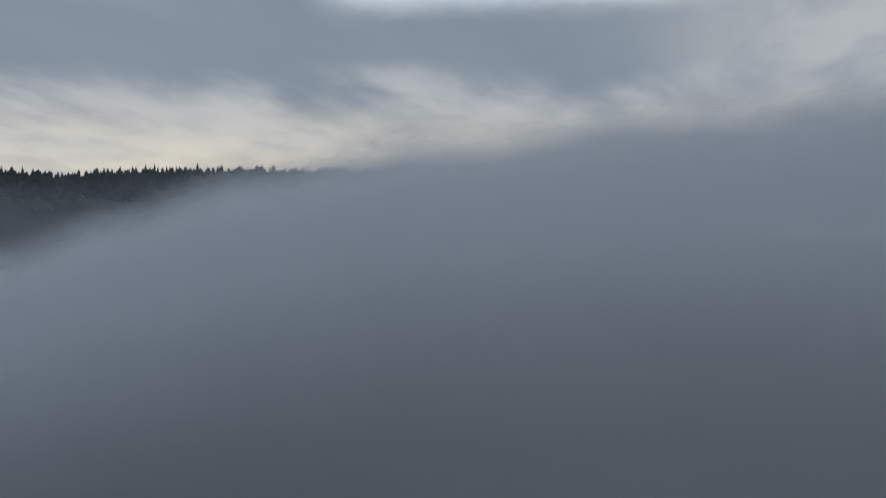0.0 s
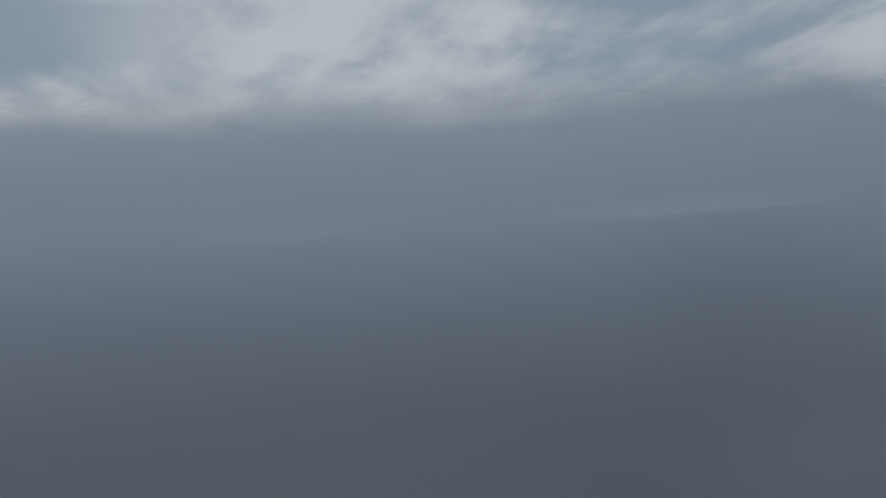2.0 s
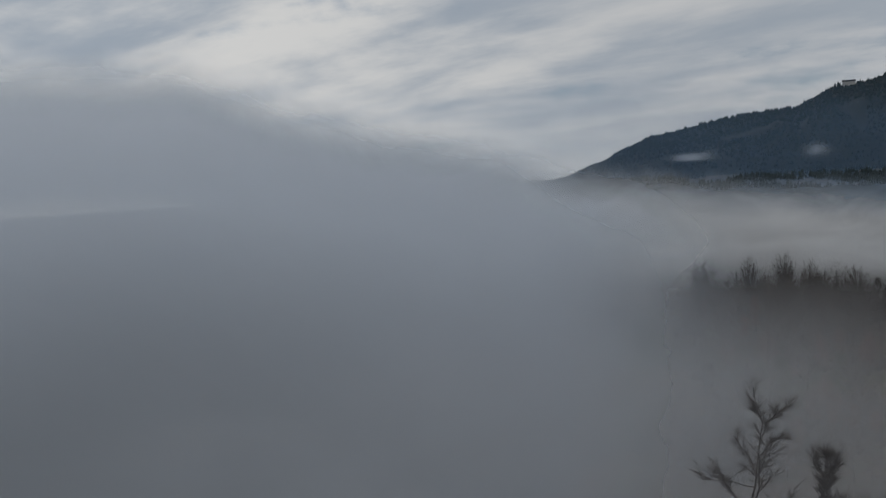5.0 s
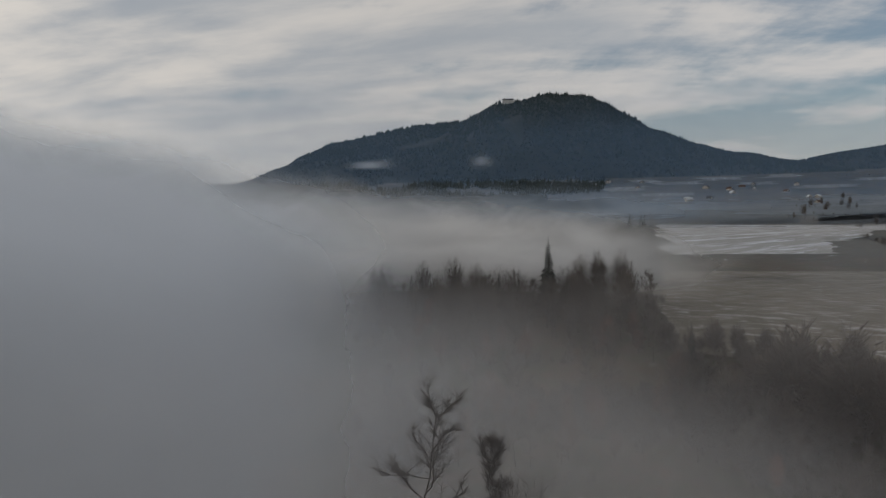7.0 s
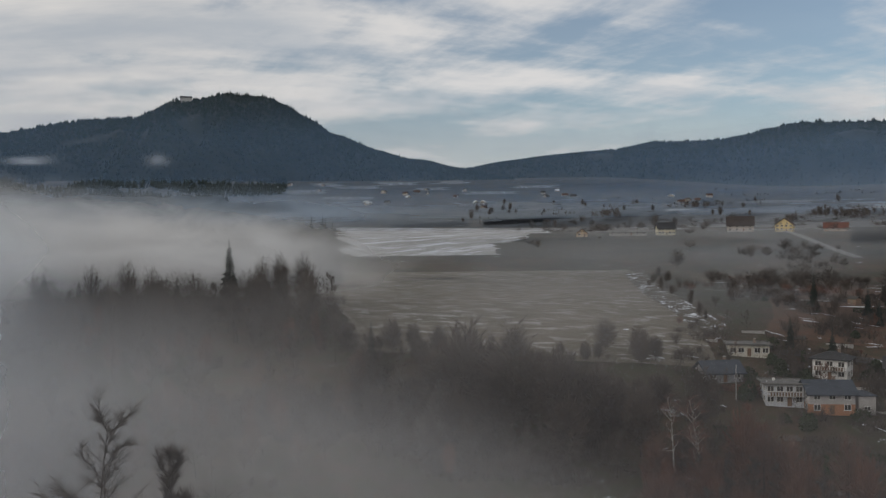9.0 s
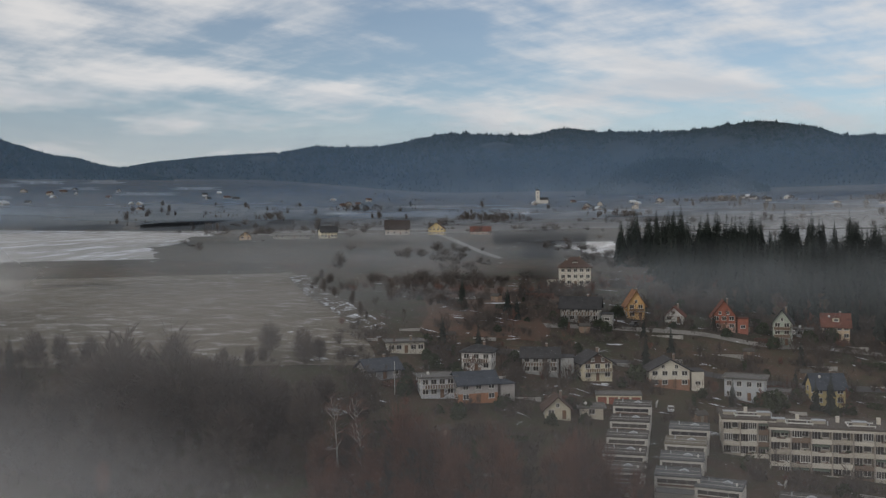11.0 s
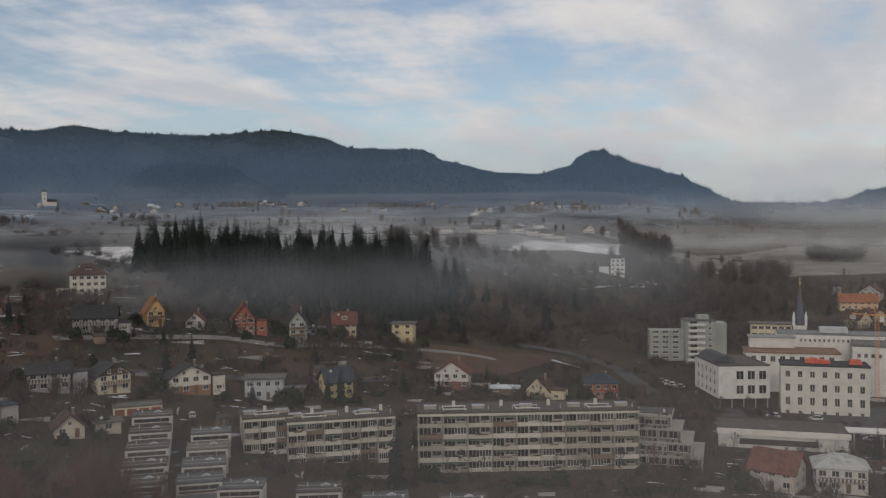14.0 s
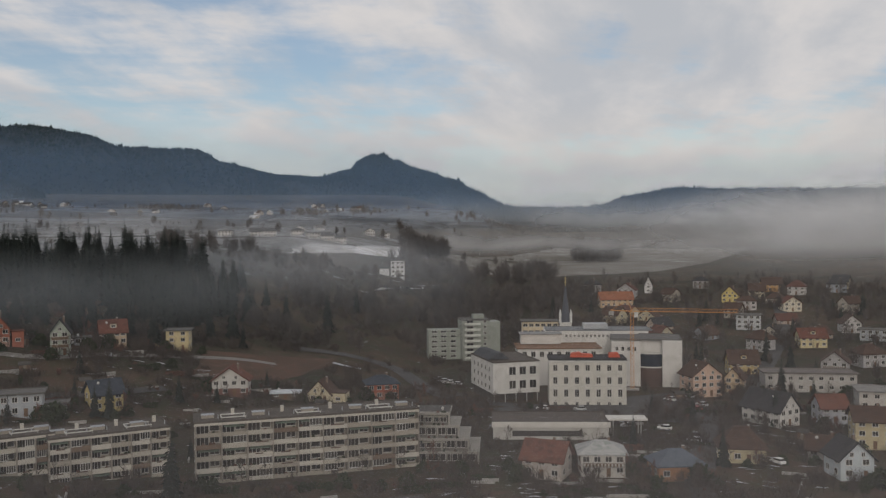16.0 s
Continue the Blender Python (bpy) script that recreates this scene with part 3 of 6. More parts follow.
# distance haze put into the bluish colour of this sheet and the next
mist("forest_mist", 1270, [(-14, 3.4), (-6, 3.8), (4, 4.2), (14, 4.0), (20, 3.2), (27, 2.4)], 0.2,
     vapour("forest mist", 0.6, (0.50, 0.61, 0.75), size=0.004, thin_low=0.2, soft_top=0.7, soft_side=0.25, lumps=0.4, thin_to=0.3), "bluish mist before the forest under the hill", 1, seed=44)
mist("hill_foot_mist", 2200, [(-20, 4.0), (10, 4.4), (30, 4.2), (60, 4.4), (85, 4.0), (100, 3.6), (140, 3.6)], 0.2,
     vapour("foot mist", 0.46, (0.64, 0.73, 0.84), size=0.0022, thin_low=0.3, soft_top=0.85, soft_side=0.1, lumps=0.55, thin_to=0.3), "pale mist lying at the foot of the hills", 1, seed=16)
mist("valley_mist", 985, [(50, 0.6), (66, 1.4), (72, 2.3), (80, 1.6), (90, 1.0), (105, 0.5), (118, 1.2), (130, 2.0)], -1.6,
     vapour("valley mist", 0.5, size=0.01, thin_low=0.0, soft_top=0.6, soft_side=0.15, lumps=0.8, thin_to=0.4), "thin valley mist behind the spruce wood", 1, seed=5)
mist("valley_mist", 1250, [(28, 1.0), (40, 1.4), (55, 2.2), (68, 3.2), (75, 3.2), (85, 2.8), (100, 3.0), (110, 3.6), (118, 4.2), (135, 5.0)], -0.6,
     vapour("plain mist", 0.40, size=0.004, thin_low=0.1, soft_top=0.6, soft_side=0.1, lumps=0.6, thin_to=0.4), "pale ground mist on the plain", 2, seed=6)
mist("fog_far", 660, [(95, 1.0), (104, 2.4), (108, 3.3), (113, 4.0), (119, 4.4), (132, 4.6), (150, 4.0)], -3.6,
     vapour("far fog", 1.0, size=0.006, thin_low=0.0, soft_top=0.4, soft_side=0.3, lumps=0.35, thin_to=0.7), "grey fog bank closing the valley beyond the town", 8, seed=7)
mist("valley_mist", 1000, [(-165, 6.5), (-140, 6.0), (-120, 6.2), (-108, 6.8), (-98, 7.5), (-88, 8.0)], -3,
     vapour("western mist", 0.85, (0.6, 0.68, 0.76), size=0.004, thin_low=0.3, soft_top=0.6, soft_side=0.1, lumps=0.7), "bluish mist before the western wood", 6, seed=13)
mist("hill_wisp", 2250, [(-1.6, 4.7), (0.5, 4.9), (2.6, 5.2)], 4.1, vapour("hill wisp", 0.9, size=0.006, thin_low=0.0, soft_top=0.6, soft_side=0.5, lumps=0.3, thin_to=0.3), "small white wisp of cloud on the hillside", 1, seed=14)
mist("hill_wisp", 2250, [(6.4, 5.0), (7.6, 5.4), (8.8, 5.1)], 4.1, vapour("hill wisp thin", 0.6, size=0.006, thin_low=0.0, soft_top=0.6, soft_side=0.5, lumps=0.3, thin_to=0.4), "small white wisp of cloud on the hillside", 1, seed=15)
# the blue of distance is put into this sheet's colour
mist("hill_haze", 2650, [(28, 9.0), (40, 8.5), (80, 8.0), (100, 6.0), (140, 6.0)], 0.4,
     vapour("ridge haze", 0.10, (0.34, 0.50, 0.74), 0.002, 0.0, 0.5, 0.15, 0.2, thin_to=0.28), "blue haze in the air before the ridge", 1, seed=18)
mist("town_haze", 330, [(88, 0.5), (100, 1.0), (118, 1.8), (140, 2.0)], -10,
     vapour("town haze", 0.06, (0.80, 0.79, 0.80), size=0.012, thin_low=0.0, soft_top=0.4, soft_side=0.3, lumps=0.5, thin_to=0.6), "thin mist drifting over the eastern houses", 1, seed=19)
# sheet tinted blue to stand in for deep air before the hills
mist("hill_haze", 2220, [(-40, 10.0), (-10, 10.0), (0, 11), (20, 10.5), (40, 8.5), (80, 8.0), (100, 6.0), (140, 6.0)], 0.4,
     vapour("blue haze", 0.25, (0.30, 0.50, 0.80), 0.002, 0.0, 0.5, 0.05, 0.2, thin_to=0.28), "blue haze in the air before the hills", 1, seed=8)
mist("air_haze", 95, [(-30, 3.5), (0, 3.5), (60, 3.5), (120, 3.5), (150, 3.5)], -30,
     vapour("damp air", 0.17, (0.80, 0.77, 0.78), 0.006, 0.7, 0.6, 0.15, 0.4), "thin damp haze over the town", 24, seed=9)

# ---- trees ----


def limb(g, p, w, length, r, segs, up, wobble, rng, sides, taper=0.72):
    """A bent, tapering branch; returns its points."""
    line = [p]
    for _ in range(segs):
        w = (w + Vector((rng.uniform(-1, 1), rng.uniform(-1, 1), rng.uniform(-0.6, 0.6))) * wobble + Vector((0, 0, up))).normalized()
        q = p + w * length / segs
        g.tube(p, q, r, r * taper, sides)
        line.append(q)
        p, r = q, r * taper
    return line


def along(line, t):
    k = min(int(t * (len(line) - 1)), len(line) - 2)
    return line[k].lerp(line[k + 1], t * (len(line) - 1) - k), (line[k + 1] - line[k]).normalized()


def bare_tree(seed, height, width, low=0.25, limbs=15, subs=6, twigs=7, wide=0.0035, droop=0.14, stem=0.013, crooked=0.22):
    """A leafless tree: trunk and limbs in one mesh, the fine twigs of the crown in another. width: the crown's half width, low: where it begins, both as a share of the height."""
    rng = random.Random(seed)
    trunk, crown = Geo(), Geo()
    bole = limb(trunk, Vector((0, 0, -0.8)), Vector((rng.uniform(-0.08, 0.08), rng.uniform(-0.08, 0.08), 1)), height * 0.96, height * stem, 7, 0.10, crooked * 0.55, rng, 5, 0.76)
    for i in range(limbs):
        f = (i + rng.random()) / limbs
        p, w = along(bole, low + (1 - low) * f * 0.97)
        a = 2.4 * i + rng.uniform(-0.5, 0.5)
        tilt = radians(72 - 46 * f + rng.uniform(-10, 10))
        w = Vector((math.cos(a) * math.sin(tilt), math.sin(a) * math.sin(tilt), math.cos(tilt)))
        reach = height * width * ((1 - f) ** 0.55 * (0.62 + 0.95 * f) + 0.10) * rng.uniform(0.55, 1.3)
        line = limb(trunk, p, w, reach, height * stem * rng.uniform(0.32, 0.55) * (1 - 0.6 * f), 5, droop, crooked * 1.4, rng, 3, 0.78)
        for j in range(subs):
            t = 0.2 + 0.8 * (j + rng.random()) / subs
            q, v = along(line, min(t, 0.999))
            v = (v + Vector((rng.uniform(-1, 1), rng.uniform(-1, 1), rng.uniform(-0.35, 0.9))) * 0.95).normalized()
            fork = limb(trunk, q, v, reach * rng.uniform(0.25, 0.6) * (1.15 - 0.5 * t), height * stem * 0.13, 2, droop, 0.25, rng, 3, 0.6)
            for _ in range(twigs):
                o, x = along(fork, rng.uniform(0.1, 0.999))
                x = (x * 0.8 + Vector((rng.uniform(-1, 1), rng.uniform(-1, 1), rng.uniform(-0.4, 0.9)))).normalized()
                l = height * rng.uniform(0.045, 0.115)
                k = x.orthogonal().normalized() * height * wide * rng.uniform(0.6, 1.2)
                crown.add([o + k, o - k, o + x * l], [(0, 1, 2)])
    return trunk, crown


def fuzzy_tree(seed, height, width, boughs, wide):
    """A leafless tree for the distance: a trunk, and boughs with side twigs that fill an uneven oval crown."""
    rng = random.Random(seed)
    trunk, crown = Geo(), Geo()
    trunk.tube((0, 0, -0.8), (0, 0, height * 0.6), height * 0.016, height * 0.008, 4)
    lobes = [rng.uniform(0.65, 1.15) for _ in range(7)]
    for _ in range(boughs):
        a, c = rng.uniform(0, 2 * math.pi), rng.uniform(-0.85, 1.0)
        q = math.sqrt(max(0.0, 1 - c * c)) * width * lobes[int(a * 7 / 6.2832) % 7] * rng.uniform(0.55, 1.08)
        e = Vector((math.cos(a) * q, math.sin(a) * q, 0.54 + 0.46 * c * rng.uniform(0.7, 1.05))) * height
        o = Vector((0, 0, height * rng.uniform(0.12, 0.55))).lerp(e, rng.uniform(0.0, 0.5))
        w = (e - o).normalized()
        k = w.orthogonal().normalized() * height * wide
        crown.add([o + k, o - k, e], [(0, 1, 2)])
        for _ in range(2):
            m = o.lerp(e, rng.uniform(0.25, 0.9))
            v = (w + Vector((rng.uniform(-1, 1), rng.uniform(-1, 1), rng.uniform(-0.3, 0.9)))).normalized()
            u = v.orthogonal().normalized() * height * wide * 0.8
            crown.add([m + u, m - u, m + v * height * rng.uniform(0.08, 0.16)], [(0, 1, 2)])
    return trunk, crown


def far_tree(name, seed, height, width, boughs, wide, label, twig=TWIG):
    trunk, crown = fuzzy_tree(seed, height, width, boughs, wide)
    ob = thing(name, 0, 0, 0, label, "tree", z=-500)
    part("trunk", trunk, BARK, ob)
    part("crown", crown, twig, ob)
    return ob


def tree_kind(name, seed, height, width, bark, twig, label, *more):
    trunk, crown = bare_tree(seed, height, width, *more)
    ob = thing(name, 0, 0, 0, label, "tree", z=-500)
    part("trunk", trunk, bark, ob)
    part("crown", crown, twig, ob)
    return ob


def spruce(name, seed, height, width, label, leaves=NEEDLES):
    """A conifer: a trunk and drooping boughs in uneven whorls."""
    rng = random.Random(seed)
    trunk, crown = Geo(), Geo()
    trunk.tube((0, 0, -0.5), (0, 0, height * 0.96), height * 0.014, 0.02, 6)
    z = height * 0.10
    while z < height * 0.985:
        f = 1 - z / height
        reach = width * (f ** 0.85) * rng.uniform(0.75, 1.12) + 0.15
        n = max(4, int(9 * f + 4))
        for i in range(n):
            a = 2 * math.pi * i / n + rng.uniform(-0.3, 0.3)
            l = reach * rng.uniform(0.65, 1.1)
            o = Vector((math.cos(a), math.sin(a), 0))
            s = Vector((-o.y, o.x, 0)) * l * 0.30
            p = Vector((0, 0, z))
            m = p + o * l * 0.6 + Vector((0, 0, -l * 0.12))
            e = p + o * l + Vector((0, 0, -l * 0.42))
            up = Vector((0, 0, l * 0.10))
            crown.add([p + up, m + s, e, m - s, m + Vector((0, 0, -l * 0.22))], [(0, 1, 2), (0, 2, 3), (0, 4, 1), (0, 3, 4), (1, 4, 2), (2, 4, 3)])
        z += height * 0.028 + 0.12 * f
    crown.tube((0, 0, height * 0.92), (0, 0, height * 1.02), 0.12, 0.01, 4)
    ob = thing(name, 0, 0, 0, label, "tree", z=-500)
    part("trunk", trunk, BARK, ob)
    part("crown", crown, leaves, ob)
    return ob


def shrub(seed, size):
    rng = random.Random(seed)
    g = Geo()
    for _ in range(26):
        a, t = rng.uniform(0, 6.28), rng.uniform(0.15, 1.0)
        w = Vector((math.cos(a) * t, math.sin(a) * t, rng.uniform(0.6, 1.4))).normalized()
        l = size * rng.uniform(0.5, 1.0)
        m = w * l * 0.55
        g.tube((0, 0, -0.2), m, 0.05, 0.035, 3)
        for _ in range(4):
            w2 = (w + Vector((rng.uniform(-1, 1), rng.uniform(-1, 1), rng.uniform(-0.4, 0.8))) * 0.7).normalized()
            g.tube(m, m + w2 * l * 0.5, 0.04, 0.01, 3)
    return g


def bush(seed, size):
    """An evergreen bush: many small leaf clumps, uneven and open."""
    rng = random.Random(seed)
    g = Geo()
    for _ in range(420):
        a, c = rng.uniform(0, 6.28), rng.uniform(-0.2, 1)
        q = math.sqrt(max(0, 1 - c * c)) * (0.75 + 0.25 * math.sin(3 * a + seed))
        p = Vector((math.cos(a) * q, math.sin(a) * q, c * 1.1 + 0.25)) * size * rng.uniform(0.6, 1.05)
        s = size * rng.uniform(0.08, 0.17)
        n = Vector((rng.uniform(-1, 1), rng.uniform(-1, 1), rng.uniform(-1, 1))).normalized()
        t = n.orthogonal().normalized() * s
        u = n.cross(t)
        g.add([p + t, p + u, p - t, p - u * 1.3 + n * s * 0.6], [(0, 1, 2), (0, 2, 3), (0, 3, 1)])
    return g


NEAR = [tree_kind("bare_tree", 101, 23, 0.40, BARK, TWIG, "large leafless tree with wide open limbs", 0.34, 12, 9, 22, 0.0018, 0.06, 0.015, 0.34),
        tree_kind("bare_tree", 102, 20, 0.17, BARK, TWIG, "leafless tree with a slender twiggy crown", 0.45, 12, 8, 20, 0.0018, 0.12, 0.012, 0.3),
        far_tree("bare_tree", 103, 18, 0.30, 420, 0.0023, "leafless tree with a dense rounded crown")]
THIN = [far_tree("bare_tree", 81 + i, h, w, 55, 0.011, "leafless tree in the distance") for i, (h, w) in enumerate(((15, 0.34), (18, 0.27), (13, 0.40)))]
GARDEN = [tree_kind("garden_tree", 91 + i, h, w, BARK, m, "small leafless garden tree", 0.2, 11, 4, 7, 0.006)
          for i, (h, w, m) in enumerate(((7, 0.40, TWIG), (9, 0.32, TWIG_RED), (6, 0.42, TWIG)))]
BARE = [tree_kind("bare_tree", 11 + i, h, w, BARK, TWIG, "tall leafless grey-brown tree with fine twigs", low, 18, 6, 12, 0.0021, droop)
        for i, (h, w, low, droop) in enumerate(((19, 0.26, 0.22, 0.10), (16, 0.33, 0.25, 0.06), (21, 0.20, 0.2, 0.14), (14, 0.32, 0.2, 0.08)))]
RUST = [far_tree("bare_tree", 31 + i, h, w, 300, 0.0042, "leafless tree with reddish brown twigs", TWIG_RED) for i, (h, w) in enumerate(((15, 0.28), (12, 0.34)))]
DENSE = [far_tree("bare_tree", 71 + i, h, w, 130, 0.010, "leafless tree with a dense dark crown") for i, (h, w) in enumerate(((19, 0.34), (16, 0.42), (17, 0.28)))]
TINY = [far_tree("bare_tree", 271 + i, 12, w, 18, 0.022, "small leafless tree in the distance") for i, w in enumerate((0.42, 0.34))]
FINE = [far_tree("bare_tree", 171 + i, h, w, 270, 0.0036, "leafless tree with a fine twiggy crown") for i, (h, w) in enumerate(((18, 0.28), (15, 0.36), (20, 0.22)))]
TALL = [far_tree("bare_tree", 191 + i, h, w, 380, 0.011, "tall leafless tree with a broad twiggy crown") for i, (h, w) in enumerate(((19, 0.34), (16, 0.42), (21, 0.30)))]
LOW = [far_tree("bare_tree", 201 + i, h, w, 90, 0.011, "low spreading leafless tree") for i, (h, w) in enumerate(((8, 0.75), (10, 0.62), (6, 0.95)))]
BIRCHES = [tree_kind("birch_tree", 41 + i, h, w, BIRCH, TWIG_RED, "leafless birch with a pale slender trunk", 0.35, 16, 5, 12, 0.0022, 0.02, 0.017)
           for i, (h, w) in enumerate(((20, 0.17), (17, 0.19)))]
SPRUCES = [spruce("spruce_tree", 51 + i, h, w, "dark green spruce with drooping boughs") for i, (h, w) in enumerate(((24, 4.8), (20, 4.6), (26, 5.0), (14, 2.8)))]
SHRUBS = []
for i, (s, m) in enumerate(((3.0, TWIG), (2.4, TWIG_RED), (3.6, TWIG))):
    o = new("bare_shrub", shrub(61 + i, s).mesh("bare_shrub", m))
    o.matrix_basis = pose(0, 0, -500)
    SHRUBS.append(tagged(o, "leafless brown shrub in a garden", "shrub", "garden shrubs"))
BUSHES = []
for i, s in enumerate((1.6, 2.2)):
    o = new("evergreen_bush", bush(71 + i, s).mesh("evergreen_bush", HEDGE))
    o.matrix_basis = pose(0, 0, -500)
    BUSHES.append(tagged(o, "dark evergreen garden bush", "bush", "garden bushes"))
TAKEN = []


def plant(kind, x, y, size=1.0, turn=0.0, group=""):
    ob = copy_thing(kind, pose(x, y, ground_height(x, y), 0, 0, turn))
    ob.scale = (size, size, size)
    if group:
        tagged(ob, group=group)
    return ob


def joined(name, shapes, places, material):
    """One mesh out of many turned and scaled copies of some shapes; places: (shape, x, y, z, turn, scale)."""
    packs = []
    for vs, fs in shapes:
        packs.append((vs, np.array([i for f in fs for i in f], dtype=np.int32), np.array([len(f) for f in fs], dtype=np.int32)))
    v, loops, totals, k = [], [], [], 0
    for i, x, y, z, a, s in places:
        vs, lp, tot = packs[i]
        turn = np.array(((math.cos(a), -math.sin(a), 0), (math.sin(a), math.cos(a), 0), (0, 0, 1))) * s
        v.append(vs @ turn.T + np.array((x, y, z)))
        loops.append(lp + k)
        totals.append(tot)
        k += len(vs)
    v, loops, totals = np.concatenate(v), np.concatenate(loops), np.concatenate(totals)
    me = bpy.data.meshes.new(name)
    me.vertices.add(len(v))
    me.vertices.foreach_set("co", v.astype(np.float32).ravel())
    me.loops.add(len(loops))
    me.loops.foreach_set("vertex_index", loops)
    me.polygons.add(len(totals))
    me.polygons.foreach_set("loop_start", np.concatenate(([0], np.cumsum(totals)[:-1])).astype(np.int32))
    me.update(calc_edges=True)
    me.materials.append(material)
    return me


def scatter(count, shapes, b0, b1, r0, r1, seed, lo, hi, gap, clump=0.0):
    rng = random.Random(seed)
    out = []
    for _ in range(count * 8):
        if len(out) >= count:
            break
        b, r = rng.uniform(b0, b1), math.sqrt(rng.uniform(r0 * r0, r1 * r1))
        p = bearing(b, r)
        if clump and noise.noise((p.x / clump, p.y / clump, seed)) < rng.uniform(-0.05, 0.25):
            continue
        if free(p.x, p.y, gap + 9 * abs(noise.noise((p.x / 13, p.y / 13, 5)))):
            out.append((rng.randrange(len(shapes)), p.x, p.y, ground_height(p.x, p.y), rng.uniform(0, 6.28), rng.uniform(lo, hi)))
    return out


def tree_shapes(kinds):
    shapes = []
    for kind in kinds:
        vs, fs, n = [], [], 0
        for c in kind.children:
            co = np.empty(len(c.data.vertices) * 3)
            c.data.vertices.foreach_get("co", co)
            vs.append(co.reshape(-1, 3))
            fs += [tuple(n + i for i in p.vertices) for p in c.data.polygons]
            n += len(c.data.vertices)
        shapes.append((np.concatenate(vs), fs))
    return shapes


def far_grove(kinds, count, b0, b1, r0, r1, seed, name, label, lo=0.6, hi=1.0, gap=2.0, clump=0.0):
    """Trees too far and dense to count, joined into one mesh."""
    shapes = tree_shapes(kinds)
    me = joined(name, shapes, scatter(count, shapes, b0, b1, r0, r1, seed, lo, hi, gap, clump), NEEDLES if kinds[0] in SPRUCES else TWIG if r1 < 450 else TWIG_HAZED)
    tagged(new(name, me), label, "woods", kind="stuff")


def tree_row(kinds, points, count, seed, name, label, lo, hi):
    """A row of small trees along a line, joined into one mesh."""
    rng = random.Random(seed)
    line, places = [Vector((*p, 0)) for p in points], []
    for i in range(count):
        p, _ = along(line, (i + rng.random()) / count)
        x, y = p.x + rng.gauss(0, 4.5), p.y + rng.gauss(0, 4.5)
        places.append((rng.randrange(len(kinds)), x, y, ground_height(x, y), rng.uniform(0, 6.28), rng.uniform(lo, hi)))
    tagged(new(name, joined(name, tree_shapes(kinds), places, TWIG)), label, "hedge", kind="stuff")


def brushwood(name, label, count, b0, b1, r0, r1, seed, height, material, gap=0.5, clump=25.0):
    """Dense leafless undergrowth: clumps of thin stems and twigs."""
    rng = random.Random(seed)
    shapes = []
    for _ in range(4):
        g = Geo()
        for _ in range(26):
            a, q = rng.uniform(0, 6.28), rng.uniform(0, 1.6)
            o = Vector((math.cos(a) * q, math.sin(a) * q, -0.2))
            w = Vector((rng.uniform(-0.5, 0.5), rng.uniform(-0.5, 0.5), 1)).normalized()
            l = height * rng.uniform(0.3, 1.0)
            s = w.orthogonal().normalized() * 0.085
            e = o + w * l
            g.add([o + s, o - s, e], [(0, 1, 2)])
            for _ in range(3):
                m = o.lerp(e, rng.uniform(0.3, 0.9))
                t = (w + Vector((rng.uniform(-1, 1), rng.uniform(-1, 1), rng.uniform(-0.2, 0.6)))).normalized()
                g.add([m + s * 0.8, m - s * 0.8, m + t * l * 0.4], [(0, 1, 2)])
        shapes.append((np.array(g.v), g.f))
    me = joined(name, shapes, scatter(count, shapes, b0, b1, r0, r1, seed, 0.6, 1.3, gap, clump), material)
    tagged(new(name, me), label, "undergrowth", kind="stuff")


def free(x, y, gap):
    return all((x - a) ** 2 + (y - b) ** 2 > (gap + c) ** 2 for a, b, c in TAKEN)


def grove(kinds, count, b0, b1, r0, r1, seed, group, lo=0.75, hi=1.2, gap=2.0):
    """Trees strewn over a stretch of the plan, clear of buildings."""
    rng = random.Random(seed)
    made = 0
    for _ in range(count * 6):
        if made >= count:
            break
        b, r = rng.uniform(b0, b1), math.sqrt(rng.uniform(r0 * r0, r1 * r1))
        p = bearing(b, r)
        if not free(p.x, p.y, gap):
            continue
        plant(rng.choice(kinds), p.x, p.y, rng.uniform(lo, hi), rng.uniform(0, 360), group)
        made += 1

# ---- houses ----
PANES = {}
PLOTS = []


def window_meshes(w, h, mullions):
    key = (round(w, 2), round(h, 2), mullions)
    if key not in PANES:
        f, p, t = Geo(), Geo(), 0.10
        f.box(-w / 2, -0.07, 0, w / 2, 0.05, t).box(-w / 2, -0.07, h - t, w / 2, 0.05, h)
        f.box(-w / 2, -0.07, t, -w / 2 + t, 0.05, h - t).box(w / 2 - t, -0.07, t, w / 2, 0.05, h - t)
        for i in range(mullions):
            x = -w / 2 + w * (i + 1) / (mullions + 1)
            f.box(x - 0.05, -0.07, t, x + 0.05, 0.05, h - t)
        f.box(-w / 2 - 0.1, -0.16, -0.07, w / 2 + 0.1, 0.02, -0.003)
        p.box(-w / 2 + t, -0.03, t, w / 2 - t, 0.02, h - t)
        PANES[key] = (f.mesh("window", FRAME_WHITE), p.mesh("pane", glass_dark()))
    return PANES[key]


def window(parent, x, y, z, w=1.2, h=1.3, turn=0.0, mullions=1):
    f, p = window_meshes(w, h, mullions)
    ob = part("window", f, None, parent, at=(x, y, z), turn=turn)
    part("pane", p, None, ob)
    return ob


def gable_roof(w, d, h, rise, over, along, thick=0.25):
    """Two slopes; along 'x': ridge parallel to the front, 'y': gable to the front."""
    g = Geo()
    half = (d if along == "x" else w) / 2
    k = rise / half
    top = [(-half - over, h - over * k), (0, h + rise), (half + over, h - over * k)]
    prof = top + [(a, b - thick * 1.25) for a, b in reversed(top)]
    if along == "x":
        g.prism([(a + d / 2, b) for a, b in prof], -w / 2 - over, w / 2 + over, "x")
    else:
        g.prism(prof, -over, d + over)
    return g


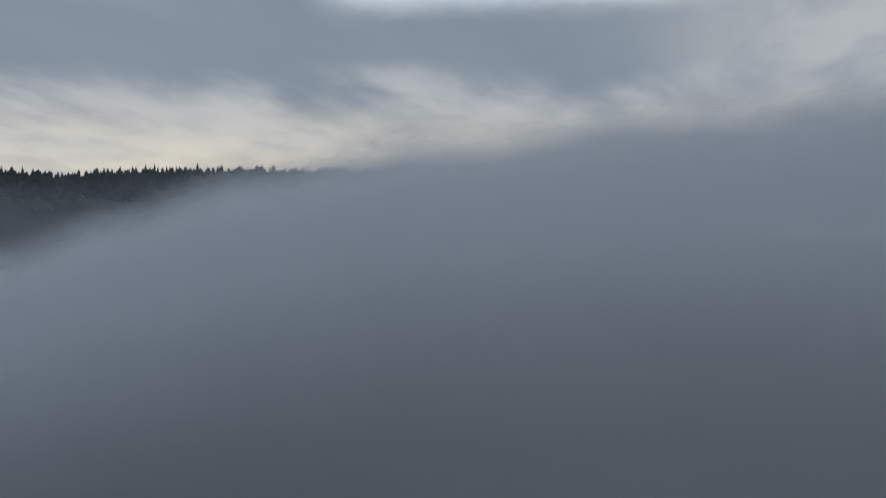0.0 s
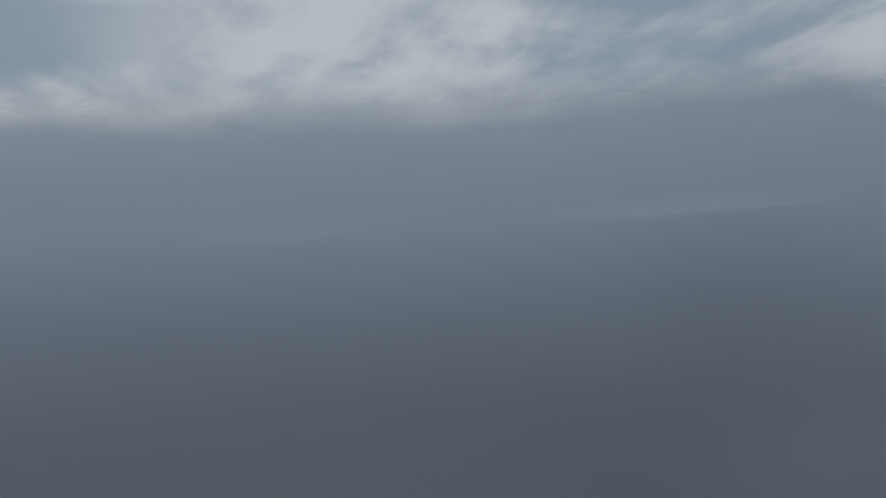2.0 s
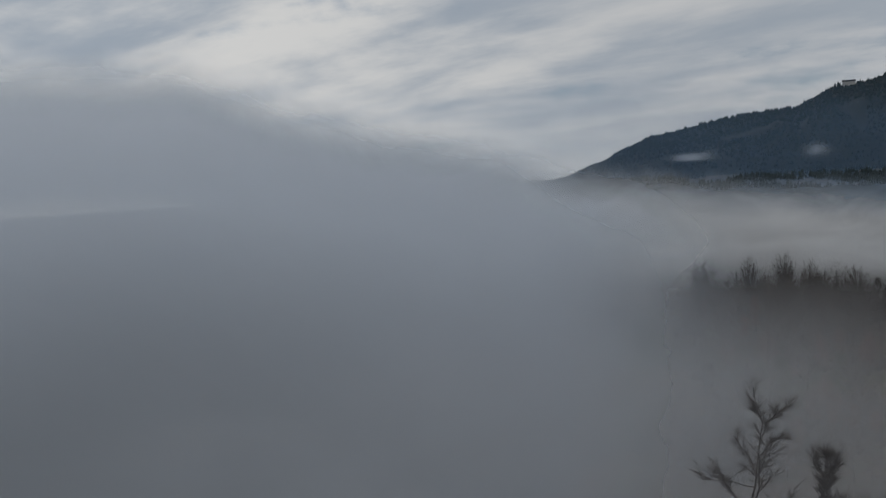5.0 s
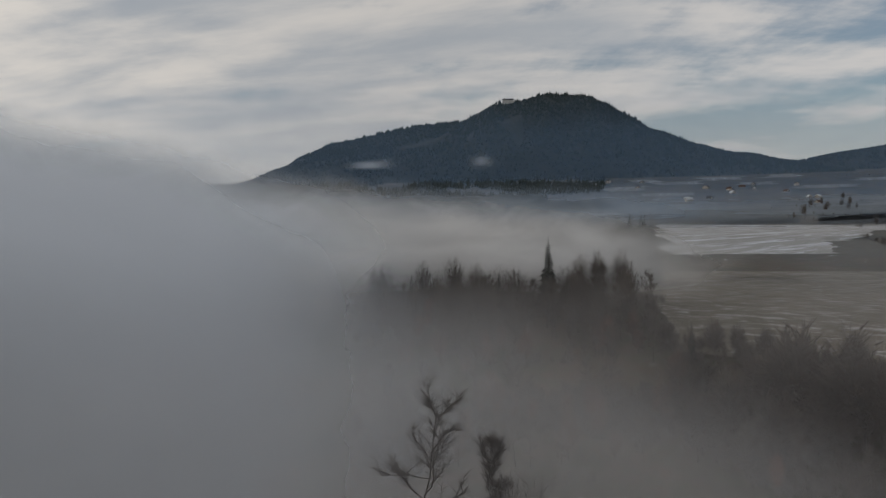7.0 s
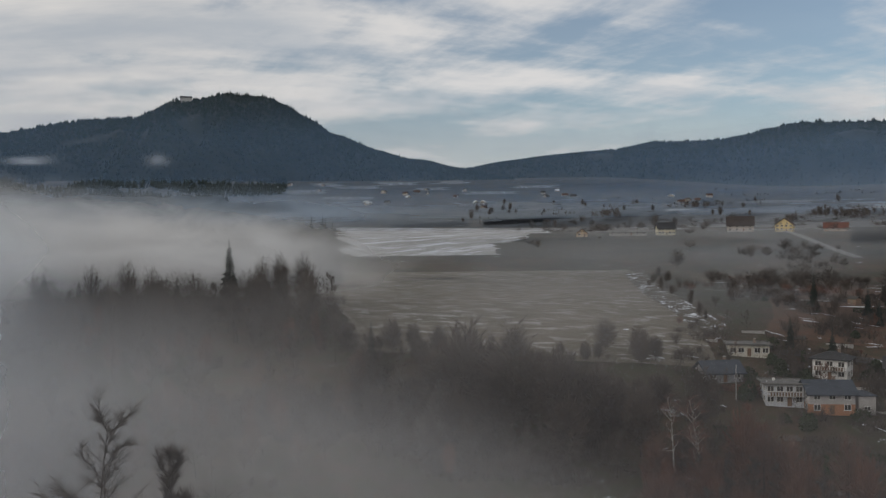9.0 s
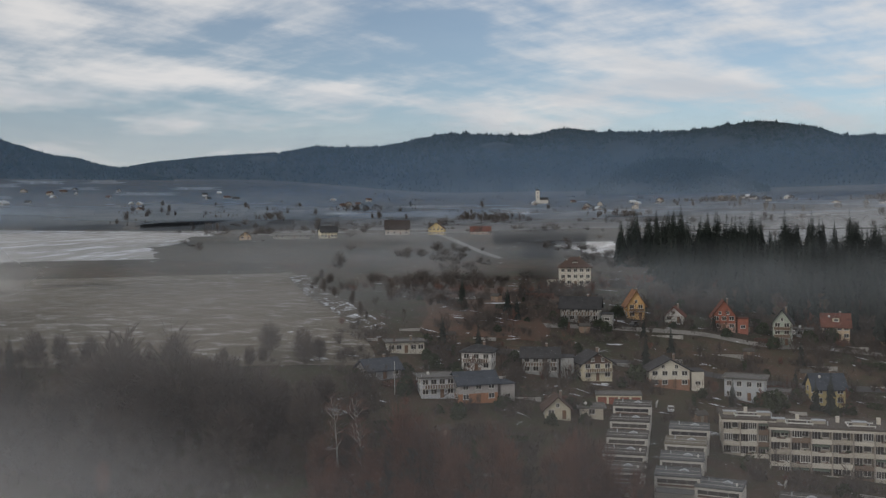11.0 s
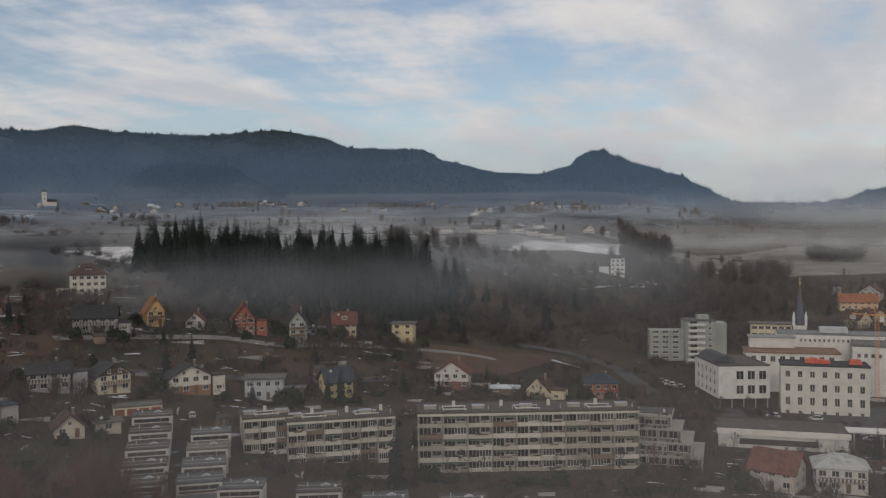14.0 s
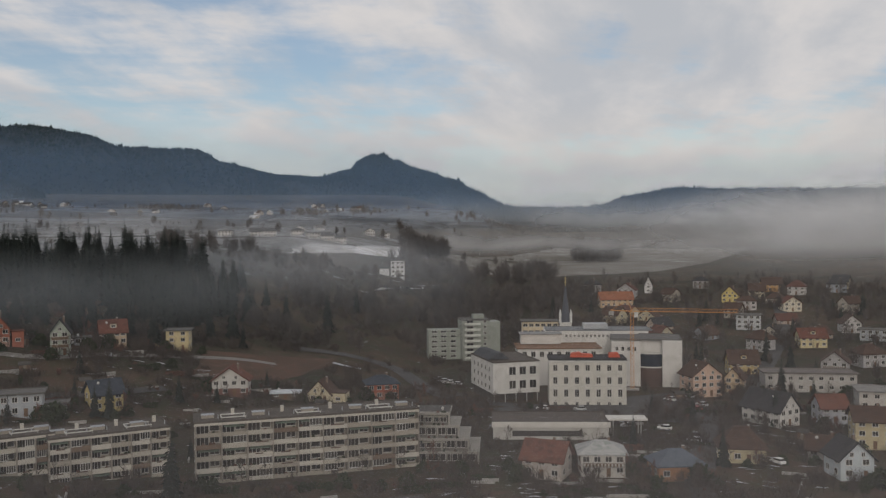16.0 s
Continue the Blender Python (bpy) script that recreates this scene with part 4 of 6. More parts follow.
def hip_roof(w, d, h, rise, over, flat=0.35):
    g = Geo()
    a, b = w / 2 + over, over
    rx, ry = max(0.0, (w - d) / 2) + w * 0.06, d * 0.06
    base = [(-a, -b, h - 0.25), (a, -b, h - 0.25), (a, d + b, h - 0.25), (-a, d + b, h - 0.25)]
    eave = [(x, y, h) for x, y, _ in base]
    ridge = [(-rx, d / 2 - ry, h + rise), (rx, d / 2 - ry, h + rise), (rx, d / 2 + ry, h + rise), (-rx, d / 2 + ry, h + rise)]
    g.add(base + eave + ridge, [(3, 2, 1, 0)] + [(i, (i + 1) % 4, 4 + (i + 1) % 4, 4 + i) for i in range(4)] +
          [(4 + i, 4 + (i + 1) % 4, 8 + (i + 1) % 4, 8 + i) for i in range(4)] + [(8, 9, 10, 11)])
    return g


def flat_roof(w, d, h, over):
    g = Geo().box(-w / 2 - over, -over, h, w / 2 + over, d + over, h + 0.18)
    for x0, y0, x1, y1 in ((-w / 2 - over, -over, w / 2 + over, -over + 0.25), (-w / 2 - over, d + over - 0.25, w / 2 + over, d + over),
                           (-w / 2 - over, -over + 0.25, -w / 2 - over + 0.25, d + over - 0.25), (w / 2 + over - 0.25, -over + 0.25, w / 2 + over, d + over - 0.25)):
        g.box(x0, y0, h + 0.18, x1, y1, h + 0.45)
    return g


def facing(x, y, off=0.0):
    """The turn that lets a front look towards the middle of the valley, plus its own."""
    return math.degrees(math.atan2(-x, y)) + off


def house(name, x, y, off, w, d, floors, roof, rise, wall, cover, label, cols=3, balcony=0, base=None, chimney=True, upper=None,
          win=(1.6, 1.4), over=0.8, category="house", side_cols=2, group="", dormer=False, annex=None, floor_h=2.8):
    """A house with its front's foot in the middle at (x, y)."""
    w, d, floor_h = w * 0.89, d * 0.89, floor_h * 0.9
    PLOTS.append((x, y, w, d, facing(x, y, off)))
    wall = tuple(c * k for c, k in zip(wall, (0.86, 0.86, 0.88)))
    ob = thing(name, x, y, facing(x, y, off), label, category, group)
    TAKEN.append((x + 0.5 * d * math.sin(math.atan2(x, y)), y + 0.5 * d * math.cos(math.atan2(x, y)), 0.55 * max(w, d)))
    h = floors * floor_h + 0.4
    paint = wall_paint(*wall)
    g = Geo().box(-w / 2, 0, -4.0, w / 2, d, h)
    if roof == "front":
        g.prism([(-w / 2, h), (0, h + rise), (w / 2, h)], 0.0, d)
    elif roof == "side":
        g.prism([(0, h), (d / 2, h + rise), (d, h)], -w / 2, w / 2, "x")
    part("wall", g, paint, ob)
    if base:
        part("plinth", Geo().box(-w / 2 - 0.04, -0.04, -3.9, w / 2 + 0.04, d + 0.04, floor_h + 0.1), wall_paint(*base), ob, "ground floor of another colour")
    if upper:
        part("gable_cladding", Geo().prism([(-w / 2 + 0.1, h - 0.4), (0, h + rise - 0.3), (w / 2 - 0.1, h - 0.4)], -0.06, 0.02),
             surface(f"boards {upper}", upper, 0.85, None, 0.8, 6.0, 0.3), ob, "boarded gable")
    tiles = roof_tile(*cover)
    if roof == "front":
        part("roof", gable_roof(w, d, h + 0.12, rise, over, "y"), tiles, ob)
    elif roof == "side":
        part("roof", gable_roof(w, d, h + 0.12, rise, over, "x"), tiles, ob)
    elif roof == "hip":
        part("roof", hip_roof(w, d, h + 0.25, rise, over), tiles, ob)
    else:
        part("roof", flat_roof(w, d, h, over), tiles, ob)
    for k in range(floors):
        for i in range(cols):
            wx = -w / 2 + w * (i + 0.5) / cols
            if k == 0 and i == cols // 2 and cols > 1:
                part("door", Geo().box(-0.5, -0.09, -0.1, 0.5, 0.03, 2.1), surface("door wood", (0.16, 0.09, 0.05), 0.6), ob, at=(wx, -0.05 if base else 0, 0.3))
            else:
                window(ob, wx, -0.06 if base and k == 0 else -0.02, 1.2 + k * floor_h, *win)
        for s in (-1, 1):
            for i in range(side_cols):
                window(ob, s * (w / 2 + (0.06 if base and k == 0 else 0.02)), d * (i + 0.5) / side_cols, 1.2 + k * floor_h, *win, turn=90 * s)
    if roof == "front" and rise > 2.2:
        for i in ((-0.17, 0.17) if w > 7 else (0,)):
            window(ob, i * w, -0.08 if upper else -0.02, h + 0.25, 0.95, 1.1)
    for k in range(1, balcony + 1):
        z = 0.35 + k * floor_h if floors > 1 else 0.5
        b = part("balcony", Geo().box(-w * 0.46, -1.5, z - 0.18, w * 0.46, -0.005, z), CONCRETE, ob)
        rail = Geo().box(-w * 0.46, -1.5, z + 0.85, w * 0.46, -1.42, z + 0.95)
        for i in range(13):
            px = -w * 0.46 + w * 0.92 * i / 12
            rail.box(px - 0.18 * (i not in (0, 12)) - 0.03, -1.48, z, px + 0.18 * (i not in (0, 12)) + 0.03, -1.44, z + 0.85)
        part("railing", rail, surface("balcony boards", (0.13, 0.085, 0.055), 0.8), b, "boarded railing")
    if chimney:
        c = part("chimney", Geo().box(-0.3, -0.3, 0, 0.3, 0.3, 1.4 + rise * 0.25), surface("chimney brick", (0.20, 0.15, 0.12), 0.9), ob, at=(w * 0.18, d * 0.55, h + rise * 0.55))
        part("chimney_cap", Geo().box(-0.38, -0.38, 1.404 + rise * 0.25, 0.38, 0.38, 1.5 + rise * 0.25), CONCRETE, c)
    if dormer and roof in ("side", "hip"):
        q = part("dormer", Geo().box(-1.1, 0, 0, 1.1, 2.6, 1.5), paint, ob, at=(0, d * 0.13, h + rise * 0.22))
        part("dormer_roof", Geo().prism([(-1.4, 1.35), (0, 2.2), (1.4, 1.35), (1.4, 1.55), (0, 2.42), (-1.4, 1.55)], -0.3, 2.6), tiles, q)
        window(ob, 0, d * 0.13 - 0.03, h + rise * 0.22 + 0.35, 1.5, 1.0)
    if (int(x) * 7 + int(y)) % 5 < 2 and x * x + y * y < 160000:
        dish = part("satellite_dish", Geo().tube((0, 0, 0), (0, -0.12, 0.02), 0.42, 0.3, 10), FRAME_WHITE, ob, at=(-w * 0.25, d * 0.3, h + rise * 0.5 + 1.0))
        part("dish_mast", Geo().tube((0, 0, -1.4), (0, 0.02, 0), 0.04, 0.04, 5), METAL, dish)
    if annex:
        ax, aw, ad, ah = annex
        part("annex", Geo().box(ax - aw / 2, 0.4, -3.5, ax + aw / 2, 0.4 + ad, ah), paint, ob)
        part("annex_roof", Geo().box(ax - aw / 2 - 0.3, 0.1, ah + 0.004, ax + aw / 2 + 0.3, 0.7 + ad, ah + 0.2), tiles, ob)
        window(ob, ax, 0.38, 1.0, min(1.6, aw * 0.5), 1.1)
    return ob


CREAM, WHITE = (0.66, 0.62, 0.52), (0.70, 0.69, 0.66)
DARK_ROOF, BROWN_ROOF, RED_ROOF, BLUE_ROOF, FLAT_GREY = (0.04, 0.04, 0.043), (0.075, 0.045, 0.034), (0.135, 0.052, 0.036), (0.045, 0.055, 0.072), (0.13, 0.125, 0.12)
house("villa", 310, 215, 4, 14.5, 12, 3, "hip", 4.2, CREAM, BROWN_ROOF, "large cream villa with a brown hipped roof and dormer", 5, dormer=True, annex=(-9.5, 4.5, 5, 3.2))
house("house", 249, 171, -6, 14.5, 9, 2, "side", 3.2, (0.36, 0.36, 0.34), DARK_ROOF, "grey house with a long balcony and dark roof", 5, balcony=1, annex=(9.0, 3.5, 6, 3.0))
house("house", 270, 162, 10, 6.6, 9, 2, "front", 4.6, (0.66, 0.42, 0.18), (0.22, 0.11, 0.06), "narrow bright orange house with a steep gable", 2, balcony=1, side_cols=2)
house("house", 278, 152, -4, 7.0, 8, 1, "front", 2.8, WHITE, RED_ROOF, "small white house with a dark red roof", 2, base=(0.5, 0.5, 0.47))
house("house", 287, 138, 4, 8.4, 9, 2, "front", 5.0, (0.38, 0.14, 0.095), RED_ROOF, "red house with white windows and a tall gable", 3, base=(0.42, 0.27, 0.22), annex=(6.2, 3.5, 5, 4.2))
house("house", 292, 120, -3, 6.5, 9, 3, "front", 4.0, (0.40, 0.45, 0.38), DARK_ROOF, "narrow grey-green house with balconies under the gable", 2, balcony=2)
house("house", 308, 119, 0, 5.7, 6, 1, "flat", 0, (0.52, 0.54, 0.56), FLAT_GREY, "low pale flat-roofed house", 2, chimney=False)
house("house", 319, 112, 5, 9.6, 9, 2, "side", 3.8, (0.66, 0.52, 0.36), RED_ROOF, "cream house with a brown upper floor and red roof", 4, dormer=True)
house("house", 335, 94, -10, 9.3, 9, 3, "flat", 0, (0.66, 0.55, 0.32), FLAT_GREY, "yellow cube-shaped house with a flat roof", 2, chimney=False, floor_h=2.7, annex=(-8.0, 6.5, 6, 3.0))
house("house", 181, 185, 8, 12, 8, 1, "flat", 0, (0.64, 0.60, 0.50), FLAT_GREY, "low cream flat-roofed house beside a snowy terrace", 5, floor_h=3.2)
house("house", 164, 176, 25, 11, 9, 1, "side", 2.4, (0.30, 0.30, 0.31), BLUE_ROOF, "dark house with a blue-grey roof", 3)
house("house", 168, 160, 12, 10, 8, 2, "flat", 0, (0.55, 0.57, 0.60), FLAT_GREY, "pale terraced house with flat roof and white railings", 4, balcony=1, chimney=False)
house("house", 175, 152, 20, 12, 9, 2, "side", 2.4, (0.44, 0.42, 0.40), BLUE_ROOF, "grey house with an orange-brown ground floor under a dark slate roof", 3, base=(0.34, 0.16, 0.085), annex=(8.3, 4, 7, 4.5))
house("house", 189, 165, -12, 9.5, 8, 2, "hip", 1.6, WHITE, DARK_ROOF, "white house with a shallow dark roof", 3, balcony=1)
house("house", 203, 153, 0, 11.4, 8, 2, "side", 2.2, (0.38, 0.39, 0.38), DARK_ROOF, "grey house with a wide balcony", 4, balcony=1, annex=(7.6, 3.6, 6, 5.0))
house("house", 214, 141, 22, 10, 9, 2, "front", 2.8, (0.66, 0.60, 0.44), DARK_ROOF, "cream house with a low brown gable", 3, balcony=1, upper=(0.10, 0.06, 0.045))
house("house", 228, 126, 12, 12.5, 9, 2, "front", 3.0, (0.68, 0.64, 0.54), DARK_ROOF, "cream house with brown balconies and low dark roof", 4, base=(0.26, 0.14, 0.09), annex=(8.0, 3.5, 6, 4.8))
house("house", 239, 109, -6, 12, 9, 2, "flat", 0, (0.46, 0.49, 0.51), FLAT_GREY, "blue-grey flat-roofed house with two storeys", 4, chimney=False, win=(1.4, 1.5), floor_h=3.2)
house("garage", 247, 103, -6, 6, 6, 1, "flat", 0, (0.5, 0.5, 0.48), FLAT_GREY, "pale flat-roofed garage beside the house", 1, chimney=False, category="garage", side_cols=0, floor_h=2.5)
house("house", 257, 92, 18, 9.5, 9, 2, "side", 3.4, (0.66, 0.54, 0.26), BLUE_ROOF, "yellow house with a dark blue-grey roof", 3)
house("house", 292, 65, -8, 13, 10, 2, "front", 4.0, (0.62, 0.60, 0.55), RED_ROOF, "white house with a broad red gabled roof", 4, base=(0.17, 0.09, 0.075))
house("carport", 299, 48, -4, 10, 6, 1, "hip", 0.7, (0.18, 0.14, 0.10), (0.52, 0.55, 0.58), "low shed with a pale frosted roof", 3, chimney=False, category="shed", side_cols=0, floor_h=2.0)
house("house", 301, 37, -16, 9, 10, 1, "front", 4.2, (0.68, 0.60, 0.42), BROWN_ROOF, "cream house with a steep brown gable", 2, annex=(6.5, 5, 6, 3.4), floor_h=3.4)
house("house", 316, 16, 8, 12.5, 10, 2, "hip", 2.6, (0.38, 0.13, 0.085), BLUE_ROOF, "red house with a dark hipped roof", 4, base=(0.34, 0.17, 0.13))
house("house", 185, 134, 6, 7.4, 8, 1, "front", 3.0, (0.60, 0.55, 0.42), BROWN_ROOF, "small cream house with a broken gable", 2)
house("garage", 193, 129, 6, 6.6, 6, 1, "flat", 0, (0.58, 0.53, 0.42), FLAT_GREY, "cream flat-roofed garage beside the lane", 1, chimney=False, category="garage", side_cols=0, floor_h=2.6)


def garage_row(x, y, off, n):
    ob = thing("garage_row", x, y, facing(x, y, off), "row of garages with red-brown doors", "garage")
    w = n * 3.0
    TAKEN.append((x, y, w / 2))
    part("wall", Geo().box(-w / 2, 0, -3, w / 2, 6, 2.6), wall_paint(0.6, 0.55, 0.42), ob)
    part("roof", flat_roof(w, 6, 2.6, 0.2), roof_tile(*FLAT_GREY), ob)
    for i in range(n):
        part("garage_door", Geo().box(-1.2, -0.06, 0.05, 1.2, 0.03, 2.2), surface("red garage door", (0.22, 0.07, 0.045), 0.6), ob, at=(-w / 2 + 3 * i + 1.5, 0, 0))


garage_row(206, 129, 4, 4)


def patio_house(x, y, turn, label, roof):
    """A flat-roofed terrace house with a glazed front strip."""
    ob = thing("terrace_house", x, y, turn, label, "house", "terrace houses")
    ob.scale = (0.84, 0.70, 0.84)
    TAKEN.append((x, y, 8))
    part("wall", Geo().box(-5.6, -5.5, -4, 5.6, 5.5, 5.6), wall_paint(0.50, 0.485, 0.45), ob)
    part("roof", flat_roof(11.2, 11, 5.6, 0.15), roof, ob, at=(0, -5.5, 0))
    if round(x) % 2:
        part("satellite_dish", Geo().tube((0, 0, 0), (-0.1, -0.1, 0.02), 0.45, 0.32, 10), FRAME_WHITE, ob, at=(4.2, -3.0, 6.7))
    band = part("window_band", Geo().box(-4.9, -5.56, 4.0, 4.9, -5.48, 5.0), glass_dark(), ob, "long band of dark windows")
    part("mullions", Geo().box(-2.5, -5.60, 4.0, -2.4, -5.565, 5.0).box(-0.05, -5.60, 4.0, 0.05, -5.565, 5.0).box(2.4, -5.60, 4.0, 2.5, -5.565, 5.0), CONCRETE, band)
    for i in range(3):
        window(ob, 5.63, -3.4 + 3.2 * i, 3.0, 0.9, 1.3, turn=90)
    part("skylight", Geo().prism([(-1.2, 0), (0, 0.5), (1.2, 0)], -0.8, 0.8), METAL, ob, at=(1.5, 2.0, 5.79))
    lean = part("lean_to", Geo().prism([(-5.5, 2.7), (-5.5, 2.8), (-8.4, 2.2), (-8.4, 2.1)], -5.3, 5.3, "x"), surface("glass roof", (0.12, 0.125, 0.125), 0.4), ob, "glazed lean-to roof")
    for i in range(9):
        part("rafter", Geo().box(-0.06, -8.45, -3.2, 0.06, -8.33, 2.1), FRAME_WHITE, lean, at=(-5.2 + 1.3 * i, 0, 0))
    part("vent_pipe", Geo().tube((0, 0, 0), (0, 0, 1.1), 0.15, 0.15, 8), METAL, ob, at=(-3.0, 1.5, 5.75))
    part("seam", Geo().box(-5.5, -2.1, 5.784, 5.5, -1.9, 5.86).box(-5.5, 1.9, 5.784, 5.5, 2.1, 5.86), CONCRETE, ob, "raised roof seams")
    part("flower_box", Geo().box(-4.8, -5.95, 3.3, 4.8, -5.56, 3.75), surface("flower box", (0.12, 0.08, 0.06), 0.9), ob)


ROOFS = [roof_tile(0.085, 0.08, 0.075), roof_tile(0.105, 0.11, 0.115), roof_tile(0.065, 0.058, 0.054), roof_tile(0.17, 0.15, 0.12)]
for i in range(5):
    patio_house(200.5 - 8.4 * i, 121.5 - 4.4 * i, -62, "white terrace house with a dark flat roof", ROOFS[(0, 2, 0, 2, 0)[i]])
    if i < 4:
        patio_house(200.5 - 8.8 * i, 105.5 - 3.7 * i, -64, "white terrace house with a pale metal roof", ROOFS[(1, 3, 1, 1)[i]])
for x, y, k in ((175, 85, 1), (179, 69, 0), (175, 53, 1), (177, 37, 0), (175, 21, 3), (179, 5, 0)):
    patio_house(x, y, -72, "white flat-roofed terrace house before the apartment block", ROOFS[k])


POT_PLANTS = [bush(i + 200, 0.45).mesh("potted_plant", m) for i, m in enumerate((HEDGE, TWIG_RED, HEDGE))]


def apartments(x, y, turn, bays, bay, floors, label, depth=13.0, z=None):
    """A slab block with loggias: each bay has a parapet, a recessed window wall and fins between the bays."""
    ob = thing("apartment_block", x, y, turn, label, "apartment block", z=z)
    w, fh = bays * bay, 2.85
    for i in range(-2, 3):
        p = ob.matrix_basis @ Vector((w * i / 5, depth / 2, 0))
        TAKEN.append((p.x, p.y, 9))
    # second paint is dirt plus loggia shade put into the back wall's colour
    white, dirty_shaded = wall_paint(0.52, 0.49, 0.43), wall_paint(0.34, 0.31, 0.26)
    stained, timber = wall_paint(0.43, 0.40, 0.34), surface("timber parapet", (0.17, 0.12, 0.085), 0.85)
    h = floors * fh
    part("wall", Geo().box(-w / 2, 2.2, -4, w / 2, depth, h), dirty_shaded, ob)
    part("roof", flat_roof(w + 0.4, depth + 0.2, h + 0.25, 0.1), roof_tile(0.085, 0.072, 0.062), ob)
    part("cornice", Geo().box(-w / 2 - 0.2, -0.12, h - 0.35, w / 2 + 0.2, 2.19, h + 0.24), white, ob)
    for i in range(bays + 1):
        fx = -w / 2 + bay * i
        part("fin", Geo().box(fx - 0.13, -0.45, -4, fx + 0.13, 2.19, h - 0.36), surface("stained fin", (0.33, 0.30, 0.26), 0.9, (0.13, 0.11, 0.09), 0.3), ob)
    rng = random.Random(int(w))
    for k in range(floors):
        for i in range(bays):
            cx = -w / 2 + bay * (i + 0.5)
            z = k * fh
            out = rng.choice((0.0, 0.12, 0.25))
            b = part("balcony", Geo().box(-bay / 2 + 0.14, -out, -0.22, bay / 2 - 0.14, 2.19, -0.02), dirty_shaded, ob, at=(cx, 0, z))
            part("parapet", Geo().box(-bay / 2 + 0.14, -out - 0.1, -0.3, bay / 2 - 0.14, -out + 0.02, rng.uniform(0.72, 0.98)), rng.choice((white, white, white, stained, stained, dirty_shaded, dirty_shaded, timber)), b)
            if rng.random() < 0.3:
                part("planter", Geo().box(-bay * 0.2, -out - 0.3, 0.62, bay * rng.uniform(0.0, 0.35), -out - 0.105, 0.85), surface("planter box", (0.10, 0.06, 0.045), 0.9), b)
            window(ob, cx - bay * 0.22, 2.17, z + 0.1, bay * 0.48, 2.35, mullions=2)
            window(ob, cx + bay * 0.24, 2.17, z + 0.75, bay * 0.38, 1.70, mullions=rng.choice((0, 1)))
            for _ in range(rng.choice((0, 1, 1, 2, 3))):
                px, ph = rng.uniform(-0.4, 0.4) * bay, rng.uniform(0.5, 1.3)
                part("potted_plant", POT_PLANTS[rng.randrange(3)], None, b, at=(px, 0.5, rng.uniform(0.3, 0.7)), turn=rng.uniform(0, 360))
            if rng.random() < 0.24:
                g = part("loggia_glazing", window_meshes(bay * 0.5, 1.75, 3)[0], None, b, "white-framed loggia glazing", at=(rng.choice((-0.2, 0.2)) * bay, -out - 0.02, 0.955))
                part("pane", window_meshes(bay * 0.5, 1.75, 3)[1], None, g)
            if rng.random() < 0.25:
                part("awning", Geo().prism([(1.5, 2.35), (1.5, 2.45), (0.1, 1.95), (0.1, 1.85)], -bay * 0.4, bay * 0.4, "x"),
                     surface("awning cloth", rng.choice(((0.36, 0.30, 0.22), (0.25, 0.12, 0.07), (0.15, 0.2, 0.16))), 0.9), b)
    for s in (-1, 1):
        for k in range(floors):
            window(ob, s * (w / 2 + 0.02), depth * 0.6, k * fh + 1.0, 0.9, 1.2, turn=90 * s)
    for i in range(bays):
        x0 = -w / 2 + bay * (i + 0.5)
        if i % 2 == 0:
            q = part("roof_hatch", Geo().box(-1.5, -0.8, 0, 1.5, 0.8, 0.75), dirty_shaded, ob, at=(x0, depth * 0.45, h + 0.43))
            part("hatch_lid", Geo().box(-1.6, -0.9, 0.754, 1.6, 0.9, 0.9), METAL, q)
        else:
            part("chimney", Geo().box(-0.4, -0.4, 0, 0.4, 0.4, 1.5), white, ob, at=(x0, depth * 0.62, h + 0.43))
        part("vent_pipe", Geo().tube((0, 0, 0), (0, 0, 1.0), 0.12, 0.12, 6), METAL, ob, at=(x0 + bay * 0.4, depth * 0.3, h + 0.43))
    for i in range(max(1, bays // 3)):
        x0 = -w / 2 + w * (i + 0.5) / max(1, bays // 3)
        pipe = Geo()
        for y0 in (depth * 0.2, depth * 0.5):
            pipe.tube((x0 - 3.0, y0, h + 0.9), (x0 + 3.0, y0, h + 0.9), 0.16, 0.16, 6)
        pipe.tube((x0 - 3.0, depth * 0.2, h + 0.9), (x0 - 3.0, depth * 0.5, h + 0.9), 0.16, 0.16, 6)
        for y0, q in ((depth * 0.2, -2.8), (depth * 0.2, 2.8), (depth * 0.5, -2.8), (depth * 0.5, 2.8)):
            pipe.tube((x0 + q, y0, h + 0.3), (x0 + q, y0, h + 0.9), 0.08, 0.08, 5)
        part("roof_pipe", pipe, FRAME_WHITE, ob, "white pipes on the roof")
    return ob


apartments(206.5, 93, facing(206.5, 93, 6), 3, 4.0, 4, "short cream apartment block with stained balconies", z=-57.5)
apartments(211, 75, facing(211, 75, 8), 6, 4.5, 4, "cream apartment block with balconies and pipes on its flat roof", z=-58)
apartments(219, 29, facing(219, 29, 8), 9, 6.1, 5, "long cream apartment block with rows of planted balconies")


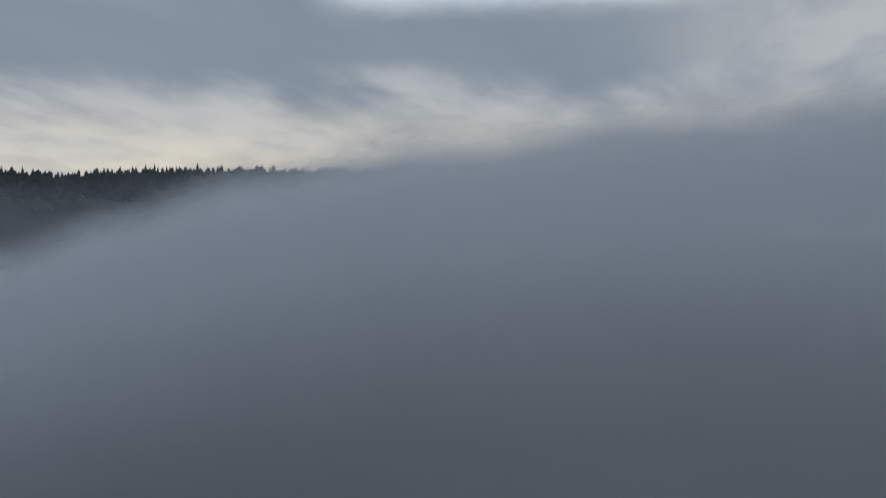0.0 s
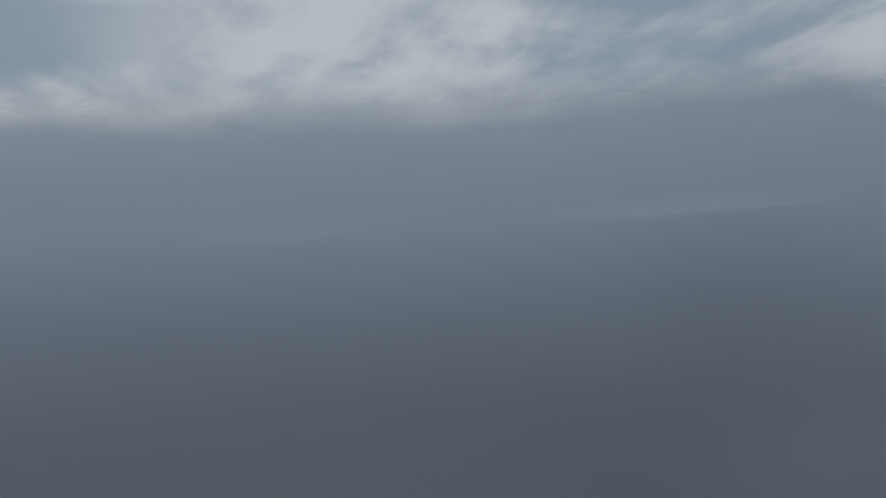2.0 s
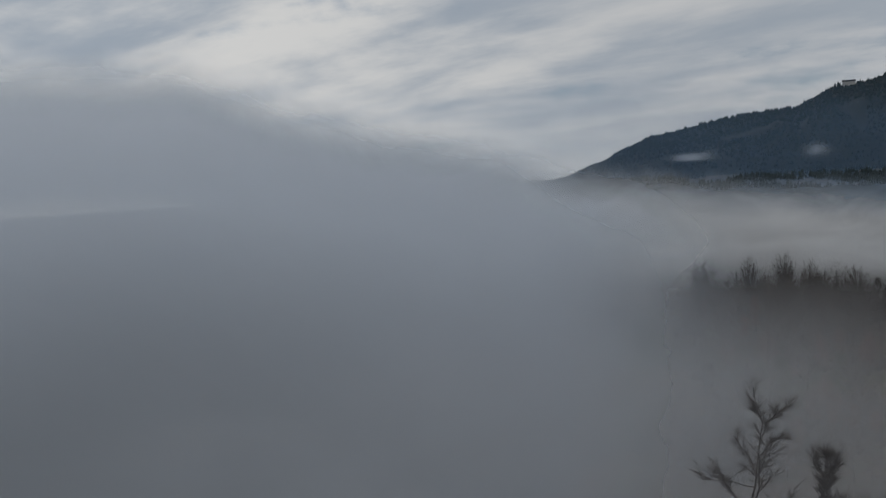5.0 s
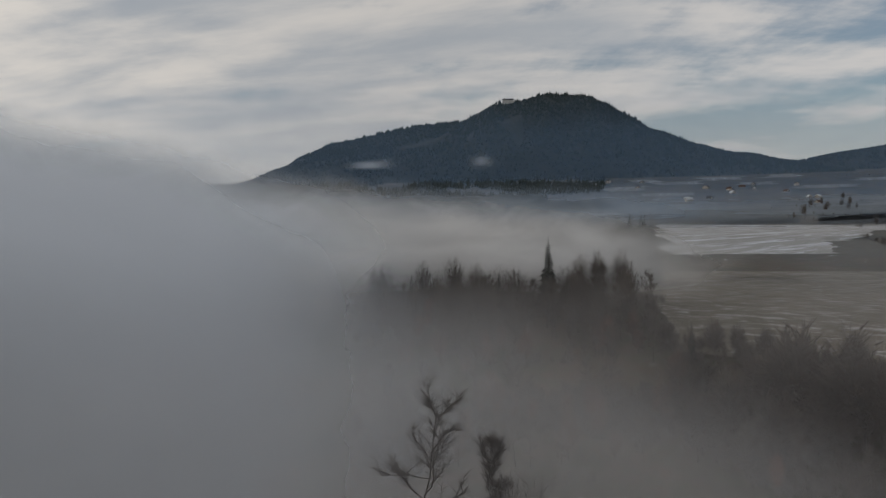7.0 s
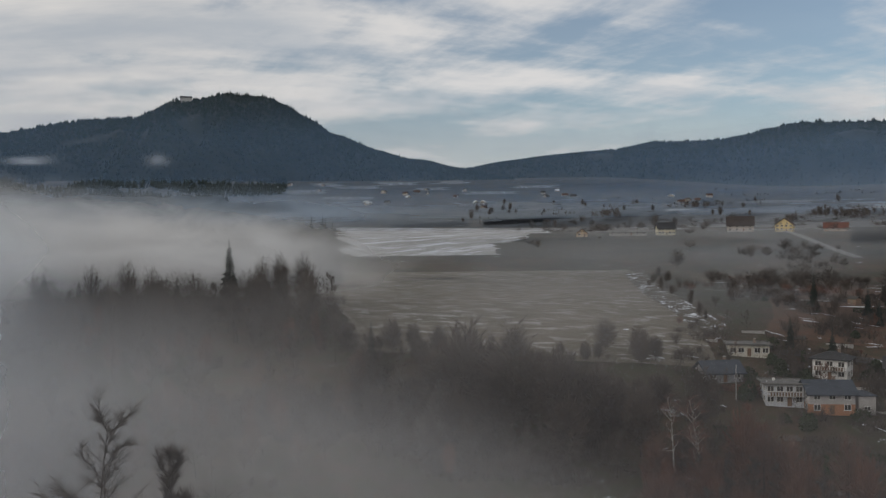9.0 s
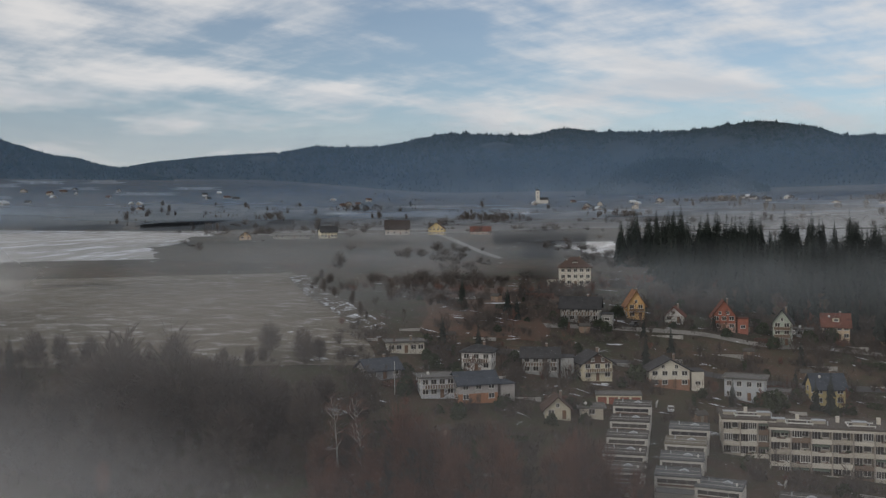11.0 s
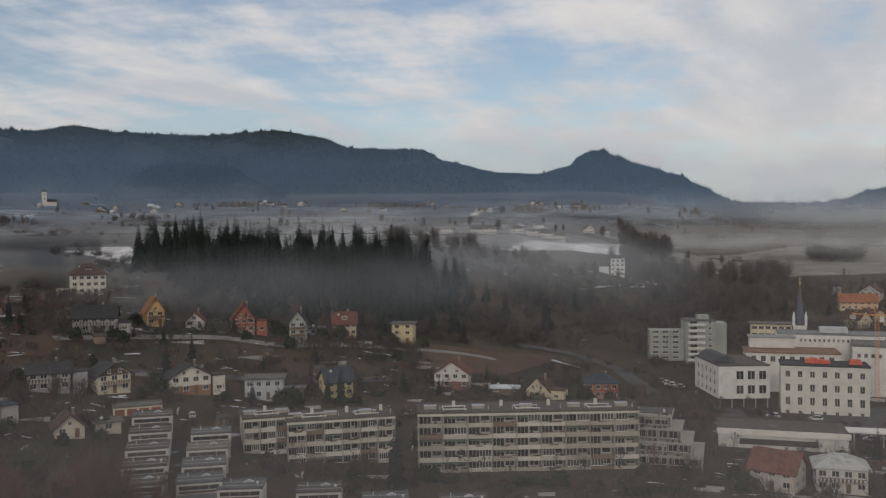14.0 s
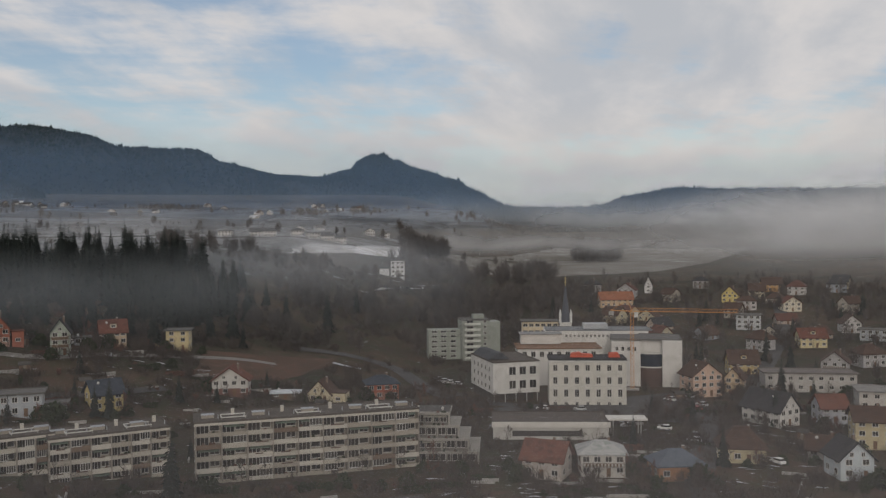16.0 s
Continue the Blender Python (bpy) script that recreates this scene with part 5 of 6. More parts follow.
def stepped_block(x, y, turn):
    ob = thing("terraced_block", x, y, turn, "white terraced apartment block stepping down with planted terraces", "apartment block")
    TAKEN.append((x + 8, y, 13))
    # second paint puts the shade of the terrace recesses into the storey walls
    white, recess_shade = wall_paint(0.31, 0.295, 0.265), wall_paint(0.13, 0.12, 0.11)
    rng = random.Random(12)
    for k in range(4):
        f, right, z = 2.2 * k, 10.5 - 2.6 * k, k * 2.9
        part("storey", Geo().box(-6.6, f + 2.0, z - (3 if k == 0 else 0), right - 0.8, 17, z + 2.6), recess_shade, ob)
        t = part("terrace", Geo().box(-7.0, f - 1.2, z + 2.604, right, 17.2, z + 2.896), white, ob)
        part("parapet", Geo().box(-7.0, f - 1.3, z + 2.6, right, f - 1.19, z + 3.25).box(right - 0.11, f - 1.19, z + 2.6, right, 12, z + 3.25), white, t)
        for px in (-6.9, (right - 6.9) / 2, right - 0.5):
            part("pier", Geo().box(px, f - 0.9, z - (3 if k == 0 else 0), px + 0.4, f + 2.0, z + 2.6), white, ob)
        n = 4 + (3 - k) // 2
        for i in range(n):
            window(ob, -6.4 + (right + 5.4) * (i + 0.5) / n, f + 1.98, z + 0.1, (right + 5.4) / n * 0.86, 2.35, mullions=1)
        for i in range(5):
            part("potted_plant", POT_PLANTS[i % 3], None, t, at=(rng.uniform(-6.4, right - 0.6), f - 0.7, z + 3.1))
        if k in (1, 3):
            part("awning", Geo().prism([(f + 1.9, z + 2.45), (f + 1.9, z + 2.55), (f - 0.6, z + 1.95), (f - 0.6, z + 1.85)], -4.5, 1.5, "x"), surface("pale awning", (0.60, 0.58, 0.53), 0.9), ob, "pale cloth awning")
    part("roof", Geo().box(-6.2, 8.6, 11.5, 2.4, 17.1, 11.75), roof_tile(0.09, 0.08, 0.075), ob)
    part("satellite_dish", Geo().tube((0, 0, 0), (-0.1, -0.1, 0.02), 0.5, 0.35, 10), FRAME_WHITE, ob, at=(0.5, 9.0, 12.4))


stepped_block(229, -2.6, facing(229, -2.6, -4))

# ---- the large white building ----
HOSPITAL = wall_paint(0.62, 0.61, 0.585)


def window_grid(ob, x0, x1, y, z0, cols, rows, fh, w, h, turn=0.0):
    for k in range(rows):
        for i in range(cols):
            t = (i + 0.5) / cols
            window(ob, x0 + (x1 - x0) * t, y, z0 + k * fh, w, h, turn=turn)


def white_wing():
    ob = thing("white_wing", 310.5, -31.0, facing(312, -32, 20), "white modern wing raised on slim columns", "building")
    TAKEN.append((325, -34, 20))
    part("wall", Geo().box(-8.6, 0, 3.2, 8.6, 26, 14.0), HOSPITAL, ob)
    part("undercroft", Geo().box(-8.0, 5, -3, 8.0, 25, 3.196), surface("dark undercroft", (0.06, 0.055, 0.05), 0.8), ob)
    part("roof", flat_roof(17.2, 26, 14.0, 0.1), roof_tile(0.10, 0.085, 0.075), ob)
    part("roof_pitch", Geo().prism([(-8.2, 14.47), (-5.4, 16.6), (-3.0, 16.6), (-0.5, 14.47)], 6, 25), roof_tile(0.07, 0.075, 0.085), ob)
    for i in range(5):
        part("column", Geo().tube((0, 0, -2), (0, 0, 3.19), 0.2, 0.2, 8), CONCRETE, ob, at=(-8 + 4 * i, 0.6, 0))
    window_grid(ob, -3.4, 8.0, -0.02, 4.8, 3, 2, 4.8, 2.5, 2.9)
    for k in range(3):
        for i in range(5):
            window(ob, -8.62, 4 + 4.4 * i, 4.2 + 3.2 * k, 1.6, 1.7, turn=-90)
    # round relief on the plain part of the front
    ring = Geo()
    for i in range(24):
        a, b = 2 * math.pi * i / 24, 2 * math.pi * (i + 1) / 24
        ring.tube((2.0 * math.cos(a), 0, 2.4 * math.sin(a)), (2.0 * math.cos(b), 0, 2.4 * math.sin(b)), 0.10, 0.10, 4)
    part("wall_relief", ring, surface("grey relief", (0.42, 0.41, 0.39), 0.8), ob, "round grey line relief", at=(-5.8, -0.06, 9.6))


def old_wing():
    ob = thing("old_wing", 302, -54.5, facing(302, -55, 5), "cream-white old building with rows of tall framed windows", "building")
    ob.scale = (0.9, 1.0, 1.0)
    TAKEN.append((308, -57, 18))
    part("wall", Geo().box(-14.5, 0, -3, 14.5, 12, 15.6), wall_paint(0.58, 0.56, 0.51), ob)
    part("roof", flat_roof(29, 12, 15.6, 0.35), roof_tile(*DARK_ROOF), ob)
    part("cornice", Geo().box(-14.8, -0.35, 15.0, 14.8, -0.004, 15.59), FRAME_WHITE, ob)
    for z in (2.2, 6.6, 11.2):
        part("string_course", Geo().box(-14.6, -0.16, z, 14.6, -0.004, z + 0.25), FRAME_WHITE, ob)
    for i in range(7):
        wx = -12.2 + 4.06 * i
        window(ob, wx, -0.02, 0.3, 1.2, 1.1)
        for z, h in ((3.1, 2.6), (7.5, 2.4), (12.0, 2.1)):
            q = window(ob, wx, -0.03, z, 1.65, h)
            if z < 12:
                part("hood", Geo().box(-1.0, -0.24, h + 0.12, 1.0, 0.0, h + 0.36), FRAME_WHITE, q)
    for i in range(4):
        window(ob, 14.52, 1.8 + 2.8 * i, 7.5, 1.2, 2.2, turn=90)
    red = surface("red tarpaulin", (0.55, 0.10, 0.05), 0.7)
    part("tarpaulin", Geo().prism([(-4.2, 0), (-3.8, 1.3), (-0.6, 1.7), (0.4, 1.2), (4.2, 1.0), (4.4, 0)], 4, 7), red, ob, "bright red tarpaulin", at=(-2.0, 0, 16.06))
    part("tarpaulin", Geo().prism([(-2.2, 0), (-2.0, 1.4), (1.4, 1.6), (2.2, 0)], 4, 7), red, ob, "bright red tarpaulin", at=(10.6, 0, 16.06))


def middle_wing():
    ob = thing("middle_wing", 344, -51, facing(344, -51, 6), "low white wing with brown flat roofs behind the old building", "building")
    TAKEN.append((350, -52, 18))
    part("wall", Geo().box(-16, 0, -3, 16, 16, 14.2), HOSPITAL, ob)
    part("roof", flat_roof(32, 16, 14.2, 0.6), roof_tile(0.22, 0.13, 0.085), ob)
    part("roof_house", Geo().box(-14, 12, 14.66, 2, 20, 18.5), wall_paint(0.6, 0.58, 0.55), ob)
    part("roof_slab", Geo().box(-14.6, 11.4, 18.504, 2.6, 20.6, 18.8), roof_tile(0.26, 0.26, 0.26), ob)
    window_grid(ob, -15, 15, -0.02, 11.0, 9, 1, 3, 1.8, 2.2)


def round_wing():
    ob = thing("round_wing", 338.6, -83.5, facing(338, -86, 2), "tall white wing with a curved dark glass bay", "building")
    TAKEN.append((345, -88, 18))
    part("wall", Geo().box(-13, 0, -3, -2.0, 22, 17.2).box(-1.996, 4.0, -3, 13.5, 22, 17.6).box(6.2, 0.0, -3, 13.5, 3.996, 17.6), HOSPITAL, ob)
    part("roof", flat_roof(27, 20, 17.6, 0.1), roof_tile(*FLAT_GREY), ob, at=(0, 2.2, 0))
    bay, low, cap = Geo(), Geo(), Geo()
    for g, r, z0, z1 in ((bay, 5.0, 7.6, 12.4), (low, 5.1, -3, 7.1)):
        ring = [(r * math.cos(math.pi + math.pi * i / 14), r * 0.75 * math.sin(math.pi + math.pi * i / 14)) for i in range(15)]
        g.add([(a, b, z0) for a, b in ring] + [(a, b, z1) for a, b in ring], [(i, i + 1, 16 + i, 15 + i) for i in range(14)] + [tuple(range(15, 30))])
    for z in (7.1, 12.4):
        ring = [(5.35 * math.cos(math.pi + math.pi * i / 14), 4.0 * math.sin(math.pi + math.pi * i / 14)) for i in range(15)]
        cap.add([(a, b, z) for a, b in ring] + [(a, b, z + 0.5) for a, b in ring], [(i, i + 1, 16 + i, 15 + i) for i in range(14)] + [tuple(range(15, 30)), tuple(range(14, -1, -1))])
    part("glass_bay", bay, surface("blue glass", (0.02, 0.03, 0.045), 0.15, (0.03, 0.04, 0.06)), ob, "curved dark blue glass", at=(2.1, 4, 0))
    part("bay_base", low, surface("brown cladding", (0.085, 0.05, 0.04), 0.7), ob, "dark brown curved cladding", at=(2.1, 4, 0))
    part("bay_bands", cap, HOSPITAL, ob, at=(2.1, 4, 0))
    window_grid(ob, -12, -3, -0.02, 13.6, 4, 1, 3, 1.2, 1.6)


def long_wing():
    ob = thing("long_wing", 362, -70, facing(362, -70, 6), "long white upper wing with a row of small dark windows", "building")
    part("wall", Geo().box(-22, 0, -3, 20, 14, 19.0), HOSPITAL, ob)
    part("roof", flat_roof(43, 15, 19.0, 0.1), roof_tile(0.2, 0.21, 0.22), ob)
    window_grid(ob, -14, 6, -0.02, 16.4, 12, 1, 3, 0.9, 1.2)
    part("roof_house", Geo().box(-6, 4, 19.46, 4, 10, 21.5), METAL, ob)


white_wing(), old_wing(), middle_wing(), round_wing(), long_wing()
house("office_block", 440, -56, 4, 20, 12, 4, "flat", 0, (0.70, 0.60, 0.42), FLAT_GREY, "yellowish flat-roofed block with wide windows", 6, chimney=False, win=(2.2, 1.5), category="building", floor_h=3.6)


def balcony_tower(x, y, turn):
    ob = thing("balcony_tower", x, y, turn, "pale green apartment tower with balconies on every floor", "apartment block")
    TAKEN.append((x + 6, y, 14))
    pale = wall_paint(0.30, 0.325, 0.29)
    part("wall", Geo().box(-7, 0, -4, 6, 14, 18.6).box(6.004, 4, -4, 11.5, 14, 17.5).box(-22, 6, -4, -7.004, 14, 14), pale, ob)
    part("roof", flat_roof(13.2, 14.2, 18.6, 0.1), roof_tile(*FLAT_GREY), ob, at=(-0.5, 0, 0))
    part("lift_house", Geo().box(-1, 5, 19.06, 4, 10, 21.0), pale, ob)
    for k in range(7):
        b = part("balcony", Geo().box(-6.2, -1.5, 2.6 * k - 0.1, 1.2, -0.004, 2.6 * k + 0.08), CONCRETE, ob, at=(0, 0, 1.2))
        part("parapet", Geo().box(-6.2, -1.6, 2.6 * k - 0.15, 1.2, -1.505, 2.6 * k + 1.0), wall_paint(0.58, 0.60, 0.55), b)
        window(ob, -3.5, -0.02, 1.4 + 2.6 * k, 3.2, 1.8)
        window(ob, 3.6, -0.02, 1.9 + 2.6 * k, 1.3, 1.3)
        if k < 6:
            for wx in (-10.5, -15, -19.3):
                window(ob, wx, 5.98, 1.2 + 2.3 * k, 2.6, 1.1)


balcony_tower(410, -23, facing(410, -23, 10))


def low_hall():
    ob = thing("low_hall", 253, -35, facing(253, -35, 4), "long low hall with a grey gravel roof and white parapet", "building")
    for i in (-1, 0, 1):
        TAKEN.append((260, -36 + 11 * i, 9))
    part("wall", Geo().box(-16.5, 0, -3, 16.5, 16, 4.6), wall_paint(0.5, 0.49, 0.46), ob)
    part("roof", flat_roof(33, 16, 4.6, 0.3), roof_tile(0.095, 0.078, 0.068), ob)
    part("parapet", Geo().box(-16.9, -0.4, 3.6, 16.9, -0.304, 5.2), wall_paint(0.62, 0.60, 0.56), ob)
    part("window_strip", Geo().box(-11, -0.06, 1.0, 9, 0.02, 2.6), glass_dark(), ob)
    c = part("entrance_canopy", Geo().box(16.6, 3, 4.9, 28, 9, 5.3), wall_paint(0.64, 0.62, 0.58), ob)
    for i in (18, 26):
        part("post", Geo().box(i, 3.4, -2, i + 0.3, 3.7, 4.9).box(i, 8.3, -2, i + 0.3, 8.6, 4.9), CONCRETE, c)


low_hall()


def spire():
    ob = thing("church_spire", 385, -60, facing(385, -60), "slender dark church spire with pale corner turrets", "church tower")
    TAKEN.append((385, -60, 5))
    part("tower", Geo().box(-2.6, -2.6, -3, 2.6, 2.6, 20.5), HOSPITAL, ob)
    s = Geo()
    for i in range(8):
        a, b = 2 * math.pi * i / 8, 2 * math.pi * (i + 1) / 8
        s.add([(2.0 * math.cos(a), 2.0 * math.sin(a), 20.5), (2.0 * math.cos(b), 2.0 * math.sin(b), 20.5), (0.28 * math.cos(b), 0.28 * math.sin(b), 36), (0.28 * math.cos(a), 0.28 * math.sin(a), 36)], [(0, 1, 2, 3)])
    part("spire", s, surface("slate spire", (0.07, 0.08, 0.10), 0.6), ob, "dark slate spire")
    for x, y in ((-2.3, -2.3), (2.3, -2.3), (2.3, 2.3), (-2.3, 2.3)):
        g = Geo().tube((0, 0, 0), (0, 0, 3.0), 0.55, 0.5, 8).tube((0, 0, 3.0), (0, 0, 5.6), 0.65, 0.05, 8)
        part("turret", g, wall_paint(0.62, 0.62, 0.60), ob, at=(x, y, 20.4))
    part("finial", Geo().tube((0, 0, 35.8), (0, 0, 40.5), 0.12, 0.08, 6).tube((0, 0, 37), (0, 0, 37.7), 0.1, 0.5, 8).tube((0, 0, 37.7), (0, 0, 38.4), 0.5, 0.1, 8).box(-0.6, -0.08, 39.2, 0.6, 0.08, 39.4),
         surface("gilt", (0.55, 0.45, 0.22), 0.4, metal=0.6), ob)


def crane():
    ob = thing("tower_crane", 333, -77, facing(333, -77), "orange tower crane with a long lattice jib", "crane")
    paint = surface("crane orange", (0.62, 0.27, 0.06), 0.6)
    mast, jib, tail = Geo(), Geo(), Geo()
    h, s = 29.5, 0.6
    for x in (-s, s):
        for y in (-s, s):
            mast.tube((x, y, -1), (x, y, h), 0.11, 0.11, 4)
    for k in range(21):
        z = k * 1.5
        for a, b in (((-s, -s), (s, -s)), ((s, -s), (s, s)), ((s, s), (-s, s)), ((-s, s), (-s, -s))):
            mast.tube((*a, z), (*b, min(z + 1.5, h)), 0.06, 0.06, 3)
    n = 34
    for y, z in ((-0.6, 0), (0.6, 0), (0, 1.2)):
        jib.tube((0, y, h + z), (38, y, h + z), 0.10, 0.08, 4)
    for i in range(n):
        a, b = 38 * i / n, 38 * (i + 1) / n
        jib.tube((a, -0.6, h), (b, 0, h + 1.2), 0.05, 0.05, 3).tube((a, 0.6, h), (b, 0, h + 1.2), 0.05, 0.05, 3).tube((a, -0.6, h), (b, 0.6, h), 0.05, 0.05, 3)
    tail.tube((0, 0, h), (-8, 0, h + 0.3), 0.25, 0.2, 4).tube((0, 0, h), (-1.6, 0, h + 4.0), 0.15, 0.1, 4).tube((-1.6, 0, h + 4), (-8, 0, h + 0.3), 0.06, 0.06, 3)
    part("mast", mast, paint, ob)
    part("jib", jib, paint, ob, turn=-4)
    part("counter_jib", tail, paint, ob, turn=-4)
    part("counterweight", Geo().box(-8.6, -0.7, h - 1.6, -6.8, 0.7, h - 0.1), CONCRETE, ob, turn=-4)
    part("cab", Geo().box(0.8, -1.6, h - 2.2, 2.2, -0.76, h - 0.3), FRAME_WHITE, ob)
    part("base_slab", Geo().box(-2.5, -2.5, -1.2, 2.5, 2.5, 0.3), CONCRETE, ob)


spire(), crane()

# ---- the town's eastern houses ----
house("house", 315.5, -100, 30, 13, 11, 3, "front", 4.4, (0.66, 0.47, 0.36), BROWN_ROOF, "pink house with a broad brown gable", 4)
house("house", 324, -112, -10, 7, 9, 2, "front", 3.6, (0.68, 0.52, 0.34), BROWN_ROOF, "narrow peach-coloured gabled house", 2)
house("house", 362, -130, 15, 13, 10, 2, "side", 4.6, (0.62, 0.48, 0.22), BROWN_ROOF, "ochre house with a big brown roof", 4, dormer=True)
house("house", 265.5, -109, 52, 10, 16, 2, "front", 4.8, (0.70, 0.68, 0.63), DARK_ROOF, "long white house with a steep dark roof", 3, side_cols=5)
house("house", 224, -80, 8, 12.5, 10, 1, "hip", 4.8, (0.64, 0.56, 0.36), BROWN_ROOF, "cream house with a tall brown hipped roof", 4, floor_h=3.6)
house("house", 212, -27, -18, 11, 10, 2, "side", 3.6, (0.58, 0.52, 0.46), (0.15, 0.065, 0.048), "house with a rust-red roof and solar panels", 3, floor_h=2.6)
house("house", 213, -42, 6, 12, 10, 2, "hip", 2.4, (0.66, 0.63, 0.57), (0.40, 0.40, 0.39), "white villa with a pale roof and terrace", 4, balcony=1)
house("house", 209, -60, 20, 12.5, 10, 1, "hip", 3.0, (0.42, 0.22, 0.12), (0.10, 0.12, 0.15), "bungalow with a broad blue-grey roof and orange wall", 3, floor_h=3.4)
house("house", 226, -102, 0, 9.5, 9, 1, "side", 2.8, (0.64, 0.60, 0.54), BROWN_ROOF, "small white house with a brown roof", 3)
house("house", 207, -101, 26, 9, 10, 2, "front", 3.8, (0.60, 0.66, 0.68), DARK_ROOF, "pale blue-white house with a steep gable", 2)
house("house", 236, -120, 12, 11, 11, 3, "side", 3.0, (0.56, 0.48, 0.30), BROWN_ROOF, "tall yellow house with a brown roof", 3)
house("house", 268, -124, 24, 9, 9, 2, "side", 3.2, (0.54, 0.55, 0.58), (0.15, 0.065, 0.05), "grey house with a dark red roof", 3)
house("house", 422, -185, 18, 14, 10, 2, "side", 3.8, (0.70, 0.60, 0.34), RED_ROOF, "cream-yellow house with a red roof", 4, dormer=True)
house("house", 473, -172, 0, 14, 10, 3, "flat", 0, (0.52, 0.54, 0.54), FLAT_GREY, "grey-white flat-roofed house with three storeys", 4, chimney=False)
house("house", 596, -233, 10, 14, 10, 2, "side", 4.0, (0.62, 0.36, 0.14), BROWN_ROOF, "orange house far up the valley", 4)
house("house", 558, -191, -8, 11, 10, 2, "front", 5.0, (0.70, 0.56, 0.20), BROWN_ROOF, "yellow house with a steep gable", 3)
house("house", 519, -215, 20, 12, 10, 2, "front", 3.6, (0.68, 0.62, 0.48), RED_ROOF, "cream house with a red gable roof", 3)
house("chapel", 608, -152, 0, 6, 10, 2, "front", 6.0, (0.72, 0.71, 0.69), DARK_ROOF, "small white chapel with a steep gable", 1, chimney=False, category="chapel")
house("house", 556, -119, 12, 23, 10, 2, "side", 4.2, (0.66, 0.48, 0.30), (0.28, 0.11, 0.06), "long peach house with a rust-red roof", 6)
house("house", 530, -192, 8, 12, 9, 2, "hip", 2.8, (0.56, 0.53, 0.50), BROWN_ROOF, "grey-brown house with a shallow roof", 3)
house("house", 432, -219, 0, 14, 9, 2, "flat", 0, (0.42, 0.45, 0.46), FLAT_GREY, "plain grey flat-roofed town house", 4, chimney=False)
house("workshop", 322, -140, 14, 36, 12, 2, "flat", 0, (0.50, 0.48, 0.44), (0.16, 0.14, 0.13), "long low grey flat-roofed workshop", 9, chimney=False, category="building", floor_h=3.6)
house("workshop", 286, -150, 10, 20, 14, 2, "flat", 0, (0.56, 0.53, 0.48), (0.24, 0.23, 0.22), "pale flat-roofed workshop in the town", 5, chimney=False, category="building", floor_h=3.2)
house("tower_house", 637, 21, 0, 11, 9, 4, "flat", 0, (0.72, 0.72, 0.70), FLAT_GREY, "white four-storey cube-shaped house", 3, chimney=False, floor_h=3.4, annex=(-9.5, 7, 6, 7.0))
for i, (x, y, w, h, fl) in enumerate(((813, 184, 14, 8, 2), (804, 152, 14, 8, 2), (800, 140, 12, 9, 2), (985, 140, 13, 8, 2), (795, 100, 12, 8, 2), (790, 88, 13, 8, 2), (786, 76, 11, 8, 2), (978, 62, 12, 9, 2), (985, 46, 11, 8, 2), (1010, 120, 12, 8, 2), (820, 120, 12, 8, 2))):
    house("village_house", x, y, (-20, 5, 14, 0, 22)[i % 5], w, h, fl, ("flat", "side", "hip", "front")[i % 4], (0, 2.6, 2.2, 3.0)[i % 4], (0.68, 0.67, 0.65), (0.12, 0.12, 0.125),
          "white house in the village on the rise", 4, chimney=False, group="village houses", win=(1.6, 1.5))
RNG = random.Random(5)
for i in range(75):
    b, r = RNG.choice(((16.5, 2000), (20, 1750), (24, 1900), (28, 1650), (33, 1900), (41, 1700), (53, 1750), (56, 1500), (60, 1650), (66, 1800), (72, 1500), (77, 1700), (80.5, 1350), (84, 1600)))
    p = bearing(RNG.gauss(b, 1.3), r * RNG.uniform(0.93, 1.07))
    house("far_house", p.x, p.y, RNG.uniform(-40, 40), RNG.uniform(8, 14), 9, RNG.choice((1, 2)), RNG.choice(("side", "front")), 3.2, RNG.choice(((0.62, 0.61, 0.59), (0.50, 0.46, 0.40), (0.40, 0.38, 0.35))), RNG.choice((DARK_ROOF, (0.5, 0.52, 0.55), BROWN_ROOF)),
          "small pale house in the distant valley", 2, chimney=False, group="distant houses", side_cols=0, win=(1.5, 1.4))
WALLS = ((0.56, 0.54, 0.51), (0.54, 0.49, 0.40), (0.44, 0.43, 0.42), (0.50, 0.41, 0.34), (0.36, 0.39, 0.42), (0.52, 0.46, 0.32))
WALL_WORDS = ("white", "cream", "grey", "peach", "blue-grey", "yellow")
COVERS = ((BROWN_ROOF, "brown"), (DARK_ROOF, "dark grey"), ((0.11, 0.05, 0.038), "dull red"), (BROWN_ROOF, "brown"))
made = 0
for _ in range(400):
    p = bearing(RNG.uniform(98.5, 119), RNG.uniform(360, 660))
    if made >= 32 or any((p.x - q[0]) ** 2 + (p.y - q[1]) ** 2 < 20 ** 2 for q in PLOTS) or not all((p.x - a) ** 2 + (p.y - c) ** 2 > (e + 9) ** 2 for a, c, e in TAKEN):
        continue
    made += 1
    k, (cover, word) = RNG.randrange(6), RNG.choice(COVERS)
    shape = RNG.choice(("side", "front", "side", "hip"))
    house("house", p.x, p.y, RNG.uniform(-50, 50), RNG.uniform(10, 14), RNG.uniform(9, 11), RNG.choice((1, 2, 2)), shape, RNG.uniform(3.0, 4.4), WALLS[k], cover,
          f"{WALL_WORDS[k]} town house with a {word} {'hipped' if shape == 'hip' else 'pitched'} roof", 3, group="town houses", side_cols=1, balcony=RNG.choice((0, 0, 1)))
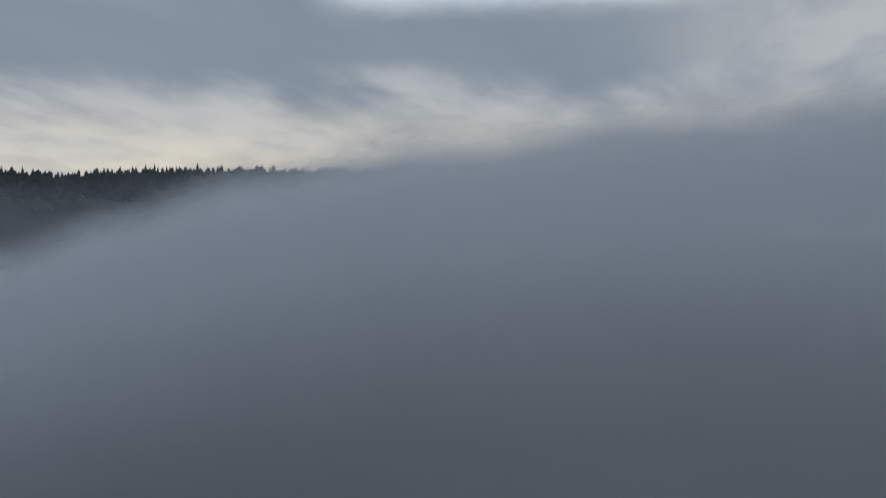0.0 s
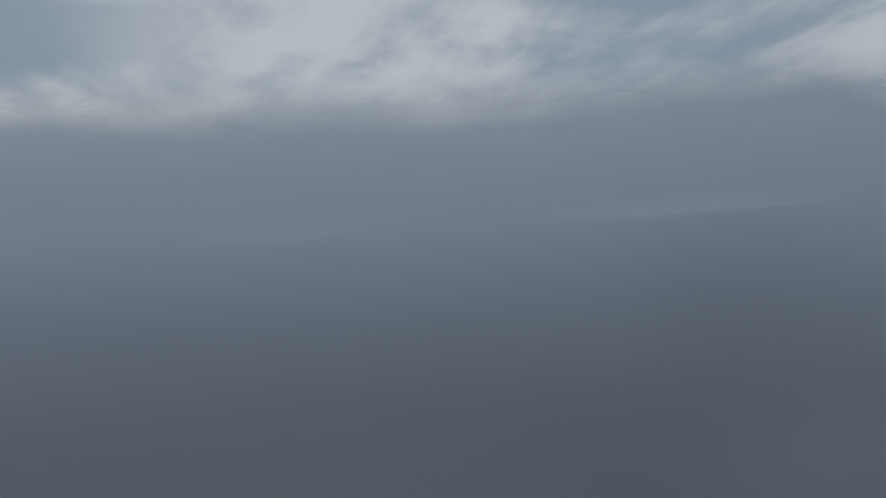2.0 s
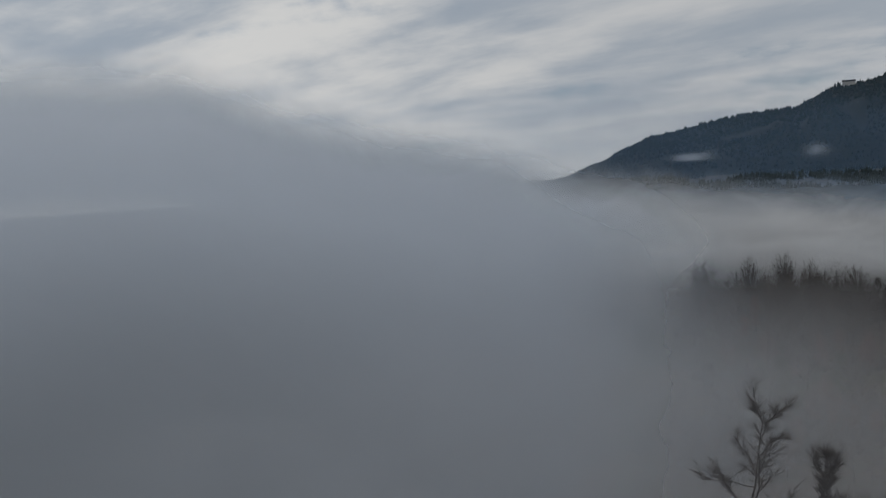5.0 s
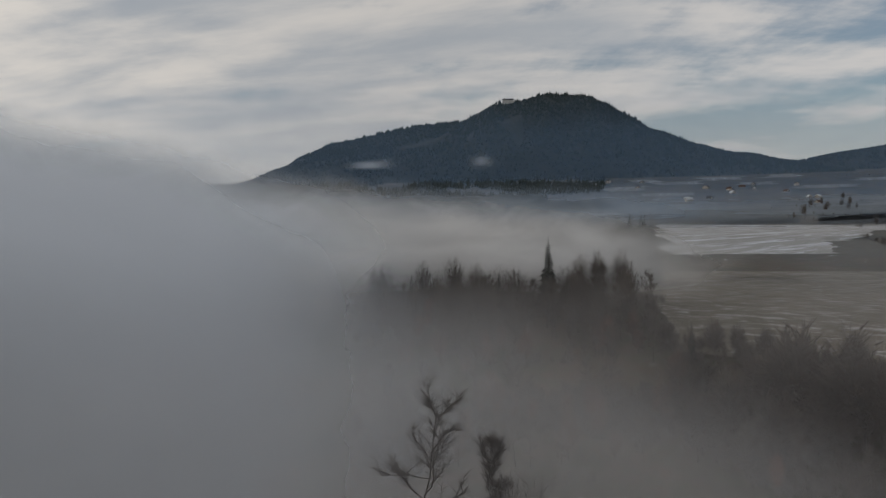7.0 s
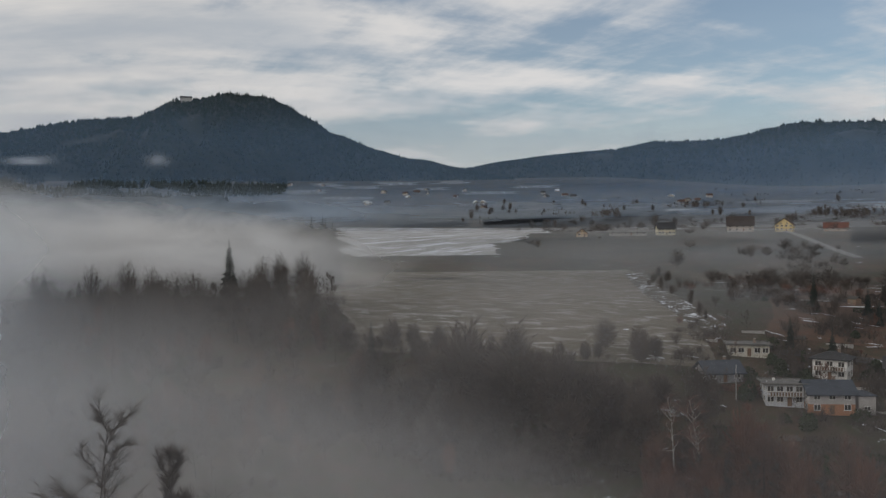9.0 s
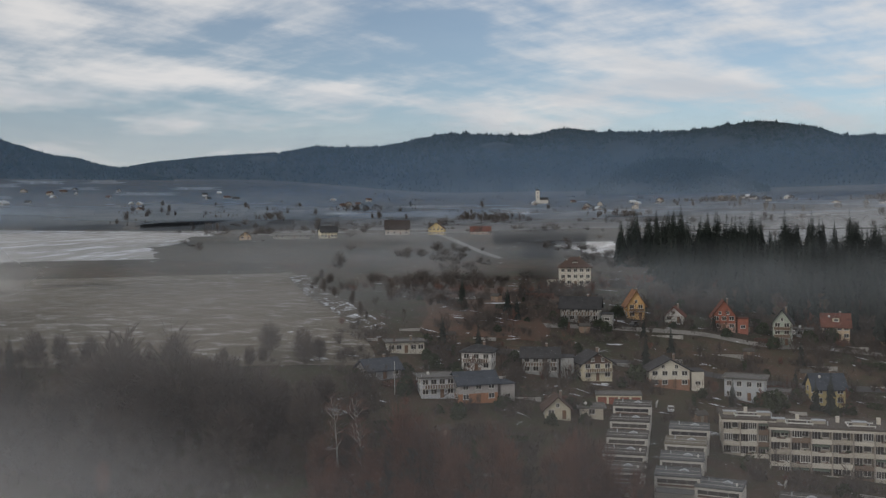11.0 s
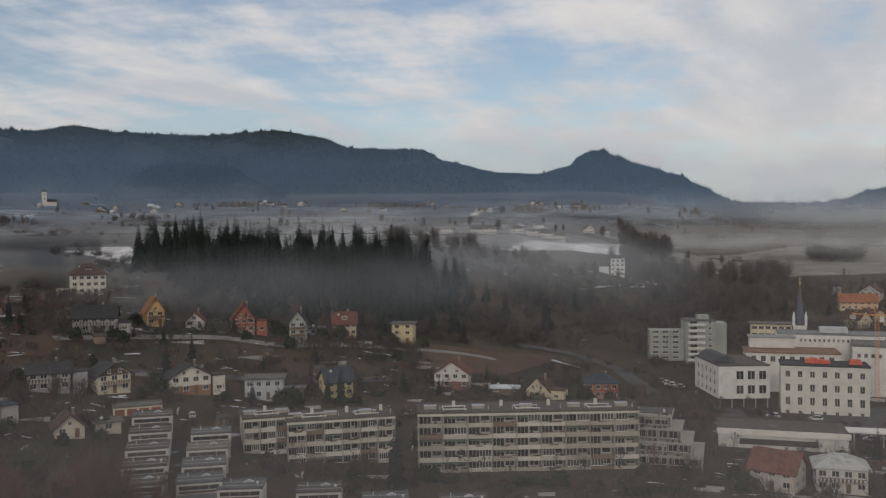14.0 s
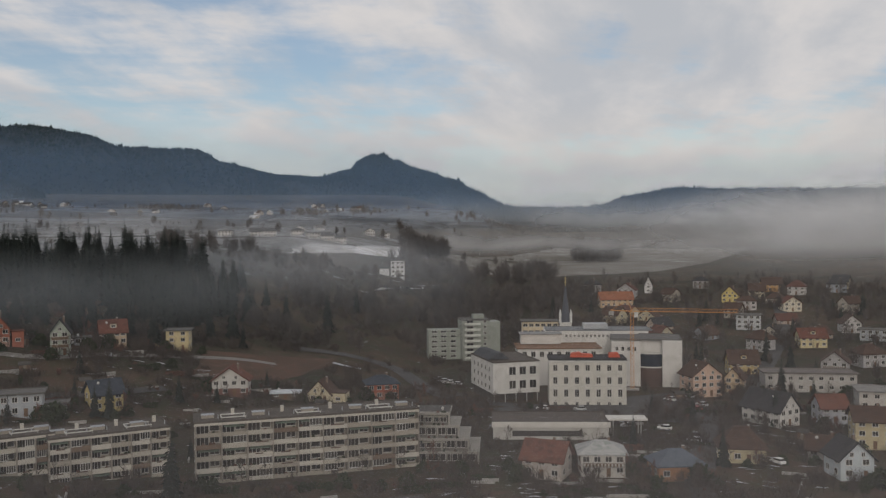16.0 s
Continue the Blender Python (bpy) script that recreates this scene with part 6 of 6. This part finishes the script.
house("farmhouse", 423, 513, 12, 14, 10, 2, "side", 3.8, (0.68, 0.62, 0.44), DARK_ROOF, "cream farmhouse with a dark roof", 5)
house("barn", 500, 520, 0, 22, 13, 2, "side", 6.5, (0.50, 0.46, 0.42), (0.06, 0.05, 0.048), "large dark-roofed barn with a pale base", 4, chimney=False, category="barn")
house("farmhouse", 512, 488, -10, 14, 10, 2, "front", 4.6, (0.66, 0.52, 0.26), BROWN_ROOF, "ochre farmhouse with a brown roof", 4)
house("farm_shed", 545, 470, 0, 18, 9, 1, "side", 3.4, (0.50, 0.36, 0.26), RED_ROOF, "low farm shed with a red roof", 4, chimney=False, category="shed")
house("farm_shed", 400, 528, 0, 30, 7, 1, "side", 1.6, (0.36, 0.34, 0.31), (0.2, 0.2, 0.2), "long low grey shed beside the farm", 6, chimney=False, category="shed")
house("farm_shed", 368, 540, 0, 9, 8, 1, "front", 3.0, (0.62, 0.46, 0.30), BROWN_ROOF, "small tan shed beside the farm", 2, chimney=False, category="shed")


def far_church():
    x, y = 1395, 1055
    ob = thing("village_church", x, y, facing(x, y), "white village church with a square tower", "church")
    part("tower", Geo().box(-4, -4, -4, 4, 4, 26), wall_paint(0.56, 0.545, 0.51), ob)
    part("tower_roof", hip_roof(8, 8, 26.1, 4, 0.4), roof_tile(*DARK_ROOF), ob, at=(0, -4, 0))
    part("nave", Geo().box(4.004, -5, -4, 20, 6, 8), wall_paint(0.50, 0.49, 0.46), ob)
    part("nave_roof", Geo().prism([(-5.6, 7.8), (0.5, 13), (6.6, 7.8)], 4.0, 20.5, "x"), roof_tile(*DARK_ROOF), ob)
    for z in (12, 20):
        window(ob, 0, -4.03, z, 1.6, 3.0)


def summit_house():
    p = bearing(9.4, 3240, 3240 * math.tan(radians(8.35)))
    ob = thing("summit_castle", p.x, p.y, facing(p.x, p.y), "small pale castle on the wooded summit", "castle", z=p.z)
    part("wall", Geo().box(-20, 0, -30, 20, 14, 7).box(-16, 3, 7.004, -9, 10, 13), wall_paint(0.45, 0.44, 0.42), ob)
    part("roof", gable_roof(40, 14, 7.1, 5, 1, "x"), roof_tile(*DARK_ROOF), ob)


far_church(), summit_house()

# ---- cars ----
def car(x, y, turn, colour, label):
    ob = thing("car", x, y, turn, label, "car", "parked cars", z=ground_height(x, y) + 0.45)
    paint = surface(f"car paint {colour}", colour, 0.3, tuple(c * 0.8 for c in colour), bump=0.0, wear=0.1)
    body = Geo().prism([(-2.15, 0.32), (2.15, 0.32), (2.15, 0.70), (1.9, 0.88), (0.95, 0.98), (-1.9, 1.0), (-2.15, 0.80)], -0.85, 0.85)
    part("body", body, paint, ob)
    part("cabin", Geo().prism([(-1.85, 0.985), (0.95, 0.985), (0.35, 1.46), (-1.45, 1.48)], -0.76, 0.76), glass_dark(), ob)
    part("car_roof", Geo().prism([(-1.5, 1.484), (0.38, 1.464), (0.30, 1.52), (-1.4, 1.54)], -0.74, 0.74), paint, ob)
    for wx in (-1.35, 1.35):
        for wy in (-0.80, 0.80):
            t = part("wheel", Geo().tube((0, -0.1, 0), (0, 0.1, 0), 0.32, 0.32, 12), TYRE, ob, at=(wx, wy, 0.32))
            part("rim", Geo().tube((0, -0.11, 0), (0, 0.11, 0), 0.18, 0.18, 8), METAL, t)
    return ob


SILVER, BLACK, WHITE_CAR, RED_CAR, BLUE_CAR = (0.45, 0.46, 0.47), (0.02, 0.02, 0.022), (0.75, 0.75, 0.74), (0.35, 0.03, 0.02), (0.03, 0.08, 0.25)
for i, (x, y, t, c) in enumerate(((294, -38, 80, WHITE_CAR), (292, -50, 86, SILVER), (297, -92, 40, SILVER), (302, -88, 35, BLACK), (307, -84, 40, WHITE_CAR), (290, -88, 30, RED_CAR), (312, -92, 50, SILVER),
                                  (262, -70, 70, WHITE_CAR), (266, -60, 65, SILVER), (214, 118, 30, SILVER), (218, 113, 30, BLACK), (306, 122, 20, WHITE_CAR), (302, 108, 25, SILVER), (262, 158, 10, BLACK),
                                  (348, -8, 60, WHITE_CAR), (352, -6, 60, SILVER), (356, -4, 60, BLACK), (344, -11, 60, SILVER), (252, -76, 70, BLACK), (246, -74, 70, SILVER), (222, -88, 20, WHITE_CAR))):
    car(x, y, t, c, {SILVER: "silver car parked beside the street", BLACK: "black car parked beside the street", WHITE_CAR: "white car parked beside the street", RED_CAR: "red car parked beside the street", BLUE_CAR: "blue car parked beside the street"}[c])
for i in range(16):
    t = i / 15
    car(574 + 52 * t + RNG.uniform(-1, 1), 34 - 40 * t + RNG.uniform(-1.5, 1.5), 60 + RNG.uniform(-8, 8), RNG.choice((SILVER, WHITE_CAR, BLACK, WHITE_CAR)), "car in the far parking row")

# ---- planting ----
# open ground that stays clear of trees
TAKEN += [(342, 64, 24), (330, 66, 14), (362, 58, 16), (150, 285, 38), (195, 270, 42), (230, 330, 48), (170, 360, 55), (205, 215, 16), (385, 40, 14)]
plant(NEAR[0], 7, 121, 1.0, 40, "trees on the near slope")
plant(NEAR[1], 17, 118, 1.0, 110, "trees on the near slope")
plant(NEAR[2], 21.5, 110, 1.0, 200, "trees on the near slope")
plant(NEAR[2], 18, 112, 0.86, 80, "trees on the near slope")
for b, r in ((17.7, 385), (17.0, 391), (18.3, 390), (16.4, 387), (17.4, 394), (18.5, 387), (16.8, 381), (15.8, 389), (17.9, 378), (16.1, 380), (17.2, 376)):
    p = bearing(b, r)
    plant(SPRUCES[0], p.x, p.y, 1.12 + 0.16 * math.sin(r), b * 40, "spruce clump by the field")
for kind, b, r, s in ((TALL[0], 26.6, 212, 1.32), (TALL[2], 29.7, 208, 1.34), (TALL[0], 30.5, 205, 1.2), (TALL[1], 28.9, 203, 1.15), (TALL[0], 32.8, 205, 1.05), (TALL[1], 33.6, 207, 1.2), (TALL[0], 35.2, 205, 1.0), (BARE[0], 31.6, 200, 1.1), (TALL[1], 25.4, 214, 0.95),
                      (BARE[3], 24.1, 225, 0.85), (BARE[1], 22.4, 228, 0.8), (BARE[3], 20.0, 238, 0.8), (BARE[1], 18.4, 245, 0.85), (BARE[0], 16.4, 260, 0.9), (BARE[2], 14.9, 262, 0.8), (BARE[3], 36.6, 203, 0.9), (BARE[2], 37.9, 200, 0.7)):
    p = bearing(b, r)
    plant(kind, p.x, p.y, s, b * 37, "tall trees on the near slope")
plant(SPRUCES[3], 87, 230, 0.75, 0, "spruces")
plant(SPRUCES[3], 232, 136, 0.8, 0, "spruces")
plant(SPRUCES[3], 252, 90, 0.85, 60, "spruces")
plant(SPRUCES[2], 190, 55, 0.72, 60, "spruces")
plant(SPRUCES[1], 492, 103, 0.85, 0, "spruces")
plant(SPRUCES[1], 500, 40, 0.75, 0, "spruces")
for b, r, s in ((76.6, 424, 1.0), (77.1, 428, 1.05), (76.1, 420, 0.95), (78.6, 430, 1.0), (78.9, 436, 0.85), (83.6, 440, 0.9), (74.6, 415, 1.0), (81.0, 452, 0.6)):
    p = bearing(b, r)
    plant(SPRUCES[int(r) % 3], p.x, p.y, s, b * 33, "spruces")
plant(SPRUCES[1], 455, 112, 0.85, 40, "spruces")
plant(SPRUCES[2], 440, 118, 0.8, 80, "spruces")
grove(SPRUCES[:3], 130, 60.5, 76, 395, 430, 3, "spruce wood", 0.7, 1.0, 1.5)
grove(SPRUCES, 70, 61, 79, 345, 395, 33, "spruce wood", 0.5, 0.85, 2)
far_grove(SPRUCES[:3], 240, 59.5, 76, 430, 500, 34, "spruce_wood", "dense dark spruce wood behind the houses", 0.8, 1.15, 1.5)
brushwood("wood_floor", "dark undergrowth below the spruce wood", 600, 60, 84, 330, 430, 56, 3.5, TWIG, 0.5, 40.0)
grove(SPRUCES[:3], 26, 58, 62, 470, 540, 4, "spruce wood", 0.9, 1.2, 1.5)
grove(SPRUCES[:2], 26, 74, 80, 430, 500, 5, "spruce wood", 0.6, 0.9, 3)
grove(BARE + RUST, 50, 1, 18.5, 240, 290, 6, "trees along the field", 0.6, 0.95, 1.0)
grove(BARE + RUST, 60, -4, 21, 190, 236, 7, "trees on the near slope", 0.6, 0.95, 1.0)
far_grove(FINE, 110, 0, 17, 255, 330, 72, "misty_wood", "dark leafless wood fading into the fog", 0.75, 1.1, 1.0)
far_grove(TALL + LOW, 70, 21, 42, 188, 226, 73, "slope_trees", "leafless trees on the near slope below the field", 0.4, 0.8, 0.5)
tree_row(TALL + LOW, [(84, 243), (92, 230), (104, 220), (122, 209), (140, 200), (156, 190), (168, 182)], 52, 74, "field_hedge", "leafless hedge of small trees along the field's edge", 0.2, 0.6)
tree_row(FINE, [(190, 212), (204, 240), (222, 268), (246, 300), (268, 336)], 20, 75, "lane_hedge", "leafless hedge beside the snowy bank", 0.18, 0.4)
grove(BARE + RUST[:1], 18, 22, 41, 184, 208, 71, "trees on the near slope", 0.5, 0.75, 1.0)
for b, r, s in ((40.0, 190, 0.95), (41.4, 188, 1.0), (41.6, 180, 0.9)):
    p = bearing(b, r)
    plant(BIRCHES[0], p.x, p.y, s, b * 9, "birches on the near slope")
for b, r, s in ((44.0, 186, 1.4), (45.2, 184, 1.3), (46.6, 182, 1.2), (49.9, 185, 1.25), (50.8, 180, 1.1), (55.7, 180, 1.35), (54.6, 178, 1.2), (56.9, 182, 1.15), (47.8, 176, 1.1)):
    p = bearing(b, r)
    plant(RUST[0], p.x, p.y, s, b * 51, "reddish trees on the near slope")
grove(RUST + BARE[3:], 60, 38, 60, 162, 192, 8, "reddish trees on the near slope", 0.6, 1.0, 0.5)
far_grove(DENSE, 60, -3, 17, 320, 400, 9, "field_wood", "leafless wood beside the stubble field", 0.7, 1.1)
far_grove(SPRUCES[:2], 30, 0, 13, 280, 360, 10, "mixed_wood", "dark spruces half hidden in the fog", 0.6, 1.0)
grove(GARDEN, 90, 42, 117, 185, 350, 11, "garden trees", 0.5, 1.15, 0.5)
grove(SPRUCES[3:], 22, 46, 112, 215, 340, 12, "garden conifers", 0.4, 0.8)
grove(SHRUBS, 120, 40, 117, 180, 345, 13, "garden shrubs", 0.5, 1.2, 0.3)
grove(BUSHES, 60, 40, 117, 180, 345, 14, "garden bushes", 0.5, 1.1, 0.3)
far_grove(DENSE, 300, 73, 102, 395, 620, 15, "slope_wood", "leafless brown wood on the eastern slope", 0.45, 0.85, 2, 60.0)
brushwood("slope_brush", "dense brown undergrowth on the eastern slope", 1500, 72, 104, 360, 620, 51, 3.5, TWIG)
brushwood("thicket", "dense reddish brown thicket on the near slope", 700, 38, 60, 150, 196, 52, 4.5, TWIG_RED, 0.5, 40.0)
brushwood("near_brush", "dense brown undergrowth on the near slope", 1000, -6, 36, 184, 230, 53, 3.0, TWIG)
brushwood("wood_brush", "dense brown undergrowth at the wood by the field", 500, -6, 19, 246, 400, 59, 3.2, TWIG)
brushwood("garden_brush", "leafless brown brushwood in the gardens", 2600, 40, 117, 195, 350, 54, 1.9, TWIG, 0.3, 14.0)
brushwood("garden_thicket", "tall leafless thickets between the houses", 900, 40, 117, 190, 380, 57, 5.0, TWIG, 0.5, 18.0)
brushwood("town_thicket", "tall leafless thickets between the town houses", 700, 97, 119, 340, 700, 58, 6.0, TWIG, 0.5, 40.0)
brushwood("hill_brush", "brown brushwood along the upper slope", 260, 36, 76, 330, 420, 55, 3.0, TWIG_RED)
far_grove(DENSE, 70, 87.5, 99, 640, 740, 16, "avenue_wood", "line of tall leafless trees before the frosted plain", 0.8, 1.2, 3)
far_grove(DENSE, 130, 82, 101, 410, 620, 76, "dark_wood", "dark leafless wood on the slope behind the town", 0.5, 0.9, 2)
far_grove(DENSE, 110, 97, 120, 345, 640, 17, "town_grove", "leafless trees between the town houses", 0.35, 0.7, 0.5)
grove(SPRUCES[3:], 26, 97, 118, 240, 560, 77, "town conifers", 0.6, 1.1, 0.5)
far_grove(THIN, 60, 100, 122, 480, 720, 18, "town_wood", "leafless trees among the far houses", 0.5, 0.85, 2)
far_grove(LOW, 190, 28, 76, 560, 1150, 19, "farm_wood", "leafless trees round the farm", 0.5, 1.3, 3, 70.0)
far_grove(LOW, 210, 40, 64, 350, 560, 20, "slope_copse", "leafless copse on the slope", 0.4, 1.0, 2, 60.0)
far_grove(FINE, 70, 96, 119, 200, 345, 78, "garden_grove", "small leafless trees between the gardens", 0.22, 0.5, 1.0)
far_grove(FINE, 70, 46, 96, 215, 350, 79, "garden_grove", "small leafless trees between the gardens", 0.2, 0.42, 1.0)
far_grove(DENSE, 120, 26, 100, 900, 1650, 22, "plain_hedges", "dark leafless hedges and copses on the plain", 0.5, 0.95, 3, 110.0)
far_grove(DENSE, 60, 88.4, 91.2, 850, 900, 23, "round_copse", "dense dark copse beside the village", 0.9, 1.5, 2)
far_grove(DENSE, 60, 99.4, 102.2, 1000, 1060, 21, "plain_copse", "leafless copse on the plain", 1.0, 1.5, 3)
plant(BARE[1], *bearing(37.2, 700).xy, 0.8, 0, "farm trees")


def far_woods():
    """Hedges and copses on the plain, too far to tell single trees apart."""
    rng = random.Random(9)
    places = []

    def crown(x, y, h):
        places.append((rng.randrange(2), x, y, ground_height(x, y), rng.uniform(0, 6.28), h / 12))

    for _ in range(110):
        b, r = rng.uniform(16, 118), rng.uniform(1050, 2150)
        span, slant, h = rng.uniform(0.8, 4.0), rng.uniform(-60, 60), rng.uniform(4, 8)
        n = int(span * r * 0.0175 / 4.0)
        for i in range(n):
            t = i / n + rng.uniform(-0.02, 0.02)
            if noise.noise((t * 5, b, r)) < -0.1:
                continue
            p = bearing(b + span * t, r + slant * t + rng.uniform(-5, 5))
            crown(p.x, p.y, h * rng.uniform(0.5, 1.3))
    for b, r, wide, n, h in ((49.5, 1180, 2.2, 110, 13), (58.5, 1250, 1.6, 70, 12), (41.5, 1500, 1.5, 60, 12), (64.5, 1700, 3.5, 140, 12), (82.5, 1400, 1.3, 80, 13), (86.2, 1450, 1.2, 60, 12), (95.5, 1550, 3.0, 150, 12), (105, 1700, 4.0, 170, 13), (14, 1500, 3.0, 120, 14), (36, 1250, 1.0, 40, 11), (74, 1650, 2.5, 110, 12)):
        for _ in range(n):
            p = bearing(rng.gauss(b, wide * 0.5), rng.gauss(r, 30))
            crown(p.x, p.y, h * rng.uniform(0.5, 1.15))
    tagged(new("far_woods", joined("far_woods", tree_shapes(TINY), places, TWIG_HAZED)), "dark distant copses and hedges on the plain", "woods", kind="stuff")


far_woods()


def foot_forest():
    """Spruce forest that runs down from the northern hill onto the plain."""
    rng = random.Random(19)
    g = Geo()
    for _ in range(5200):
        p = bearing(rng.uniform(-10, 15.5), rng.uniform(1300, 2340))
        if noise.noise((p.x / 170, p.y / 170, 2)) > -0.22 + 0.2 * step((math.degrees(math.atan2(p.x, p.y)) - 9) / 6):
            h = rng.uniform(10, 18)
            conifer_cone(g, p.x, p.y, ground_height(p.x, p.y) - 1, h, h * 0.32, 4)
    tagged(new("foot_forest", g.mesh("foot_forest", NEEDLES)), "dark spruce forest at the foot of the hill", "forest", kind="stuff")


foot_forest()


def white_pole(x, y, h):
    ob = thing("flag_pole", x, y, 0, "slim white pole beside the house", "pole")
    part("shaft", Geo().tube((0, 0, -0.5), (0, 0, h), 0.09, 0.05, 8), FRAME_WHITE, ob)
    part("knob", Geo().tube((0, 0, h), (0, 0, h + 0.25), 0.12, 0.05, 8), METAL, ob)


white_pole(160, 168, 8.5), white_pole(166, 164, 5.0)


# ---- gardens round the houses ----
def garden(x, y, w, d, turn, rng):
    """Small trees, bushes and shrubs round one house, most of them before its front."""
    for kind, count in ((GARDEN, 2), (BUSHES, 2), (SHRUBS, 2)):
        for _ in range(count):
            a, q = radians(turn), rng.choice((-1, 1))
            u, v = rng.uniform(-0.75, 0.75) * w + 0.0, -rng.uniform(1.5, 6.5)
            if rng.random() < 0.5:
                u, v = q * (w * 0.5 + rng.uniform(1.5, 5.0)), rng.uniform(-2, d)
            gx, gy = x + u * math.cos(a) - v * math.sin(a), y + u * math.sin(a) + v * math.cos(a)
            plant(rng.choice(kind), gx, gy, rng.uniform(0.6, 1.15) * (0.9 if kind is GARDEN else 1.45), rng.uniform(0, 360), {0: "garden trees", 1: "garden bushes", 2: "garden shrubs"}[(GARDEN, BUSHES, SHRUBS).index(kind)])


GARDEN_RNG = random.Random(77)
for x, y, w, d, turn in PLOTS:
    if x * x + y * y < 365 ** 2:
        garden(x, y, w, d, turn, GARDEN_RNG)
for x, y, n in ((202, 78, 10), (209, 32, 18), (222, -8, 8)):
    for i in range(n):
        plant(GARDEN_RNG.choice(BUSHES + SHRUBS + GARDEN[:1]), x - 3 + GARDEN_RNG.uniform(-2.5, 2.5), y + (i - n / 2) * 3.0, GARDEN_RNG.uniform(0.6, 1.2), i * 50, "bushes below the balconies")


# ---- garden clutter ----
def snow_scraps():
    """Small flat remains of snow on lawns, terraces and banks."""
    rng = random.Random(21)
    g = Geo()
    for b0, b1, r0, r1, count, big in ((36, 60, 225, 330, 100, 1.1), (60, 84, 215, 330, 110, 0.9), (84, 117, 190, 300, 260, 1.1), (80, 92, 560, 640, 30, 3.0), (36, 58, 270, 420, 50, 2.6)):
        for _ in range(count):
            p = bearing(rng.uniform(b0, b1), math.sqrt(rng.uniform(r0 * r0, r1 * r1)))
            if not free(p.x, p.y, 0.5):
                continue
            a0, long, wide = rng.gauss(-math.atan2(p.x, p.y), 0.35), big * rng.uniform(0.4, 2.6) ** 1.2, big * rng.uniform(0.15, 0.6)
            ring = []
            for i in range(13):
                a = 2 * math.pi * i / 13
                q = rng.uniform(0.3, 1.15)
                u, w = math.cos(a) * long * q, math.sin(a) * wide * q
                x, y = p.x + u * math.cos(a0) - w * math.sin(a0), p.y + u * math.sin(a0) + w * math.cos(a0)
                ring.append((x, y, ground_height(x, y) + 0.32))
            g.add(ring, [tuple(range(13))])
    tagged(new("snow_scraps", g.mesh("snow_scraps", SNOW)), "thin scraps of old snow on lawns and terraces", "snow", kind="stuff")


snow_scraps()


def hedge(x, y, turn, length, height, seed):
    rng = random.Random(seed)
    g = Geo()
    for _ in range(int(70 * length)):
        p = Vector((rng.uniform(-length / 2, length / 2), rng.uniform(-0.5, 0.5), rng.uniform(0.0, height)))
        s = rng.uniform(0.12, 0.28)
        n = Vector((rng.uniform(-1, 1), rng.uniform(-1, 1), rng.uniform(-1, 1))).normalized()
        t = n.orthogonal().normalized() * s
        u = n.cross(t)
        g.add([p + t, p + u, p - t, p - u + n * s * 0.5], [(0, 1, 2), (0, 2, 3), (0, 3, 1)])
    ob = new("hedge", g.mesh("hedge", HEDGE if seed % 3 else TWIG_RED))
    ob.matrix_basis = pose(x, y, ground_height(x, y) - 0.1, 0, 0, turn)
    tagged(ob, "clipped dark hedge along a garden", "hedge", "garden hedges")


def garden_wall(x, y, turn, length):
    ob = thing("garden_wall", x, y, turn, "low pale concrete garden wall", "wall", "garden walls")
    part("wall", Geo().box(-length / 2, -0.15, -1.5, length / 2, 0.15, 0.6), CONCRETE, ob)
    part("coping", Geo().box(-length / 2, -0.22, 0.604, length / 2, 0.22, 0.7), CONCRETE, ob)


def garden_shed(x, y, turn, tint):
    ob = thing("garden_shed", x, y, turn, "small wooden garden shed with a felt roof", "shed", "garden sheds")
    part("wall", Geo().box(-1.6, -1.3, -0.8, 1.6, 1.3, 2.1), surface(f"shed boards {tint}", (0.16 * tint, 0.11 * tint, 0.08 * tint), 0.85), ob)
    part("roof", gable_roof(3.2, 2.6, 2.15, 0.8, 0.25, "x", 0.1), roof_tile(0.07, 0.065, 0.06), ob, at=(0, -1.3, 0))
    part("door", Geo().box(-0.5, -1.36, 0.0, 0.4, -1.29, 1.85), surface("shed door", (0.22, 0.18, 0.14), 0.8), ob)


def strew(make, count, seed, b0=42, b1=116, r0=195, r1=335):
    rng = random.Random(seed)
    made = 0
    for _ in range(count * 8):
        if made >= count:
            break
        p = bearing(rng.uniform(b0, b1), math.sqrt(rng.uniform(r0 * r0, r1 * r1)))
        if free(p.x, p.y, 1.5):
            make(p.x, p.y, rng)
            made += 1


strew(lambda x, y, rng: hedge(x, y, facing(x, y, rng.choice((0, 8, 90, -12))), rng.uniform(4, 11), rng.uniform(1.2, 2.2), rng.randrange(900)), 70, 31)
strew(lambda x, y, rng: garden_wall(x, y, facing(x, y, rng.choice((0, 10, 85, -10))), rng.uniform(3, 11)), 64, 32)
strew(lambda x, y, rng: garden_shed(x, y, facing(x, y, rng.uniform(-40, 40)), rng.choice((0.7, 1.0, 1.6))), 22, 33)

for kind in NEAR + THIN + DENSE + TALL + LOW + FINE + TINY + GARDEN + BARE + RUST + BIRCHES + SPRUCES + SHRUBS + BUSHES:
    for piece in (*kind.children_recursive, kind):
        bpy.data.objects.remove(piece)
